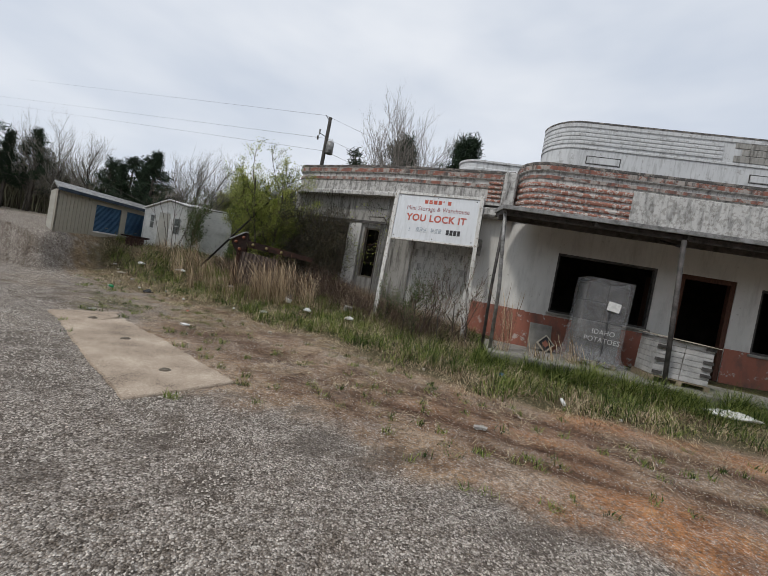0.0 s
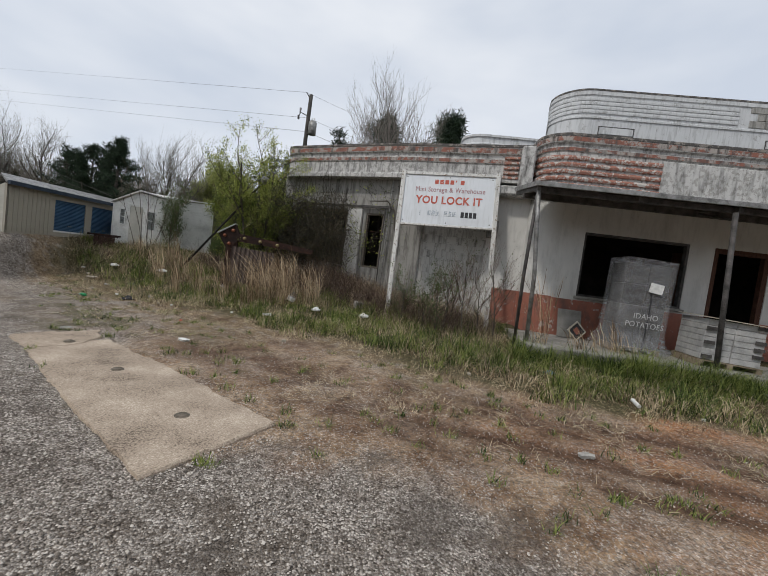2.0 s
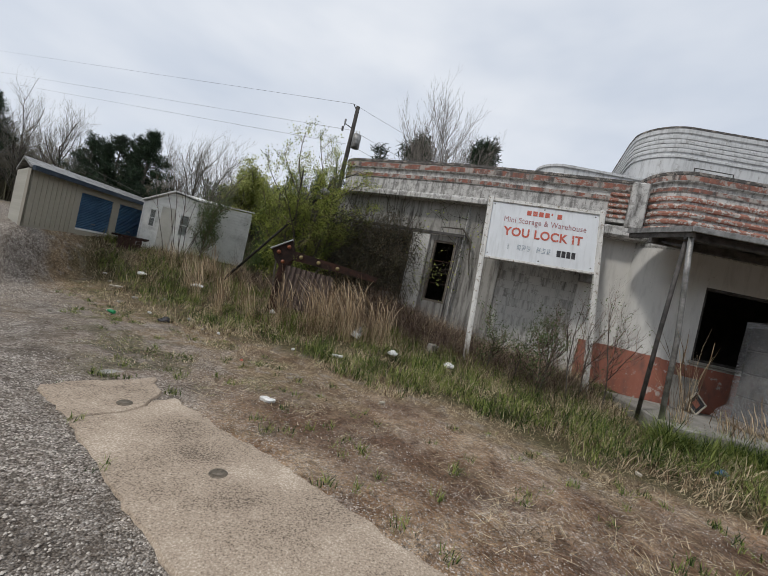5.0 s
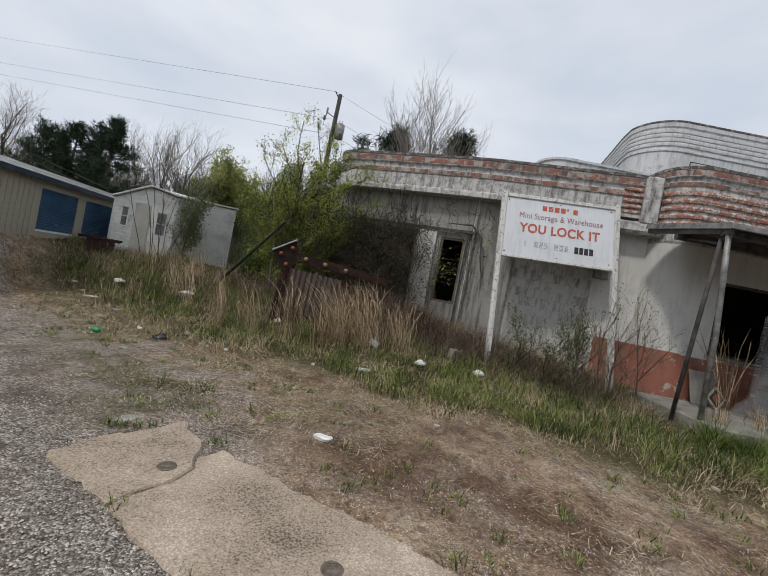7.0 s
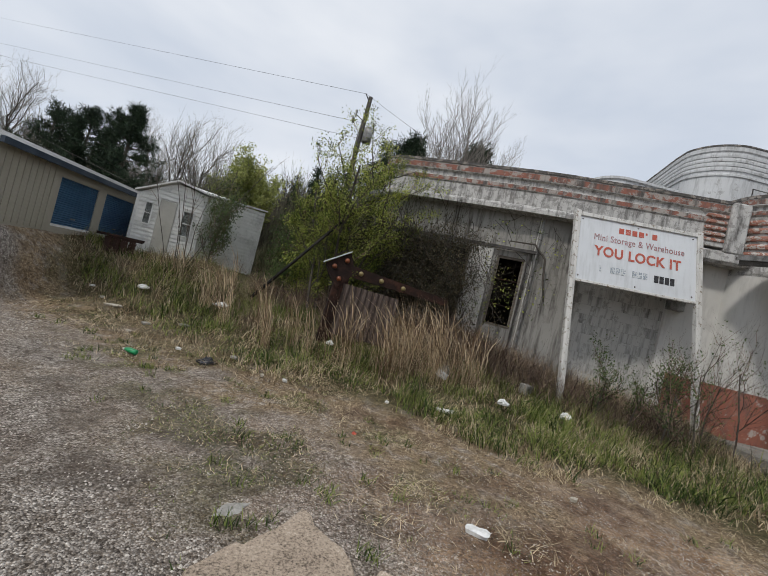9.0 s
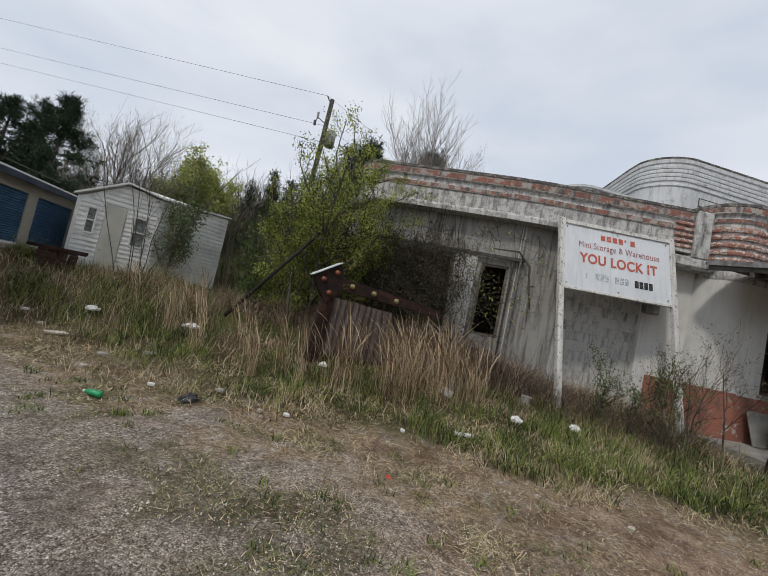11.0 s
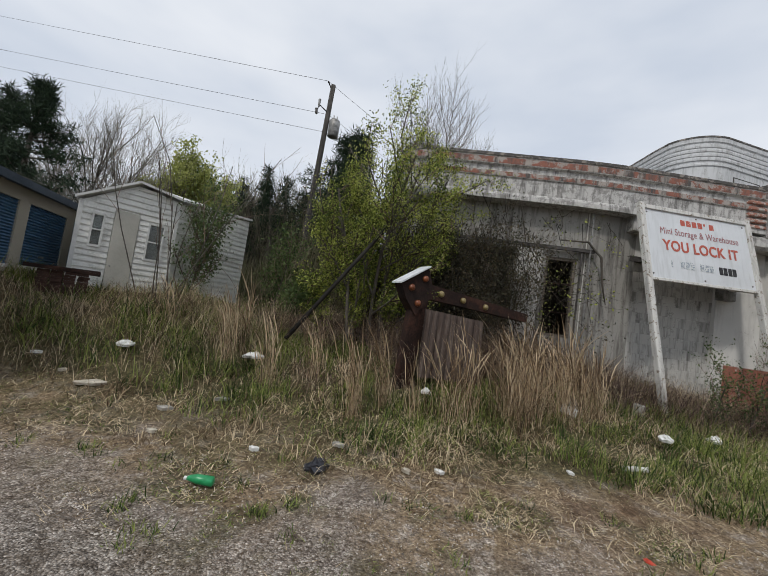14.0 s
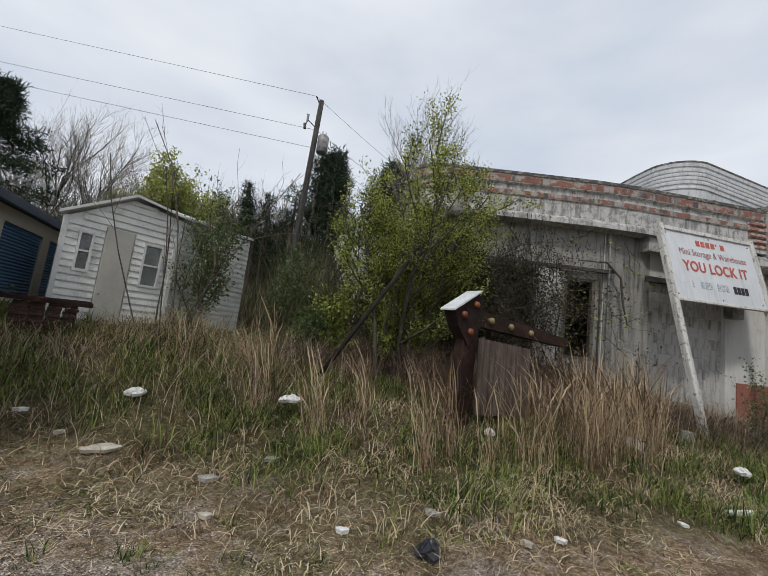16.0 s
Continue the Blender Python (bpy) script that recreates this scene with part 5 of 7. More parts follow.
def build_pole():
    up = thing("utility_pole", "dark leaning wooden utility pole with a transformer", "utility pole")
    foot, top = Vector((-3.95, 18.7, 0.6)), Vector((-3.78, 18.42, 8.5))
    at = lambda z: foot.lerp(top, (z - 0.6) / 7.9)
    part("shaft", Shape().tube([at(z) for z in (0.6, 3, 6, 8.5)], [0.115, 0.105, 0.09, 0.08], 10), M["pole"], up, smooth=True)
    c = at(7.05) + Vector((0.25, -0.12, 0))
    tr = part("transformer", Shape().tube([c + Vector((0, 0, z)) for z in (-0.30, -0.28, 0.24, 0.30)], [0.15, 0.18, 0.18, 0.13], 14), M["steel"], up, "grey transformer can", smooth=True)
    for d in (-0.05, 0.06):
        part("bushing", Shape().tube([c + Vector((d, 0, 0.28)), c + Vector((d, 0, 0.44))], 0.02, 6), M["trim"], tr)
    part("bracket", Shape().tube([at(7.55), at(7.62) + Vector((-0.36, -0.1, 0.05)), at(7.5) + Vector((-0.40, -0.1, -0.12))], 0.02, 6), M["darksteel"], up)
    part("insulator", Shape().tube([at(7.6) + Vector((-0.36, -0.1, 0.0)), at(7.6) + Vector((-0.36, -0.1, 0.24))], [0.03, 0.045], 8), M["steel"], up)
    part("arrester", Shape().tube([at(7.4) + Vector((-0.40, -0.1, -0.05)), at(7.4) + Vector((-0.42, -0.1, 0.12))], 0.045, 8), M["darksteel"], up)
    part("pin", Shape().tube([at(8.3), at(8.3) + Vector((-0.2, -0.05, 0.25))], 0.02, 6), M["darksteel"], up)

    def wire(a, b, sag, r=0.0055):
        a, b = Vector(a), Vector(b)
        pts = [a.lerp(b, t) - Vector((0, 0, sag * 4 * t * (1 - t))) for t in np.linspace(0, 1, 17)]
        single("power_line", Shape().tube(pts, r, 5), M["darksteel"], "thin dark overhead power line", "wire", group="power lines")

    for p, d in ((at(8.3) + Vector((-.2, -.05, .25)), (-0.745, 0.635, 0.206)), (at(7.5), (-0.775, 0.61, 0.165)), (at(6.9), (-0.78, 0.605, 0.153))):
        wire(p, p + Vector(d) * 130, 0, 0.006)
        wire(p, p + Vector((14, 4.5, -0.9)), 0.4)
    wire((-34, 26, 10.4), (-9.0, 14.0, 2.5), 0.5)
    wire((-34, 26, 9.6), (-9.0, 14.0, 2.35), 0.4)


build_pole()


# ---- pallets and clutter on the walkway ----
def build_pallet(m, w, d, rows, cols, cw, name, label, wrapped, boxes):
    pl = thing(name, label, "pallet load", m)
    for y in np.linspace(0, d - 0.1, 6):
        part("plank", Shape().box(0, w, y, y + 0.09, 0.10, 0.12), M["pallet"], pl)
    for x in (0, w / 2 - 0.04, w - 0.09):
        part("runner", Shape().box(x, x + 0.09, 0, d, 0, 0.10), M["pallet"], pl)
    hz = (boxes - 0.13) / rows
    for k in range(rows):
        for i in range(cols):
            x0 = 0.03 + i * (w - 0.06) / cols
            part("sack" if wrapped else "carton", Shape().box(x0 + 0.004, x0 + (w - 0.06) / cols - 0.004, 0.02 + rng.random() * 0.02, d - 0.03, 0.125 + k * hz, 0.12 + (k + 1) * hz, bevel=0.012 if wrapped else 0.006), M["carton" if not wrapped else "darksack" if k >= 2 else "sack"], pl)
    return pl


def build_clutter():
    w, d, h = 0.86, 0.62, 1.72
    pl = build_pallet(FRONT @ pose(2.62, 8.30, 0.375) @ pose(0, 0, 0, 0, 1.5, 0), w, d, 4, 2, 0.5, "potato_pallet", "tall pallet of sacks in torn cloudy stretch wrap", True, h)
    sh = Shape()
    nu, nz = 40, 26
    ring = []
    for j in range(nz + 1):
        for i in range(nu):
            t = i / nu * 4
            k, f = int(t), t - int(t)
            cs = [(0, 0), (w, 0), (w, d), (0, d)]
            x, y = (cs[k][0] + (cs[(k + 1) % 4][0] - cs[k][0]) * f, cs[k][1] + (cs[(k + 1) % 4][1] - cs[k][1]) * f)
            z = 0.06 + j * (h + 0.02) / nz
            flare = 0.20 * max(0, 1 - z / 0.35) * (rng.random() * 0.7 + 0.3)
            g = 0.022 + rng.normal() * 0.0012 + flare
            ring.append((x + (x - w / 2) / w * 2 * g, y + (y - d / 2) / d * 2 * g, z))
    fs = [(j * nu + i, j * nu + (i + 1) % nu, (j + 1) * nu + (i + 1) % nu, (j + 1) * nu + i) for j in range(nz) for i in range(nu)]
    part("wrap", Shape().add(ring, fs), M["wrap"], pl, "torn cloudy stretch wrap", smooth=True)
    part("label", Shape().box(0.40, 0.64, -0.06, -0.055, 1.16, 1.34), M["foam"], pl, "white paper label", m=pose(0, 0, 0, 0, 7, 0) @ pose(-0.12, 0, 0.08))
    part("seam", Shape().box(0.50, 0.52, -0.05, -0.045, 0.1, 1.3), M["black"], pl, "dark strap")
    for txt, z in (("IDAHO", 0.72), ("POTATOES", 0.56)):
        letters(txt, 0.145, pl, M["print"], pose(0.46, -0.07, z), label="pale printed lettering", wide=0.9)
    p2 = build_pallet(FRONT @ pose(3.92, 7.95, 0.375) @ pose(0, 0, 0, 0, 2, -3), 1.02, 0.8, 7, 2, 0.38, "carton_pallet", "low pallet of pale wrapped cartons with dark ends", False, 0.86)
    for k in range(6):
        for x in (0.03, 0.82):
            if (k + int(x > 0.5)) % 2 == 0 or k == 2:
                part("tape", Shape().box(x, x + 0.17, -0.004, 0.01, 0.16 + k * 0.125, 0.22 + k * 0.125), M["darksteel"], p2, "dark printed end")
    part("cover", Shape().box(-0.03, 1.05, -0.03, 0.84, 0.872, 0.884, m=pose(0, 0, 0, 1.0, 0.8, 0)), M["tan"], p2, "loose cardboard sheet")
    # small framed picture leaning on the wall, and a grey board
    fr = thing("picture_frame", "small dark square panel leaning cornerwise on the wall", "panel", FRONT @ pose(2.12, 9.16, 0.56, -14, 45, 0))
    part("board", Shape().box(0, 0.27, 0, 0.02, 0, 0.27), M["black"], fr)
    part("border", wall_boxes(0.3, -0.015, 0.285, [(0.025, 0.275, 0.01, 0.26)], -0.012, 0.022), M["tan"], fr, m=pose(-0.015, 0, 0))
    part("patch", Shape().box(0.07, 0.2, -0.008, 0, 0.08, 0.19), M["redbase"], fr)
    single("grey_board", Shape().box(0, 0.5, 0, 0.025, 0, 0.62, bevel=0.005), M["kerb"], "grey board leaning on the wall", "board", FRONT @ pose(1.95, 9.28, 0.38, -16, 0, 0))
    for i in range(5):
        single("plank", Shape().box(0, 0.7 + 0.2 * (i % 3), 0, 0.12, 0, 0.03, bevel=0.004), M["wood" if i % 2 else "pallet"], "loose weathered plank on the walkway", "plank", FRONT @ pose(4.75 + 0.22 * i, 7.2 + 0.16 * (i % 4), 0.16 + 0.045 * i, 4, 4 - 3 * i, 12 - 17 * i), "loose planks")


build_clutter()


def crumple(name, label, category, x, y, sx, sy, sz, mat, seed, turn=0, group="", lift=0.0):
    """A crumpled or flattened piece of litter."""
    r = np.random.default_rng(seed)
    sx, sy, sz = sx * 0.72, sy * 0.72, sz * 0.45
    sh = Shape()
    n, k = 12, 5
    vs = [(0, 0, sz)]
    for j in range(1, k + 1):
        for i in range(n):
            a, q = 2 * math.pi * i / n, j / k
            rad = (0.7 + 0.6 * r.random()) * q if j < k else (0.6 + 0.7 * r.random())
            vs.append((sx * rad * math.cos(a), sy * rad * math.sin(a), sz * (max(0, 1 - q ** 1.6) * (0.35 + 0.9 * r.random())) + 0.006))
    fs = [(0, 1 + i, 1 + (i + 1) % n) for i in range(n)]
    fs += [(1 + (j - 1) * n + i, 1 + j * n + i, 1 + j * n + (i + 1) % n, 1 + (j - 1) * n + (i + 1) % n) for j in range(1, k) for i in range(n)]
    base = len(vs)
    vs += [(px * 0.9, py * 0.9, -0.02) for px, py, _ in vs[1 + (k - 1) * n:base]]
    fs += [(1 + (k - 1) * n + i, base + i, base + (i + 1) % n, 1 + (k - 1) * n + (i + 1) % n) for i in range(n)] + [tuple(range(base, base + n))[::-1]]
    return single(name, sh.add(vs, fs), M[mat], label, category, pose(x, y, on(x, y, lift), 0, 0, turn), group)


def build_litter():
    crumple("plastic_bag", "crumpled white plastic bag in the grass", "plastic bag", -5.85, 11.15, 0.17, 0.13, 0.10, "foam", 1, 20, "white bags", 0.18)
    crumple("plastic_bag", "crumpled white plastic bag in the grass", "plastic bag", -1.62, 8.82, 0.13, 0.10, 0.12, "foam", 2, 60, "white bags", 0.16)
    crumple("plastic_bag", "crumpled white plastic bag in green grass", "plastic bag", -0.62, 8.8, 0.15, 0.11, 0.13, "foam", 3, 10, "white bags", 0.12)
    crumple("plastic_bag", "crumpled white plastic bag on dry straw", "plastic bag", -7.22, 11.46, 0.16, 0.1, 0.10, "foam", 4, 40, "white bags", 0.1)
    crumple("paper_cup", "flattened white foam cup in the grass", "cup", -3.98, 10.18, 0.08, 0.07, 0.10, "foam", 5, 0, "", 0.14)
    crumple("paper_plate", "dirty white paper plate on bare clay", "paper plate", -3.18, 6.37, 0.12, 0.08, 0.02, "foam", 6, -30, "", 0.02)
    crumple("paper_plate", "flat pale plate on orange clay", "paper plate", 1.25, 3.95, 0.12, 0.06, 0.02, "stone", 7, 10, "", 0.01)
    crumple("paper_sheet", "torn pale paper on dry straw", "paper", -7.36, 10.88, 0.19, 0.11, 0.03, "tan", 8, 15, "", 0.03)
    crumple("flat_bottle", "squashed cloudy plastic bottle in dry grass", "bottle", -6.67, 10.32, 0.105, 0.055, 0.03, "stone", 9, -20, "flat bottles", 0.02)
    crumple("flat_bottle", "squashed cloudy plastic bottle in dry grass", "bottle", -5.26, 9.49, 0.085, 0.05, 0.03, "stone", 10, -55, "flat bottles", 0.02)
    crumple("flat_bottle", "squashed cloudy plastic bottle in dry grass", "bottle", -6.18, 10.44, 0.09, 0.05, 0.03, "stone", 11, 8, "flat bottles", 0.03)
    crumple("concrete_chunk", "broken pale concrete chunk beside the slab", "concrete chunk", -4.72, 6.34, 0.16, 0.09, 0.06, "stone", 12, 35)
    crumple("black_bag", "crumpled black plastic bag on gravel", "plastic bag", -5.53, 9.17, 0.15, 0.11, 0.14, "blackbag", 13, 15, "", 0.01)
    crumple("blue_scrap", "crumpled blue plastic scrap in the grass", "plastic scrap", 2.3, 6.55, 0.16, 0.08, 0.09, "bluebag", 14, 30, "", 0.06)
    crumple("white_tarp", "white plastic sheet heaped by the walkway", "plastic sheet", 6.05, 6.1, 0.6, 0.3, 0.16, "foam", 15, -10, "", 0.10)
    crumple("red_scrap", "small red plastic scrap on clay", "plastic scrap", -3.82, 7.73, 0.03, 0.05, 0.03, "redbit", 16, 0)
    crumple("red_scrap", "faded red cloth scrap by the walkway", "cloth scrap", 5.15, 6.65, 0.16, 0.1, 0.05, "redbit", 17, 0, "", 0.12)
    for i, (x, y) in enumerate(((-7.98, 11.45), (-7.67, 11.18), (-3.27, 8.72), (-4.83, 9.01), (-5.96, 9.51), (-1.9, 7.0), (3.6, 5.2), (0.9, 6.2), (-4.55, 8.95), (-6.72, 9.9))):
        crumple("paper_scrap", "small pale scrap of paper on the ground", "paper scrap", x, y, 0.06, 0.035, 0.02, ("foam", "tan")[i % 2], 30 + i, 37 * i, "paper scraps", 0.02)
    gb = thing("bottle", "squashed green plastic bottle on dry grass", "bottle", pose(-6.34, 9.05, on(-6.34, 9.05, 0.035), 0, 0, 155) @ Matrix.Scale(0.72, 4))
    part("body", Shape().tube([(-0.12, 0, 0), (-0.11, 0, 0), (0.03, 0, 0.005), (0.09, 0, 0.005), (0.12, 0, 0)], [0.03, 0.045, 0.042, 0.028, 0.016], 12), M["green"], gb, smooth=True)
    part("cap", Shape().tube([(0.12, 0, 0), (0.145, 0, 0)], 0.017, 10), M["foam"], gb)
    jg = thing("jug", "cloudy plastic jug standing in the grass", "jug", pose(-2.3, 9.58, on(-2.3, 9.58, 0.03), 12, 20, 30))
    part("body", Shape().tube([(0, 0, 0), (0, 0, 0.16), (0, 0, 0.22), (0, 0, 0.26)], [0.09, 0.09, 0.06, 0.03], 12), M["wrap"], jg, smooth=True)
    part("label", Shape().tube([(0, 0, 0.05), (0, 0, 0.15)], 0.093, 12, caps=False), M["foam"], jg)
    single("block_chunk", Shape().box(-0.1, 0.1, -0.07, 0.07, 0, 0.17, bevel=0.012), M["stone"], "grey concrete block half hidden in grass", "concrete block", pose(-0.75, 9.65, on(-0.75, 9.65), 6, 4, 25))
    for x, y, l, t in ((2.88, 5.45, 0.17, 80), (-2.55, 8.58, 0.22, -35)):
        single("cardboard_tube", Shape().tube([(-l / 2, 0, 0.02), (l / 2, 0, 0.05)], 0.024, 10), M["foam"], "white cardboard tube lying on the ground", "tube", pose(x, y, on(x, y, 0.03), 0, 0, t), "tubes")


build_litter()


def build_stack():
    st = thing("brick_stack", "low stack of old bricks under dark timbers", "brick stack", pose(-8.42, 12.35, on(-8.4, 12.4) + 0.02, 0, 0, 12) @ Matrix.Scale(0.62, 4))
    bk = Shape().box(0, 0.19, 0, 0.09, 0, 0.055, bevel=0.006).mesh("brick", M["brick"])
    for k in range(8):
        for i in range(4):
            ob = new("brick", bk)
            ob.parent, ob.matrix_basis = st, pose(0.02 + i * 0.215 + 0.03 * rng.random(), 0.02 * rng.random() + (k % 2) * 0.03, k * 0.058, 0, 0, rng.normal() * 5)
    for i in range(3):
        part("timber", Shape().box(-0.18, 1.05, 0.0, 0.09, 0, 0.075, bevel=0.006), M["rust"], st, "dark timber", m=pose(0, -0.08 + i * 0.12, 0.47, 0, 1 - i, 3 * i - 3))


build_stack()


# ---- plants ----
def ribbons(name, P, W, S, material, label, category, parent=None):
    """Narrow leaves or twigs: P is (n, k, 3) centre lines, W (n, k) half widths, S (n, 3) sideways directions."""
    n, k = P.shape[:2]
    V = np.stack([P - W[..., None] * S[:, None, :], P + W[..., None] * S[:, None, :]], 2).reshape(-1, 3)
    i = np.arange(n)[:, None] * k * 2 + np.arange(k - 1)[None, :] * 2
    F = np.stack([i, i + 1, i + 3, i + 2], -1).reshape(-1, 4)
    me = bpy.data.meshes.new(name)
    me.vertices.add(len(V))
    me.vertices.foreach_set("co", V.astype(np.float32).ravel())
    me.loops.add(F.size)
    me.loops.foreach_set("vertex_index", F.astype(np.int32).ravel())
    me.polygons.add(len(F))
    me.polygons.foreach_set("loop_start", np.arange(0, F.size, 4, dtype=np.int32))
    me.materials.append(material)
    me.update(calc_edges=True)
    ob = new(name, me)
    if parent is not None:
        ob.parent = parent
        return tagged(ob, label)
    return tagged(ob, label, category, kind="stuff")


def blades(base, h, lean, width, k=4, droop=1.6, seed=0, curl=0.0):
    """Centre lines of grass blades from base points: height, sideways reach and width for each."""
    r = np.random.default_rng(seed)
    n = len(base)
    a = r.random(n) * 2 * np.pi
    d = np.stack([np.cos(a), np.sin(a), 0 * a], -1)
    t = np.linspace(0, 1, k)
    P = base[:, None, :] + d[:, None, :] * (lean[:, None] * t[None] ** droop)[..., None]
    P[..., 2] += h[:, None] * t[None] - (lean[:, None] * curl) * t[None] ** 3
    W = width[:, None] * (1 - 0.92 * t[None] ** 1.5)
    b = a + np.pi / 2 + r.normal(size=n) * 0.5
    return P, W, np.stack([np.cos(b), np.sin(b), 0 * b], -1)


def free_ground(x, y):
    """True where neither house, slab nor walkway stands."""
    th = radians(THETA)
    u, w = x * math.cos(th) - y * math.sin(th), x * math.sin(th) + y * math.cos(th)
    wall = np.interp(x, [-12, -3.9, -3.4, -0.3, 2.85, 9], [60, 60, 12.95, 11.1, 9.75, 8.3])
    slab = (np.abs((x + 3.2) * 0.70 + (y - 4.75) * 0.71) < 0.62) & (np.abs(-(x + 3.2) * 0.71 + (y - 4.75) * 0.70) < 1.85)
    shed = (x > -8.5) & (x < -5.9) & (y > 12.95 + (x + 8.35) * 0.45) & (y < 16)
    stor = (x < -9.0) & (x > -12.2) & (y > 10) & (y < 14.6)
    return (y < wall) & ~((u > 0.9) & (w > 7.5)) & ~slab & ~shed & ~stor


def scatter(n, x0, x1, y0, y1, seed, keep):
    r = np.random.default_rng(seed)
    x, y = r.uniform(x0, x1, n), r.uniform(y0, y1, n)
    ok = free_ground(x, y) & (r.random(n) < keep(x, y))
    x, y = x[ok], y[ok]
    return np.stack([x, y, height(x, y) - 0.01], -1)


def build_grass():
    r = np.random.default_rng(11)
    beyond = lambda x, y: y - grass_edge(x) + (lumps(x, y, 41, 0.7) - 0.5) * 1.3 + (lumps(x, y, 42, 0.25) - 0.5) * 0.7
    # green turf, thickest a step past its edge
    p = scatter(330000, -12, 9, 3.2, 15, 12, lambda x, y: (1 - 0.25 * smooth01((x + 1) / 2)) * smooth01((beyond(x, y) - 0.35 * smooth01((-3 - x) / 2)) / 0.8) * (0.8 + 0.2 * smooth01((2.6 - beyond(x, y)) / 1.6)) * smooth01(lumps(x, y, 43, 0.32) * 2.6 - 0.55))
    r2 = np.random.default_rng(10)
    u, w = r2.uniform(0.6, 8.8, 20000), 7.58 - np.abs(r2.normal(size=20000)) * 0.24
    th = radians(THETA)
    gx, gy = u * math.cos(th) + w * math.sin(th), w * math.cos(th) - u * math.sin(th)
    verge = np.stack([gx, gy, height(gx, gy)], -1)[lumps(gx, gy, 49, 0.35) > 0.3]
    p = np.concatenate([p, verge])
    n, old = len(p), len(p) - len(verge)
    tall = 0.09 + 0.17 * lumps(p[:, 0], p[:, 1], 44, 0.5) + 0.11 * smooth01((p[:, 0] + 3) / 4) * smooth01(beyond(p[:, 0], p[:, 1]) / 1.2)
    tall = tall + 0.09 * smooth01((-4 - p[:, 0]) / 2) * smooth01(beyond(p[:, 0], p[:, 1]) - 0.3)
    tall = tall * (0.45 + 0.95 * lumps(p[:, 0], p[:, 1], 40, 0.16))
    tall[old:] *= 1.35
    ribbons("green_grass", *blades(p, tall * r.uniform(0.5, 1.4, n), tall * r.uniform(0.2, 1.5, n), r.uniform(0.0025, 0.0065, n), seed=13, curl=0.4), M["grass"], "tufted green spring grass on the bank", "grass")
    # dead straw among and before it
    p = scatter(330000, -12, 9, 3.0, 15, 14, lambda x, y: (1 - 0.3 * smooth01((x + 1) / 2)) * (1 - 0.45 * smooth01((-4 - x) / 2) * smooth01(beyond(x, y) - 0.4)) * smooth01((beyond(x, y) + 0.5) / 1.0) * (0.15 + 0.85 * lumps(x, y, 45, 0.4)))
    p = np.concatenate([p, verge[::4] + [0.03, 0.02, 0]])
    n = len(p)
    tall = 0.06 + (0.17 + 0.1 * smooth01((p[:, 0] + 2) / 3)) * lumps(p[:, 0], p[:, 1], 46, 0.4) * smooth01((beyond(p[:, 0], p[:, 1]) + 0.2) / 1.2)
    ribbons("dry_grass", *blades(p, tall * r.uniform(0.4, 1.5, n), (tall + 0.05) * r.uniform(0.3, 1.6, n), r.uniform(0.0025, 0.0055, n), seed=15, curl=0.5), M["dry"], "matted dead straw-coloured grass", "grass")
    # thin flattened straw on the bare ground
    p = scatter(400000, -11, 7, 2.5, 13, 16, lambda x, y: smooth01((beyond(x, y) + 2.8) / 2.2) * smooth01((0.9 - beyond(x, y)) / 0.8) * smooth01(lumps(x, y, 47, 0.4) * 2.6 - 0.85) * (0.35 + 0.65 * smooth01((x + 4.5) / 1.5)) * (0.25 + 0.75 * smooth01((1.0 - x) / 2.0)) * (y > gravel_edge(x) - 0.5))
    n = len(p)
    ribbons("flat_straw", *blades(p, r.uniform(0.005, 0.035, n), r.uniform(0.05, 0.17, n), r.uniform(0.002, 0.0042, n), k=3, droop=1.0, seed=17), M["dry"], "thin flattened straw on bare ground", "straw")
    # low mossy patches
    p = scatter(170000, -9, -2, 4, 11.5, 28, lambda x, y: moss(x, y) * (beyond(x, y) < 0.6))
    n = len(p)
    for k, (name, mat, label) in enumerate((("low_weeds", "grass", "low green weeds in patches on gravel"), ("low_straw", "dry", "short dead stems among low weeds"))):
        q = p[k::3]
        n = len(q)
        ribbons(name, *blades(q, r.uniform(0.005, 0.03, n), r.uniform(0.02, 0.07, n), r.uniform(0.0022, 0.005, n), k=3, seed=29 + k), M[mat], label, "weeds")
    # small weeds on the clay and at the slab
    tufts = scatter(1500, -8, 6, 2.5, 10, 18, lambda x, y: ((y > gravel_edge(x) - 0.3) & (y < grass_edge(x))) * (0.15 + 0.5 * lumps(x, y, 48, 0.8)))
    # weeds in the slab crack and at its edges
    tufts = np.concatenate([tufts, [[-4.0, 6.06, 0.02], [-3.97, 6.02, 0.02], [-4.72, 6.2, 0.0], [-4.62, 6.22, 0.0], [-2.5, 4.95, 0.02], [-3.0, 5.62, 0.02], [-1.35, 4.2, 0.02], [-2.0, 4.62, 0.02], [-4.75, 6.2, 0.02], [-3.8, 4.75, 0.0], [-4.3, 5.25, 0.0]]])
    base = np.repeat(tufts, 26, 0)
    n = len(base)
    base = base + np.stack([r.normal(size=n) * 0.035, r.normal(size=n) * 0.035, 0 * base[:, 0]], -1)
    ribbons("small_weeds", *blades(base, r.uniform(0.02, 0.09, n), r.uniform(0.02, 0.07, n), r.uniform(0.002, 0.005, n), seed=19), M["grass"], "small green weed tufts on the clay", "weeds")


build_grass()


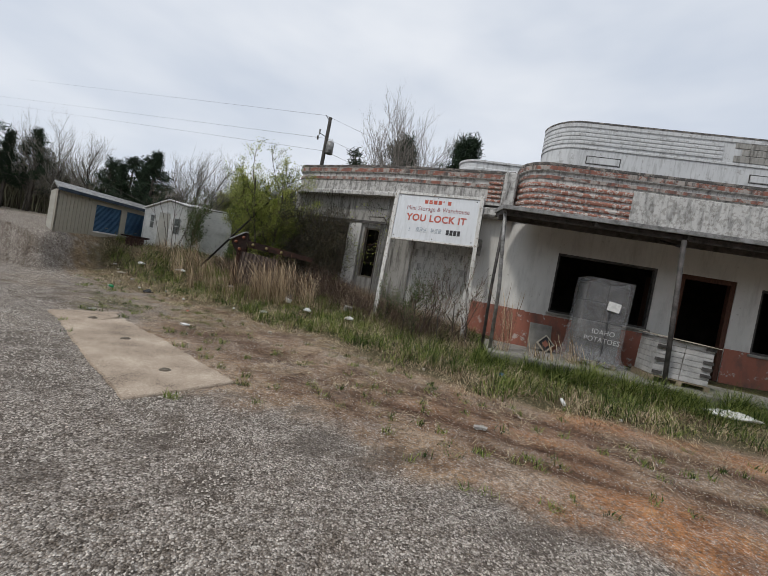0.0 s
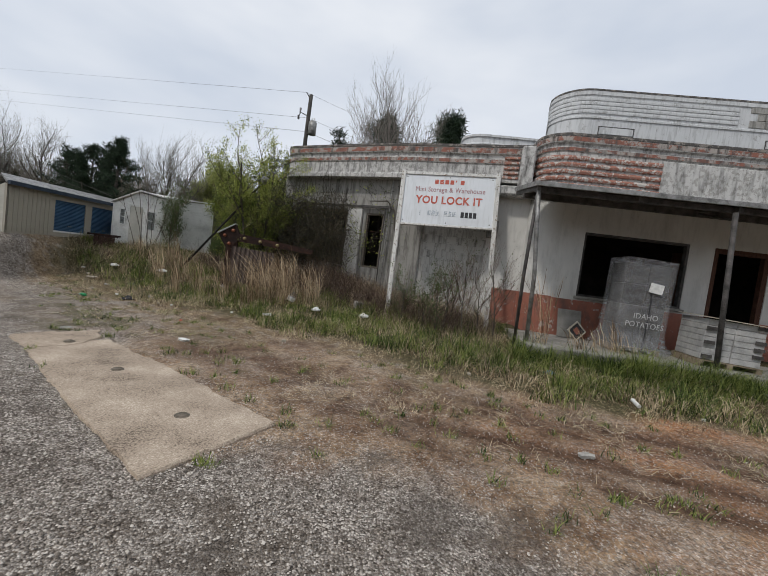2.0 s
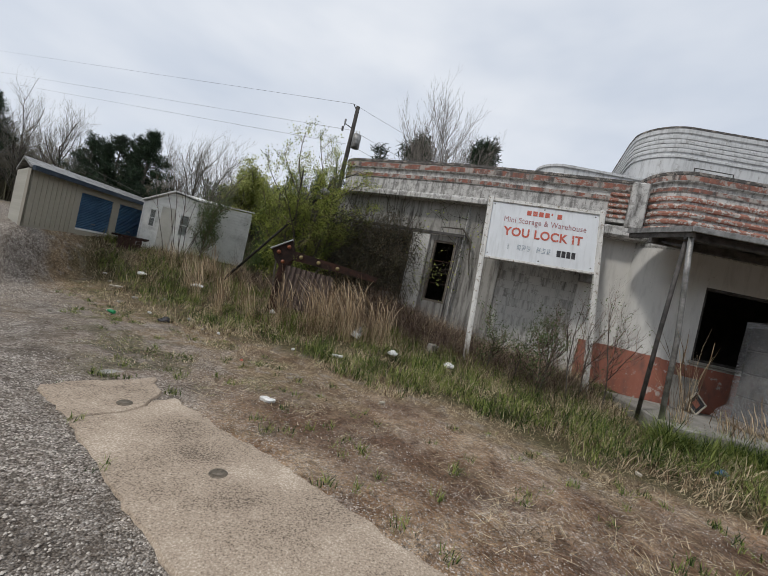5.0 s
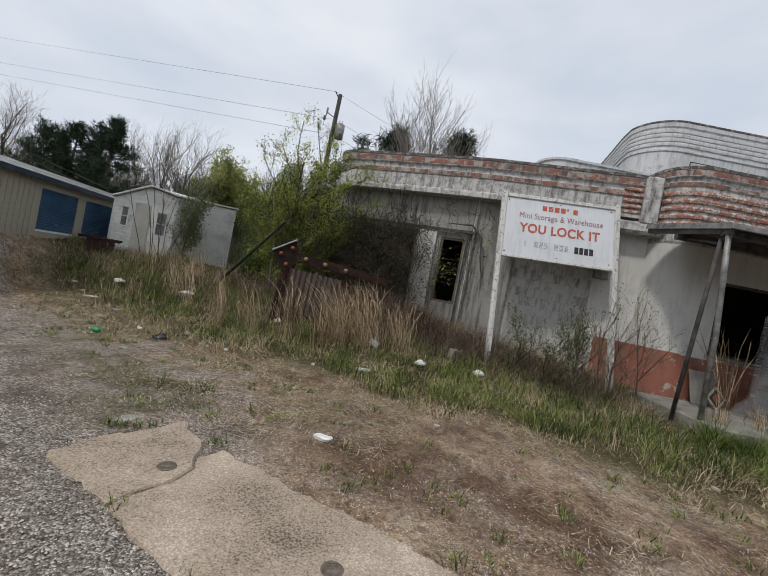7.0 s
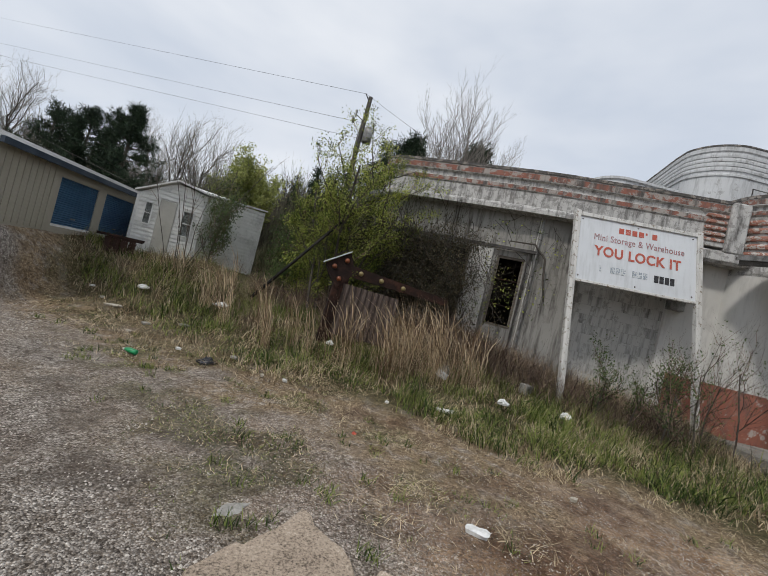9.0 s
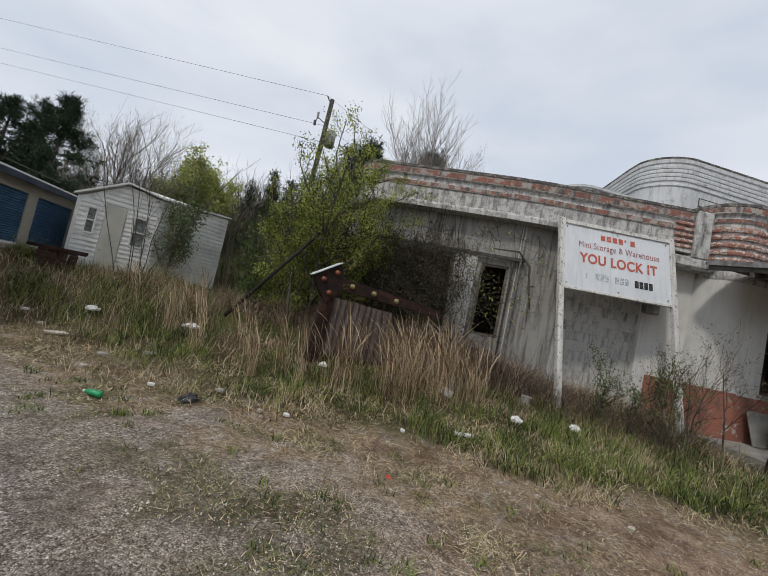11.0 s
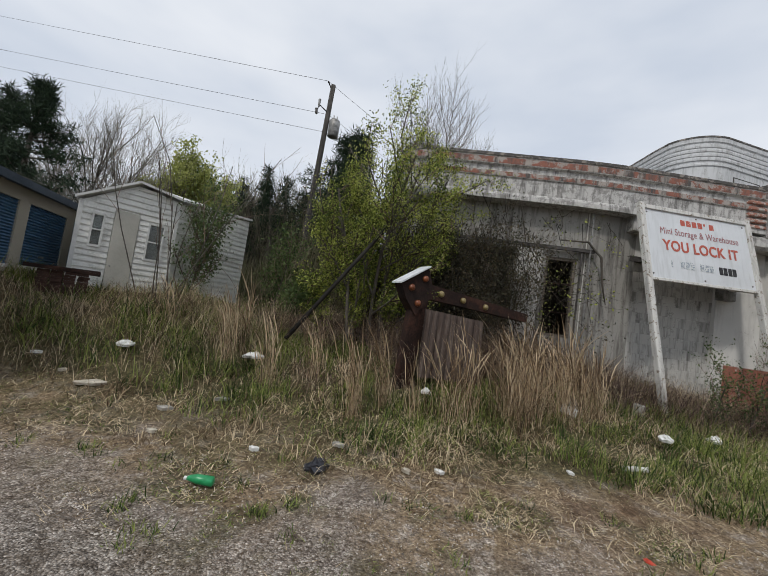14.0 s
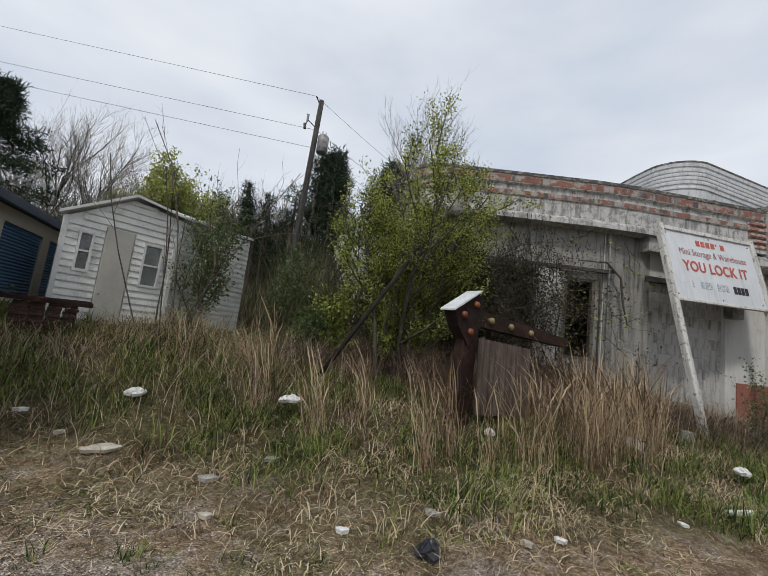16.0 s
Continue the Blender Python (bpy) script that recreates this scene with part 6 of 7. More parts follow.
def clump(x, y, n, h, spread, seed, fan=0.35):
    """Tall feathery broomsedge: stems with a wider plume towards the tip."""
    r = np.random.default_rng(seed)
    bx, by = x + r.normal(size=n) * spread, y + r.normal(size=n) * spread * 0.7
    base = np.stack([bx, by, height(bx, by)], -1)
    hh = h * r.uniform(0.3, 1.15, n) * (0.8 + 0.4 * lumps(bx, by, seed, 0.13))
    P, W, S = blades(base, hh, hh * r.uniform(0.03, fan * 1.7, n), r.uniform(0.002, 0.0035, n), k=7, droop=2.2, seed=seed + 1, curl=0.25)
    W = W * 0 + np.array([0.0024, 0.0023, 0.002, 0.0018, 0.0015, 0.0012, 0.0006])
    P[:, 2:, :2] += r.normal(size=(n, 1, 2)) * 0.02 + np.cumsum(r.normal(size=(n, 5, 2)) * 0.012, 1)
    P[:, :, 0] -= (hh[:, None] * 0.16) * np.linspace(0, 1, 7)[None] ** 2.5
    plume = r.random(n) < 0.5
    W[plume] = np.array([0.002, 0.002, 0.0018, 0.0022, 0.005, 0.0058, 0.001])
    return P, W, S


def build_broom():
    spots = [(-5.72, 10.75, 90, 0.95, 0.10), (-6.15, 11.35, 70, 0.9, 0.12), (-5.15, 10.9, 90, 0.9, 0.13), (-3.75, 9.75, 130, 0.95, 0.16), (-3.05, 9.62, 190, 1.05, 0.19), (-2.35, 9.55, 210, 1.1, 0.19),
             (-1.8, 9.6, 120, 0.95, 0.16), (-6.9, 12.0, 60, 0.75, 0.14), (-4.95, 9.98, 110, 1.0, 0.10), (-4.55, 10.15, 80, 0.9, 0.12), (-2.75, 9.9, 150, 1.1, 0.2), (-5.95, 12.0, 70, 0.9, 0.15), (-4.3, 9.85, 60, 0.85, 0.14)]
    for i, (x, y, n, h, s) in enumerate(spots):
        g = thing("broom_grass", "tall clump of tan feathery dry grass", "dry grass", group="broom grass clumps")
        ribbons("stemwork", *clump(x, y, int(n * (0.75 if x < -4 else 1.25)), h * (0.94 if x < -4 else 1.0), s * (0.5 if x < -4 else 0.9), 200 + 3 * i, 0.2 if x < -4 else 0.32), M["broom"], "", "", parent=g)
    for i, (x, y, n, h, s) in enumerate([(2.62, 7.56, 70, 1.6, 0.10), (4.05, 7.45, 70, 0.8, 0.10), (3.3, 7.4, 110, 0.6, 0.16), (-6.08, 12.2, 170, 0.5, 0.10)]):
        g = thing("broom_grass", "tan feathery dry grass by the walkway" if i < 3 else "short rusty orange tuft of dry grass", "dry grass", group="broom grass clumps")
        ribbons("stemwork", *clump(x, y, n, h, s, 300 + 3 * i, 0.5 if i == 3 else 0.2), M["broom"], "", "", parent=g)


build_broom()


def build_briars():
    r = np.random.default_rng(21)
    # brown tangle along the foot of the wing
    x = r.uniform(-9.5, 2.2, 72000)
    wall = np.interp(x, [-12, -9.5, -6, -4.2, -3.4, -0.3, 2.85], [13.2, 12.7, 12.8, 12.9, 12.7, 10.95, 9.55])
    y = wall - np.abs(r.normal(size=len(x))) * np.interp(x, [-9, -5.5, -4, -2, 2.5], [0.75, 0.85, 0.95, 0.8, 0.6])
    ok = free_ground(x, y) & (y > grass_edge(x) + 0.5) & (r.random(len(x)) < smooth01(lumps(x, y, 51, 0.55) * 2.2 - 0.35) * (1 - 0.72 * smooth01((-4.6 - x) / 1.5)))
    x, y = x[ok], y[ok]
    base = np.stack([x, y, height(x, y)], -1)
    n = len(base)
    h = r.uniform(0.1, 0.9, n) * (0.3 + 1.1 * lumps(x, y, 52, 0.4)) * np.interp(x, [-9, -7.6, -6.8, -5.5, -3, 2], [0.4, 0.55, 0.95, 1.0, 1.1, 1.0])
    P, W, S = blades(base, h, h * r.uniform(0.3, 1.9, n), r.uniform(0.0015, 0.0035, n), k=5, droop=1.4, seed=22, curl=0.5)
    P[:, 1:, :] += r.normal(size=(n, 4, 3)) * 0.035
    west = r.random(n) < 0.85 * smooth01((-4.8 - x) / 1.6)
    P, W, S = P[~west], W[~west], S[~west]
    ribbons("briar_thicket", P, W, S, M["briar"], "purplish brown briar thicket along the wall", "briars")
    p = base[west | (r.random(n) < 0.4)]
    h = r.uniform(0.15, 0.7, len(p)) * np.interp(p[:, 0], [-9, -7.6, -6.8, -5.5, -3, 2], [0.35, 0.5, 0.95, 1.0, 1.0, 1.0])
    P, W, S = blades(p, h, h * r.uniform(0.2, 1.3, len(p)), r.uniform(0.0015, 0.003, len(p)), k=5, seed=23, curl=0.3)
    ribbons("weed_stalks", P, W, S, M["dry"], "dead tan weed stalks in the thicket", "weeds")


build_briars()


def grow(start, way, length, radius, levels, kids, seed, spread=0.8, lift=0.12, shrink=0.62, wobble=0.12, first=0.3):
    """A branching skeleton: a list of (level, points, radii)."""
    r = np.random.default_rng(seed)
    out, todo = [], [(np.array(start, float), np.array(way, float) / np.linalg.norm(way), length, radius, 0)]
    while todo:
        p, d, l, rad, lev = todo.pop()
        k = 5
        pts, q, dd = [p], p, d
        for _ in range(k - 1):
            dd = dd + r.normal(size=3) * wobble + np.array([0, 0, lift])
            dd /= np.linalg.norm(dd)
            q = q + dd * l / (k - 1)
            pts.append(q)
        rr = rad * np.linspace(1, 0.55 if lev < levels else 0.3, k)
        out.append((lev, np.array(pts), rr))
        if lev < levels:
            for j in range(kids[lev]):
                t = first + (1 - first) * (j + r.random()) / kids[lev]
                i = min(int(t * (k - 1)), k - 2)
                f = t * (k - 1) - i
                o = pts[i] * (1 - f) + pts[i + 1] * f
                side = r.normal(size=3)
                side -= dd * side.dot(dd)
                side /= np.linalg.norm(side)
                todo.append((o, dd * (1 - spread * 0.5) + side * spread, l * shrink * r.uniform(0.7, 1.15), rr[i] * 0.62, lev + 1))
    return out


def wood_of(bones, limbs=1):
    sh = Shape()
    for lev, pts, rr in bones:
        if lev <= limbs:
            sh.tube(pts, rr, 7 if lev == 0 else 5, caps=False)
    return sh


def twigs_of(bones, limbs, seed, thick=1.0):
    r = np.random.default_rng(seed)
    pick = [(p, rr) for lev, p, rr in bones if lev > limbs]
    P, W = np.array([p for p, _ in pick]), np.array([w for _, w in pick]) * thick
    a = r.random(len(P)) * 2 * np.pi
    d = P[:, -1] - P[:, 0]
    S = np.cross(d, np.stack([0.75 + 0.3 * np.cos(a), 0.5 * np.sin(a), 0.15 * np.cos(a)], -1) @ np.array([[0.3, 1, 0], [1, 0.2, 0], [0, 0, 1]]))
    S /= np.linalg.norm(S, axis=1)[:, None] + 1e-9
    return P, W, S


def leaves_on(bones, limbs, n, size, jitter, seed, name, material, parent, label=""):
    """Small two-piece leaves strewn along the finer twigs."""
    r = np.random.default_rng(seed)
    pick = np.array([p for lev, p, _ in bones if lev > limbs])
    i, j = r.integers(0, len(pick), n), r.integers(0, pick.shape[1], n)
    c = pick[i, j] + r.normal(size=(n, 3)) * jitter
    a, b = r.normal(size=(n, 3)), r.normal(size=(n, 3))
    a /= np.linalg.norm(a, axis=1)[:, None]
    b = np.cross(a, b)
    b /= np.linalg.norm(b, axis=1)[:, None]
    s = size * r.uniform(0.6, 1.4, n)
    P = np.stack([c, c + a * s[:, None] * 0.5, c + a * s[:, None]], 1)
    W = np.stack([s * 0.06, s * 0.28, s * 0.02], 1)
    return ribbons(name, P, W, b, material, label, "", parent=parent)


def tree(name, label, x, y, h, seed, kids, levels, trunk, material="twig", leaf=None, spread=0.75, lift=0.12, shrink=0.62, thick=1.0, limbs=1, way=(0, 0, 1), category="tree", group="", base=None, first=0.3, stemfrac=0.55):
    t = thing(name, label, category, group=group)
    z = on(x, y, -0.05) if base is None else base
    bones = grow((x, y, z), way, h * stemfrac, trunk, levels, kids, seed, spread, lift, shrink, first=first)
    part("trunk", wood_of(bones, limbs), M["bark"], t, smooth=True)
    ribbons("branchwork", *twigs_of(bones, limbs, seed + 1, thick), M[material], "", "", parent=t)
    if leaf:
        leaves_on(bones, limbs, leaf[0], leaf[1], leaf[2], seed + 2, "crown", M[leaf[3]], t)
    return t


def pine(x, y, h, r0, seed, label, dense=1.0, low=0.25):
    t = thing("pine_tree", label, "pine tree", group="pines")
    r = np.random.default_rng(seed)
    z0 = on(x, y, -0.05)
    top = np.array([x + r.normal() * 0.15, y, z0 + h])
    part("trunk", Shape().tube([(x, y, z0), (x + 0.05, y, z0 + h * 0.5), tuple(top)], [h * 0.022, h * 0.016, h * 0.004], 7), M["bark"], t, smooth=True)
    P, W, S = [], [], []
    limbs = Shape()
    nb = int(46 * dense)
    for i in range(nb):
        f = low + (1 - low) * (i + r.random()) / nb
        a = r.random() * 2 * np.pi
        ln = r0 * (1.05 - f) ** 0.6 * r.uniform(0.55, 1.2) * (0.75 + 0.5 * math.sin(3.1 * f + seed))
        o = np.array([x, y, z0]) * (1 - f) + top * f
        e = o + np.array([math.cos(a) * ln, math.sin(a) * ln, ln * r.uniform(0.0, 0.45)])
        limbs.tube([tuple(o), tuple((o + e) / 2 + [0, 0, -0.03]), tuple(e)], [h * 0.005, h * 0.0035, h * 0.0015], 4, caps=False)
        m = int(48 * dense)
        s = r.uniform(0.35, 1.05, m)
        c = o + (e - o) * s[:, None] + r.normal(size=(m, 3)) * h * 0.022
        for _ in range(5):
            d = r.normal(size=(m, 3)) + [0, 0, 0.35]
            d /= np.linalg.norm(d, axis=1)[:, None]
            q = np.cross(d, r.normal(size=(m, 3)))
            q /= np.linalg.norm(q, axis=1)[:, None]
            l = h * 0.034 * r.uniform(0.6, 1.3, m)
            P.append(np.stack([c, c + d * l[:, None] * 0.5, c + d * l[:, None]], 1))
            W.append(np.stack([l * 0.03, l * 0.06, l * 0.015], 1))
            S.append(q)
    tagged(part("limbwork", limbs, M["bark"], t), kind="stuff")
    ribbons("foliage", np.concatenate(P), np.concatenate(W), np.concatenate(S), M["needle"], "dark green needles", "", parent=t)
    return t


PINES = ((-11.9, 15.9, 2.7, 1.1), (-11.3, 16.3, 3.0, 1.2), (-15.6, 16.6, 3.5, 1.5), (-16.4, 16.2, 3.2, 1.5))


def build_trees():
    # bright privet at the corner of the wing
    b = thing("privet_tree", "tall leafy privet with fresh green leaves at the building corner", "shrub")
    stems = []
    for i, (dx, dy, h, lx) in enumerate(((0, 0, 2.6, -0.10), (-0.25, 0.1, 2.2, -0.25), (0.25, 0.1, 2.4, 0.12), (-0.45, -0.1, 1.8, -0.3), (0.5, 0.2, 1.9, 0.2), (0.1, -0.2, 2.1, 0.0), (-0.1, 0.3, 2.7, 0.05))):
        stems += grow((-4.0 + dx * 0.9, 12.05 + dy, 0.75), (lx * 0.8 + 0.04, 0, 1), h * 1.16, 0.03, 3, (10, 5, 4), 400 + i, 0.72, 0.14, 0.38, first=0.05)
    part("stemwork", wood_of(stems, 1), M["bark"], b, smooth=True)
    ribbons("branchwork", *twigs_of(stems, 1, 410), M["briar"], "", "", parent=b)
    leaves_on(stems, 1, 62000, 0.031, 0.055, 411, "foliage", M["leaf"], b, "fresh yellow-green leaves")
    # sprigs at the top of the wing, dark vines over its left end
    v = thing("vines", "dark tangled vines hanging over the stucco wall", "vines")
    vb = []
    r = np.random.default_rng(31)
    for i in range(170):
        s = r.uniform(-0.7, 1.7) if i % 4 else r.uniform(1.4, 2.7)
        hang = i % 5 < 3
        o = WING_L @ Vector((s, -0.08 - 0.28 * r.random(), r.uniform(2.3, 3.9) if hang else r.uniform(0.5, 1.6)))
        vb += grow(tuple(o), (r.normal() * 0.3, -0.08, -1 if hang else 1), r.uniform(0.9, 2.0), 0.006, 2, (7, 5), 420 + i, 0.75, -0.05 if hang else 0.06, 0.42, 0.2)
    for i in range(30):
        s, z = r.uniform(2.2, 4.1), r.uniform(2.0, 3.7)
        o = WING_L @ Vector((s, 0.08, z))
        vb += grow(tuple(o), (r.normal() * 0.8, -0.05, -0.7), r.uniform(0.5, 1.2), 0.005, 2, (4, 4), 460 + i, 0.8, -0.06, 0.5, 0.25)
    vb = [q for q in vb if q[1][:, 2].max() < (4.3 if q[1][0][0] < -3.2 else 3.85)]
    part("canework", wood_of(vb, 0), M["vine"], v)
    ribbons("branchwork", *twigs_of(vb, 0, 480, 1.0), M["vine"], "", "", parent=v)
    leaves_on([q for q in vb if q[1][0][0] < -1.2], 0, 34000, 0.036, 0.07, 481, "foliage", M["ivy"], v, "dark green leaves")
    leaves_on([q for q in vb if q[1][0][0] >= -1.2], 0, 500, 0.045, 0.04, 482, "foliage", M["leaf"], v)
    th = part("old_stem", Shape().tube([WING_L @ Vector(p) for p in ((3.2, 0.1, 3.1), (3.7, 0.12, 3.12), (3.95, 0.1, 2.85), (4.0, 0.1, 2.4), (4.1, 0.1, 2.0))], [0.012, 0.02, 0.024, 0.018, 0.008], 6), M["bark"], v, "thick old vine stem", smooth=True)
    # bare shrubs before the sign
    for i, (x, y, h) in enumerate(((1.05, 8.75, 1.5), (1.45, 8.55, 1.75), (1.8, 8.75, 1.6), (0.65, 9.0, 1.2), (2.05, 8.45, 2.0), (0.2, 9.2, 1.1), (0.85, 8.5, 1.3), (1.25, 8.95, 1.5))):
        tree("bare_shrub", "leafless grey-brown shrub in front of the sign", x, y, h, 500 + i, (8, 6, 4), 3, 0.014, "briar", (1100 if i in (3, 5, 6) else 170, 0.03, 0.03, "cedar"), 0.6, 0.16, 0.6, 1.0, 0, category="shrub", group="bare shrubs", stemfrac=0.7, first=0.08)
    # saplings and a cedar at the shed's corner
    for i, (x, y, h, wx) in enumerate(((-7.02, 12.55, 2.9, -0.06), (-6.98, 12.6, 2.8, 0.26), (-7.15, 12.5, 1.7, -0.05), (-7.05, 12.7, 1.6, 0.22), (-7.3, 12.5, 2.2, -0.42), (-6.9, 12.55, 2.3, 0.55), (-7.1, 12.45, 2.1, 0.02), (-6.95, 12.5, 1.5, -0.15))):
        tree("sapling", "tall thin leafless sapling beside the shed", x, y, h, 520 + i, (3, 1), 2, 0.009, "briar", None, 0.3, 0.02, 0.3, 0.9, 0, way=(wx, 0, 1), category="sapling", group="saplings", first=0.45, stemfrac=1.0)
    tree("cedar_bush", "feathery green cedar bush at the shed corner", -6.72, 13.2, 1.5, 540, (22, 9), 2, 0.016, "briar", (4200, 0.04, 0.06, "cedar"), 0.75, 0.22, 0.5, 1.0, 0, category="shrub", first=0.1, stemfrac=0.95)
    for i, (x, y, h) in enumerate(((-5.3, 13.9, 1.7), (-4.8, 12.7, 1.2), (-5.2, 12.7, 0.9))):
        tree("green_bush", "yellow-green leafy bush behind the weeds", x, y, h, 545 + i, (10, 6), 2, 0.015, "briar", (2600, 0.045, 0.07, "leaf" if i == 1 else "cedar"), 0.75, 0.15, 0.55, 1.0, 0, category="shrub", group="green bushes", first=0.05, stemfrac=0.7)
    # behind the building
    bt = thing("bare_tree", "tall leafless tree with fine pale branches behind the building", "tree", group="bare trees")
    stems = []
    for i, (wx, wy, h) in enumerate(((0.0, 0.0, 5.6), (-0.22, 0.05, 5.2), (0.24, -0.05, 5.2), (-0.40, 0.0, 4.3), (0.42, 0.05, 4.3), (0.10, 0.15, 5.4), (-0.10, -0.12, 5.3))):
        stems += grow((0.1 + wx * 0.5, 16.9 + wy, 2.4), (wx, wy, 1), h * 0.9, 0.03, 3, (18, 9, 6), 660 + i, 0.5, 0.12, 0.4, 0.07, first=0.25)
    part("trunk", wood_of(stems, 0), M["twig"], bt, smooth=True)
    part("bole", Shape().tube([(0.1, 16.9, 0.6), (0.1, 16.9, 2.5)], [0.16, 0.13], 8), M["bark"], bt, smooth=True)
    ribbons("branchwork", *twigs_of(stems, 0, 668, 0.75), M["twig"], "", "", parent=bt)
    tree("sprig_tree", "slender budding tree beside the utility pole", -3.75, 12.95, 3.1, 563, (8, 5, 3), 3, 0.04, "twig", (900, 0.05, 0.05, "bud"), 0.45, 0.18, 0.5, 1.0, 0, stemfrac=0.75)
    pine(0.2, 27.0, 9.8, 2.4, 570, "dark pine showing above the roof", 1.15, 0.55)
    pine(4.6, 27.8, 10.9, 2.6, 571, "dark pine showing above the roof", 1.15, 0.55)
    # left distance
    for i, (x, y, h, w) in enumerate(PINES):
        pine(x, y, h, w, 640 + i, "tall dark pine beyond the storage row", 1.0, 0.25)
    pine(-10.0, 15.7, 3.25, 1.5, 573, "dark pine behind the storage row", 1.3, 0.12)
    pine(-11.0, 15.5, 2.5, 1.4, 574, "dark pine behind the storage row", 1.1, 0.1)
    pine(-10.5, 16.2, 3.05, 1.5, 575, "dark pine behind the storage row", 1.1, 0.1)
    pine(-17.5, 15.5, 4.4, 2.3, 576, "dark pine at the field edge", 1.0, 0.15)
    for i, (x, y, h) in enumerate(((-9.7, 18.4, 4.7), (-8.9, 18.6, 4.7), (-10.4, 18.8, 4.3), (-8.3, 19.0, 4.2), (-13.4, 17.0, 3.9), (-14.6, 17.0, 4.1), (-15.8, 16.6, 4.0), (-19.5, 17.0, 4.0))):
        tree("bare_tree", "leafless grey tree in the distance", x, y, h, 580 + i, (14, 9, 6, 4), 4, 0.034, "fartwig", None, 0.55, 0.16, 0.55, 0.85, 1, group="distant bare trees", stemfrac=0.6, first=0.12)
    for i, (x, y, h) in enumerate(((-7.75, 19.2, 4.7), (-7.0, 19.6, 4.0))):
        tree("budding_tree", "rounded tree in pale yellow-green bud", x, y, h, 590 + i, (10, 7, 5, 3), 4, 0.06, "fartwig", (15000, 0.075, 0.06, "bud"), 0.6, 0.14, 0.56, 1.0, 1, group="budding trees", stemfrac=0.55)
    for i, (x, y, h) in enumerate(((-2.4, 19.9, 6.5), (-3.0, 20.3, 5.7), (-3.5, 20.8, 5.2), (-4.2, 21.2, 4.7), (-4.7, 20.9, 4.3), (-5.2, 21.3, 5.0), (-5.9, 21.6, 4.3), (-2.0, 20.4, 6.0))):
        pine(x, y, h, 1.0, 600 + i, "dark slender pine at the edge of the woods", 0.5, 0.35)


build_trees()


def build_woods():
    """The winter woods behind: many thin trunks and twigs, too far to tell apart."""
    r = np.random.default_rng(61)
    P, W, S = [], [], []
    line = np.array([(-34, 14), (-24, 17.5), (-17, 19), (-12, 20.5), (-8, 21.5), (-4, 22), (-1.5, 21.5)])
    seg = np.r_[0, np.cumsum(np.linalg.norm(np.diff(line, axis=0), axis=1))]
    for i in range(460):
        t = seg[-1] * (r.random() if i < 330 else r.uniform(0.76, 1.0))
        x, y = np.interp(t, seg, line[:, 0]) + r.normal() * 0.8, np.interp(t, seg, line[:, 1]) + abs(r.normal()) * 2.2
        h = r.uniform(2.6, 4.3) * np.interp(x, [-30, -18, -10, -6, -2], [1.0, 0.95, 0.95, 1.25, 1.45])
        bones = grow((x, y, on(x, y)), (r.normal() * 0.06, 0, 1), h * 0.6, 0.035, 3, (8, 5, 3), 700 + i, 0.6, 0.14, 0.55, first=0.25)
        p, w, s = twigs_of(bones, -1, 900 + i, 1.5)
        P.append(p), W.append(w), S.append(s)
    ribbons("winter_woods", np.concatenate(P), np.concatenate(W), np.concatenate(S), M["woods"], "brown-grey leafless woods in the distance", "woods")
    n = 40000
    t = r.random(n) * seg[-1]
    x, y = np.interp(t, seg, line[:, 0]) + r.normal(size=n) * 1.0, np.interp(t, seg, line[:, 1]) - 0.8 + abs(r.normal(size=n)) * 2.0
    base = np.stack([x, y, height(x, y)], -1)
    h = r.uniform(0.5, 2.3, n) * np.interp(x, [-10, -6, -2], [1.0, 1.35, 1.6])
    Pb, Wb, Sb = blades(base, h, h * r.uniform(0.1, 0.6, n), r.uniform(0.008, 0.03, n), k=4, seed=62)
    ribbons("undergrowth", Pb, Wb, Sb, M["woods"], "dense dull undergrowth below the woods", "undergrowth")
    n = 9000
    x, y = r.uniform(-8.5, -2.2, n), r.uniform(15.2, 20.0, n)
    base = np.stack([x, y, height(x, y)], -1)
    h = r.uniform(0.3, 2.6, n) * (0.4 + lumps(x, y, 63, 1.2)) * (0.6 + 0.4 * smooth01((x + 6) / 2))
    Pb, Wb, Sb = blades(base, h, h * r.uniform(0.1, 0.7, n), r.uniform(0.004, 0.014, n), k=4, seed=64)
    ribbons("brush", Pb, Wb, Sb, M["brush"], "dull green brush behind the shed", "brush")


build_woods()


def build_sky_blocker():
    """Closes the place behind the walk: an unseen bank added to block low sky."""
    xs = np.linspace(-46, 46, 93)
    sh = Shape()
    rows = []
    for k, (back, up) in enumerate(((0, 0.0), (0.6, 2.2), (1.6, 4.2), (3.0, 5.6), (5.0, 6.2))):
        rows.append([(float(x), float(-15 - back + 0.012 * x * x - 1.4 * lumps(x, k * 3.1, 95, 2.3)), float(up * (0.8 + 0.5 * lumps(x, k, 96, 3.0)))) for x in xs])
    n = len(xs)
    sh.add([p for row in rows for p in row], [(k * n + i + 1, k * n + i, (k + 1) * n + i, (k + 1) * n + i + 1) for k in range(4) for i in range(n - 1)])
    single("backdrop", sh, M["woods"], "unseen brown bank added to block low sky light", "woods", kind="structure")


build_sky_blocker()


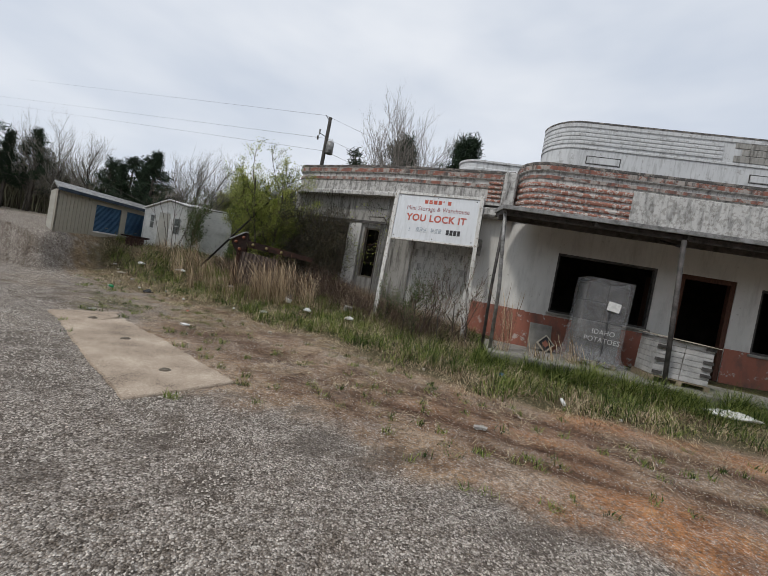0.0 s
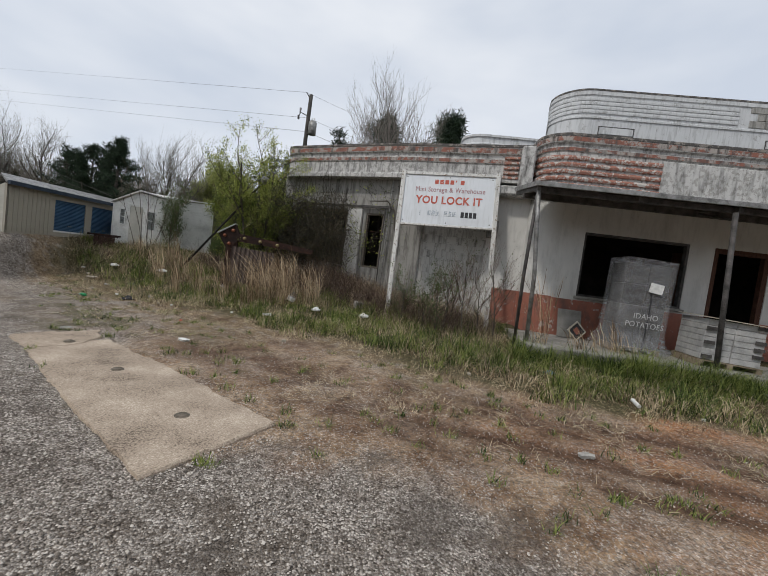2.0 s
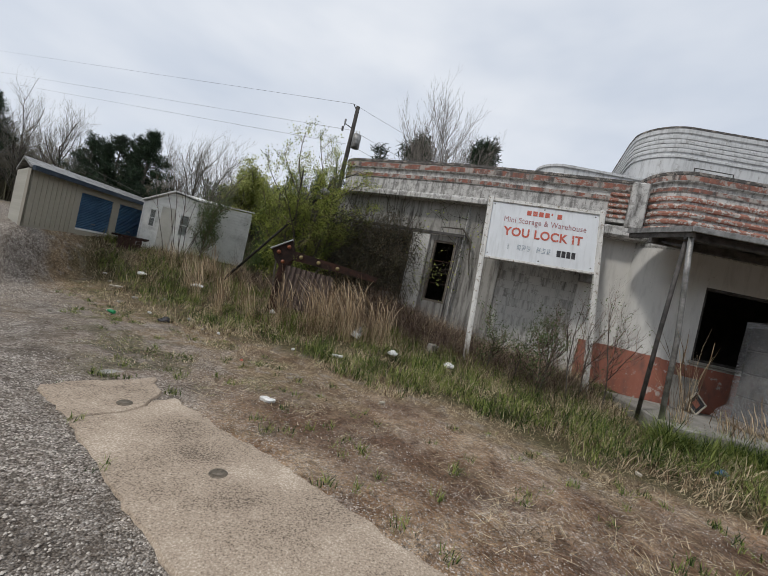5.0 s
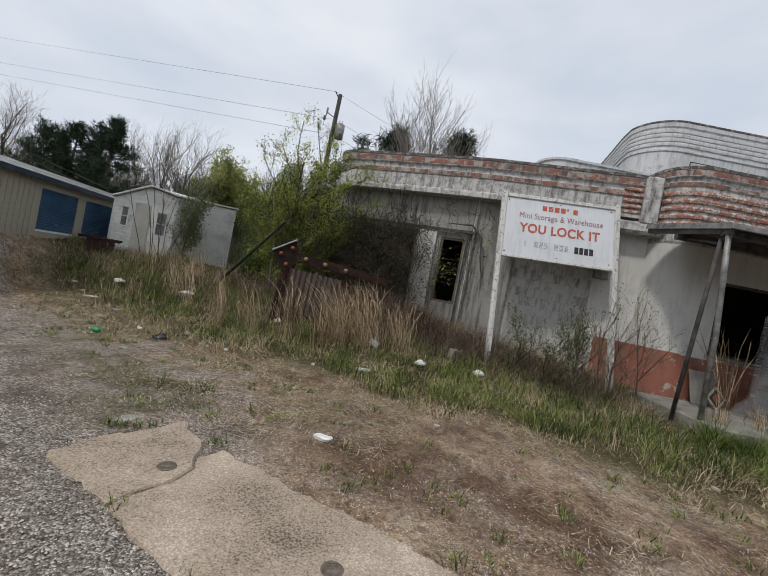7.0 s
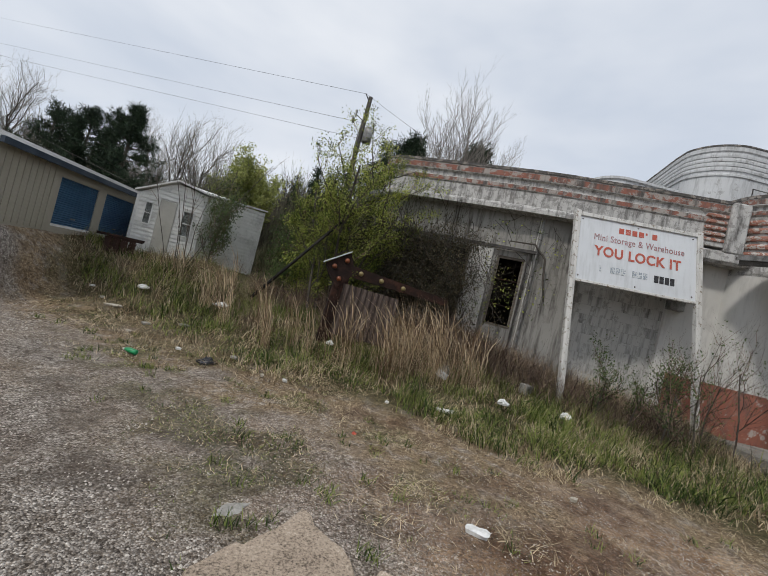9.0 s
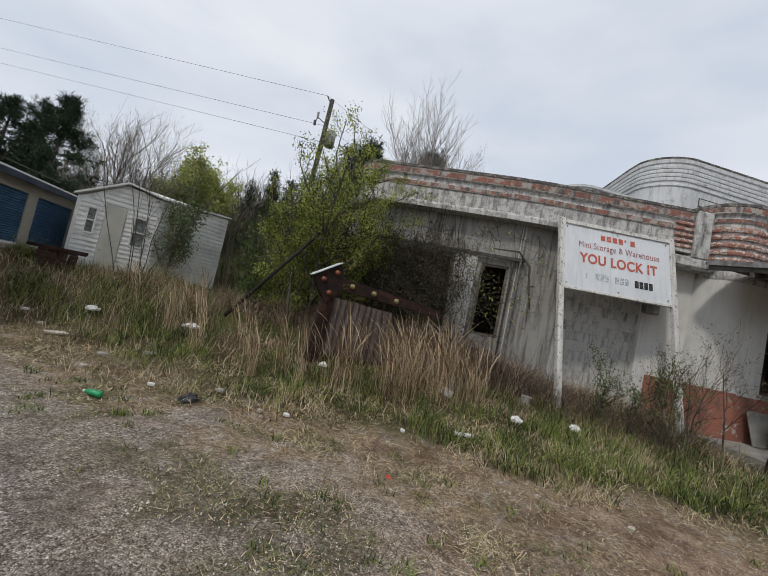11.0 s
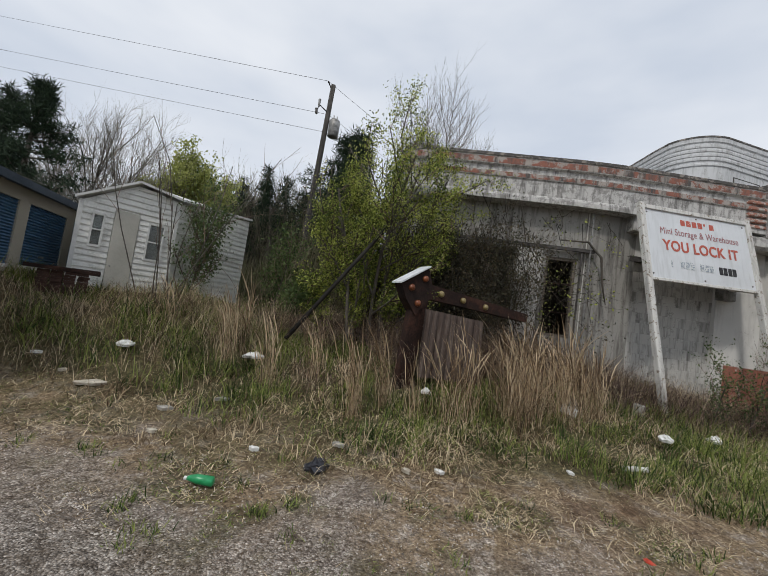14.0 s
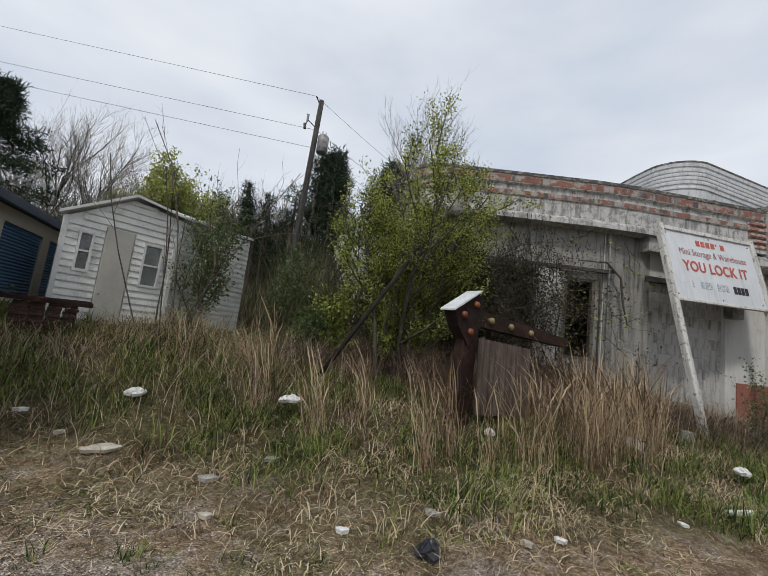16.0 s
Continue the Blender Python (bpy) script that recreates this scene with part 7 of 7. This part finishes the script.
def build_leaning_pole():
    lp = thing("leaning_pole", "dark pole leaning on the corner with a grey lamp head", "pole")
    part("shaft", Shape().tube([(-5.45, 11.45, 0.75), (-4.6, 11.55, 1.95), (-3.75, 11.65, 3.15)], [0.03, 0.028, 0.026], 8), M["dark"], lp, smooth=True)
    part("lamp_head", Shape().tube([(-3.78, 11.62, 3.15), (-3.72, 11.55, 3.22), (-3.6, 11.45, 3.27), (-3.5, 11.38, 3.3)], [0.04, 0.09, 0.11, 0.02], 12), M["steel"], lp, "grey lamp head", smooth=True)


build_leaning_pole()


# ---- loose gravel ----
def build_gravel():
    r = np.random.default_rng(71)
    n = 420000
    x, y = r.uniform(-9.5, 4.2, n), r.uniform(-0.5, 11.5, n)
    edge = gravel_edge(x) + (lumps(x, y, 5, 0.7) - 0.5) * 0.8
    keep = free_ground(x, y) & (r.random(n) < np.where(y < edge, 0.45 * smooth01(lumps(x, y, 72, 0.6) * 2.2 - 0.3) + 0.08, 0.3 * smooth01((grass_edge(x) - y) / 0.5)))
    x, y = x[keep], y[keep]
    n = len(x)
    s = r.uniform(0.004, 0.0095, n) * np.where(r.random(n) < 0.05, 1.35, 1.0)
    c = np.stack([x, y, height(x, y) + s * 0.35], -1)
    unit = np.array([(1, 0, 0), (0, 1, 0), (-1, 0, 0), (0, -1, 0), (0.2, 0.1, 0.75)])
    a = r.random(n) * 2 * np.pi
    q = unit[None] * r.uniform(0.65, 1.3, (n, 5, 3)) * (s * np.where(y < edge[keep], 1.0, 0.7))[:, None, None]
    ca, sa = np.cos(a)[:, None], np.sin(a)[:, None]
    V = np.stack([q[..., 0] * ca - q[..., 1] * sa, q[..., 0] * sa + q[..., 1] * ca, q[..., 2]], -1) + c[:, None]
    V[:, :4, 2] -= s[:, None] * 0.3
    tri = np.array([(0, 1, 4), (1, 2, 4), (2, 3, 4), (3, 0, 4)])
    F = (np.arange(n)[:, None, None] * 5 + tri[None]).reshape(-1, 3)
    me = bpy.data.meshes.new("loose_gravel")
    me.vertices.add(n * 5)
    me.vertices.foreach_set("co", V.astype(np.float32).ravel())
    me.loops.add(F.size)
    me.loops.foreach_set("vertex_index", F.astype(np.int32).ravel())
    me.polygons.add(len(F))
    me.polygons.foreach_set("loop_start", np.arange(0, F.size, 3, dtype=np.int32))
    me.materials.append(M["pebble"])
    me.update(calc_edges=True)
    tagged(new("loose_gravel", me), "loose pale grey gravel over the lot", "gravel", kind="stuff")


build_gravel()
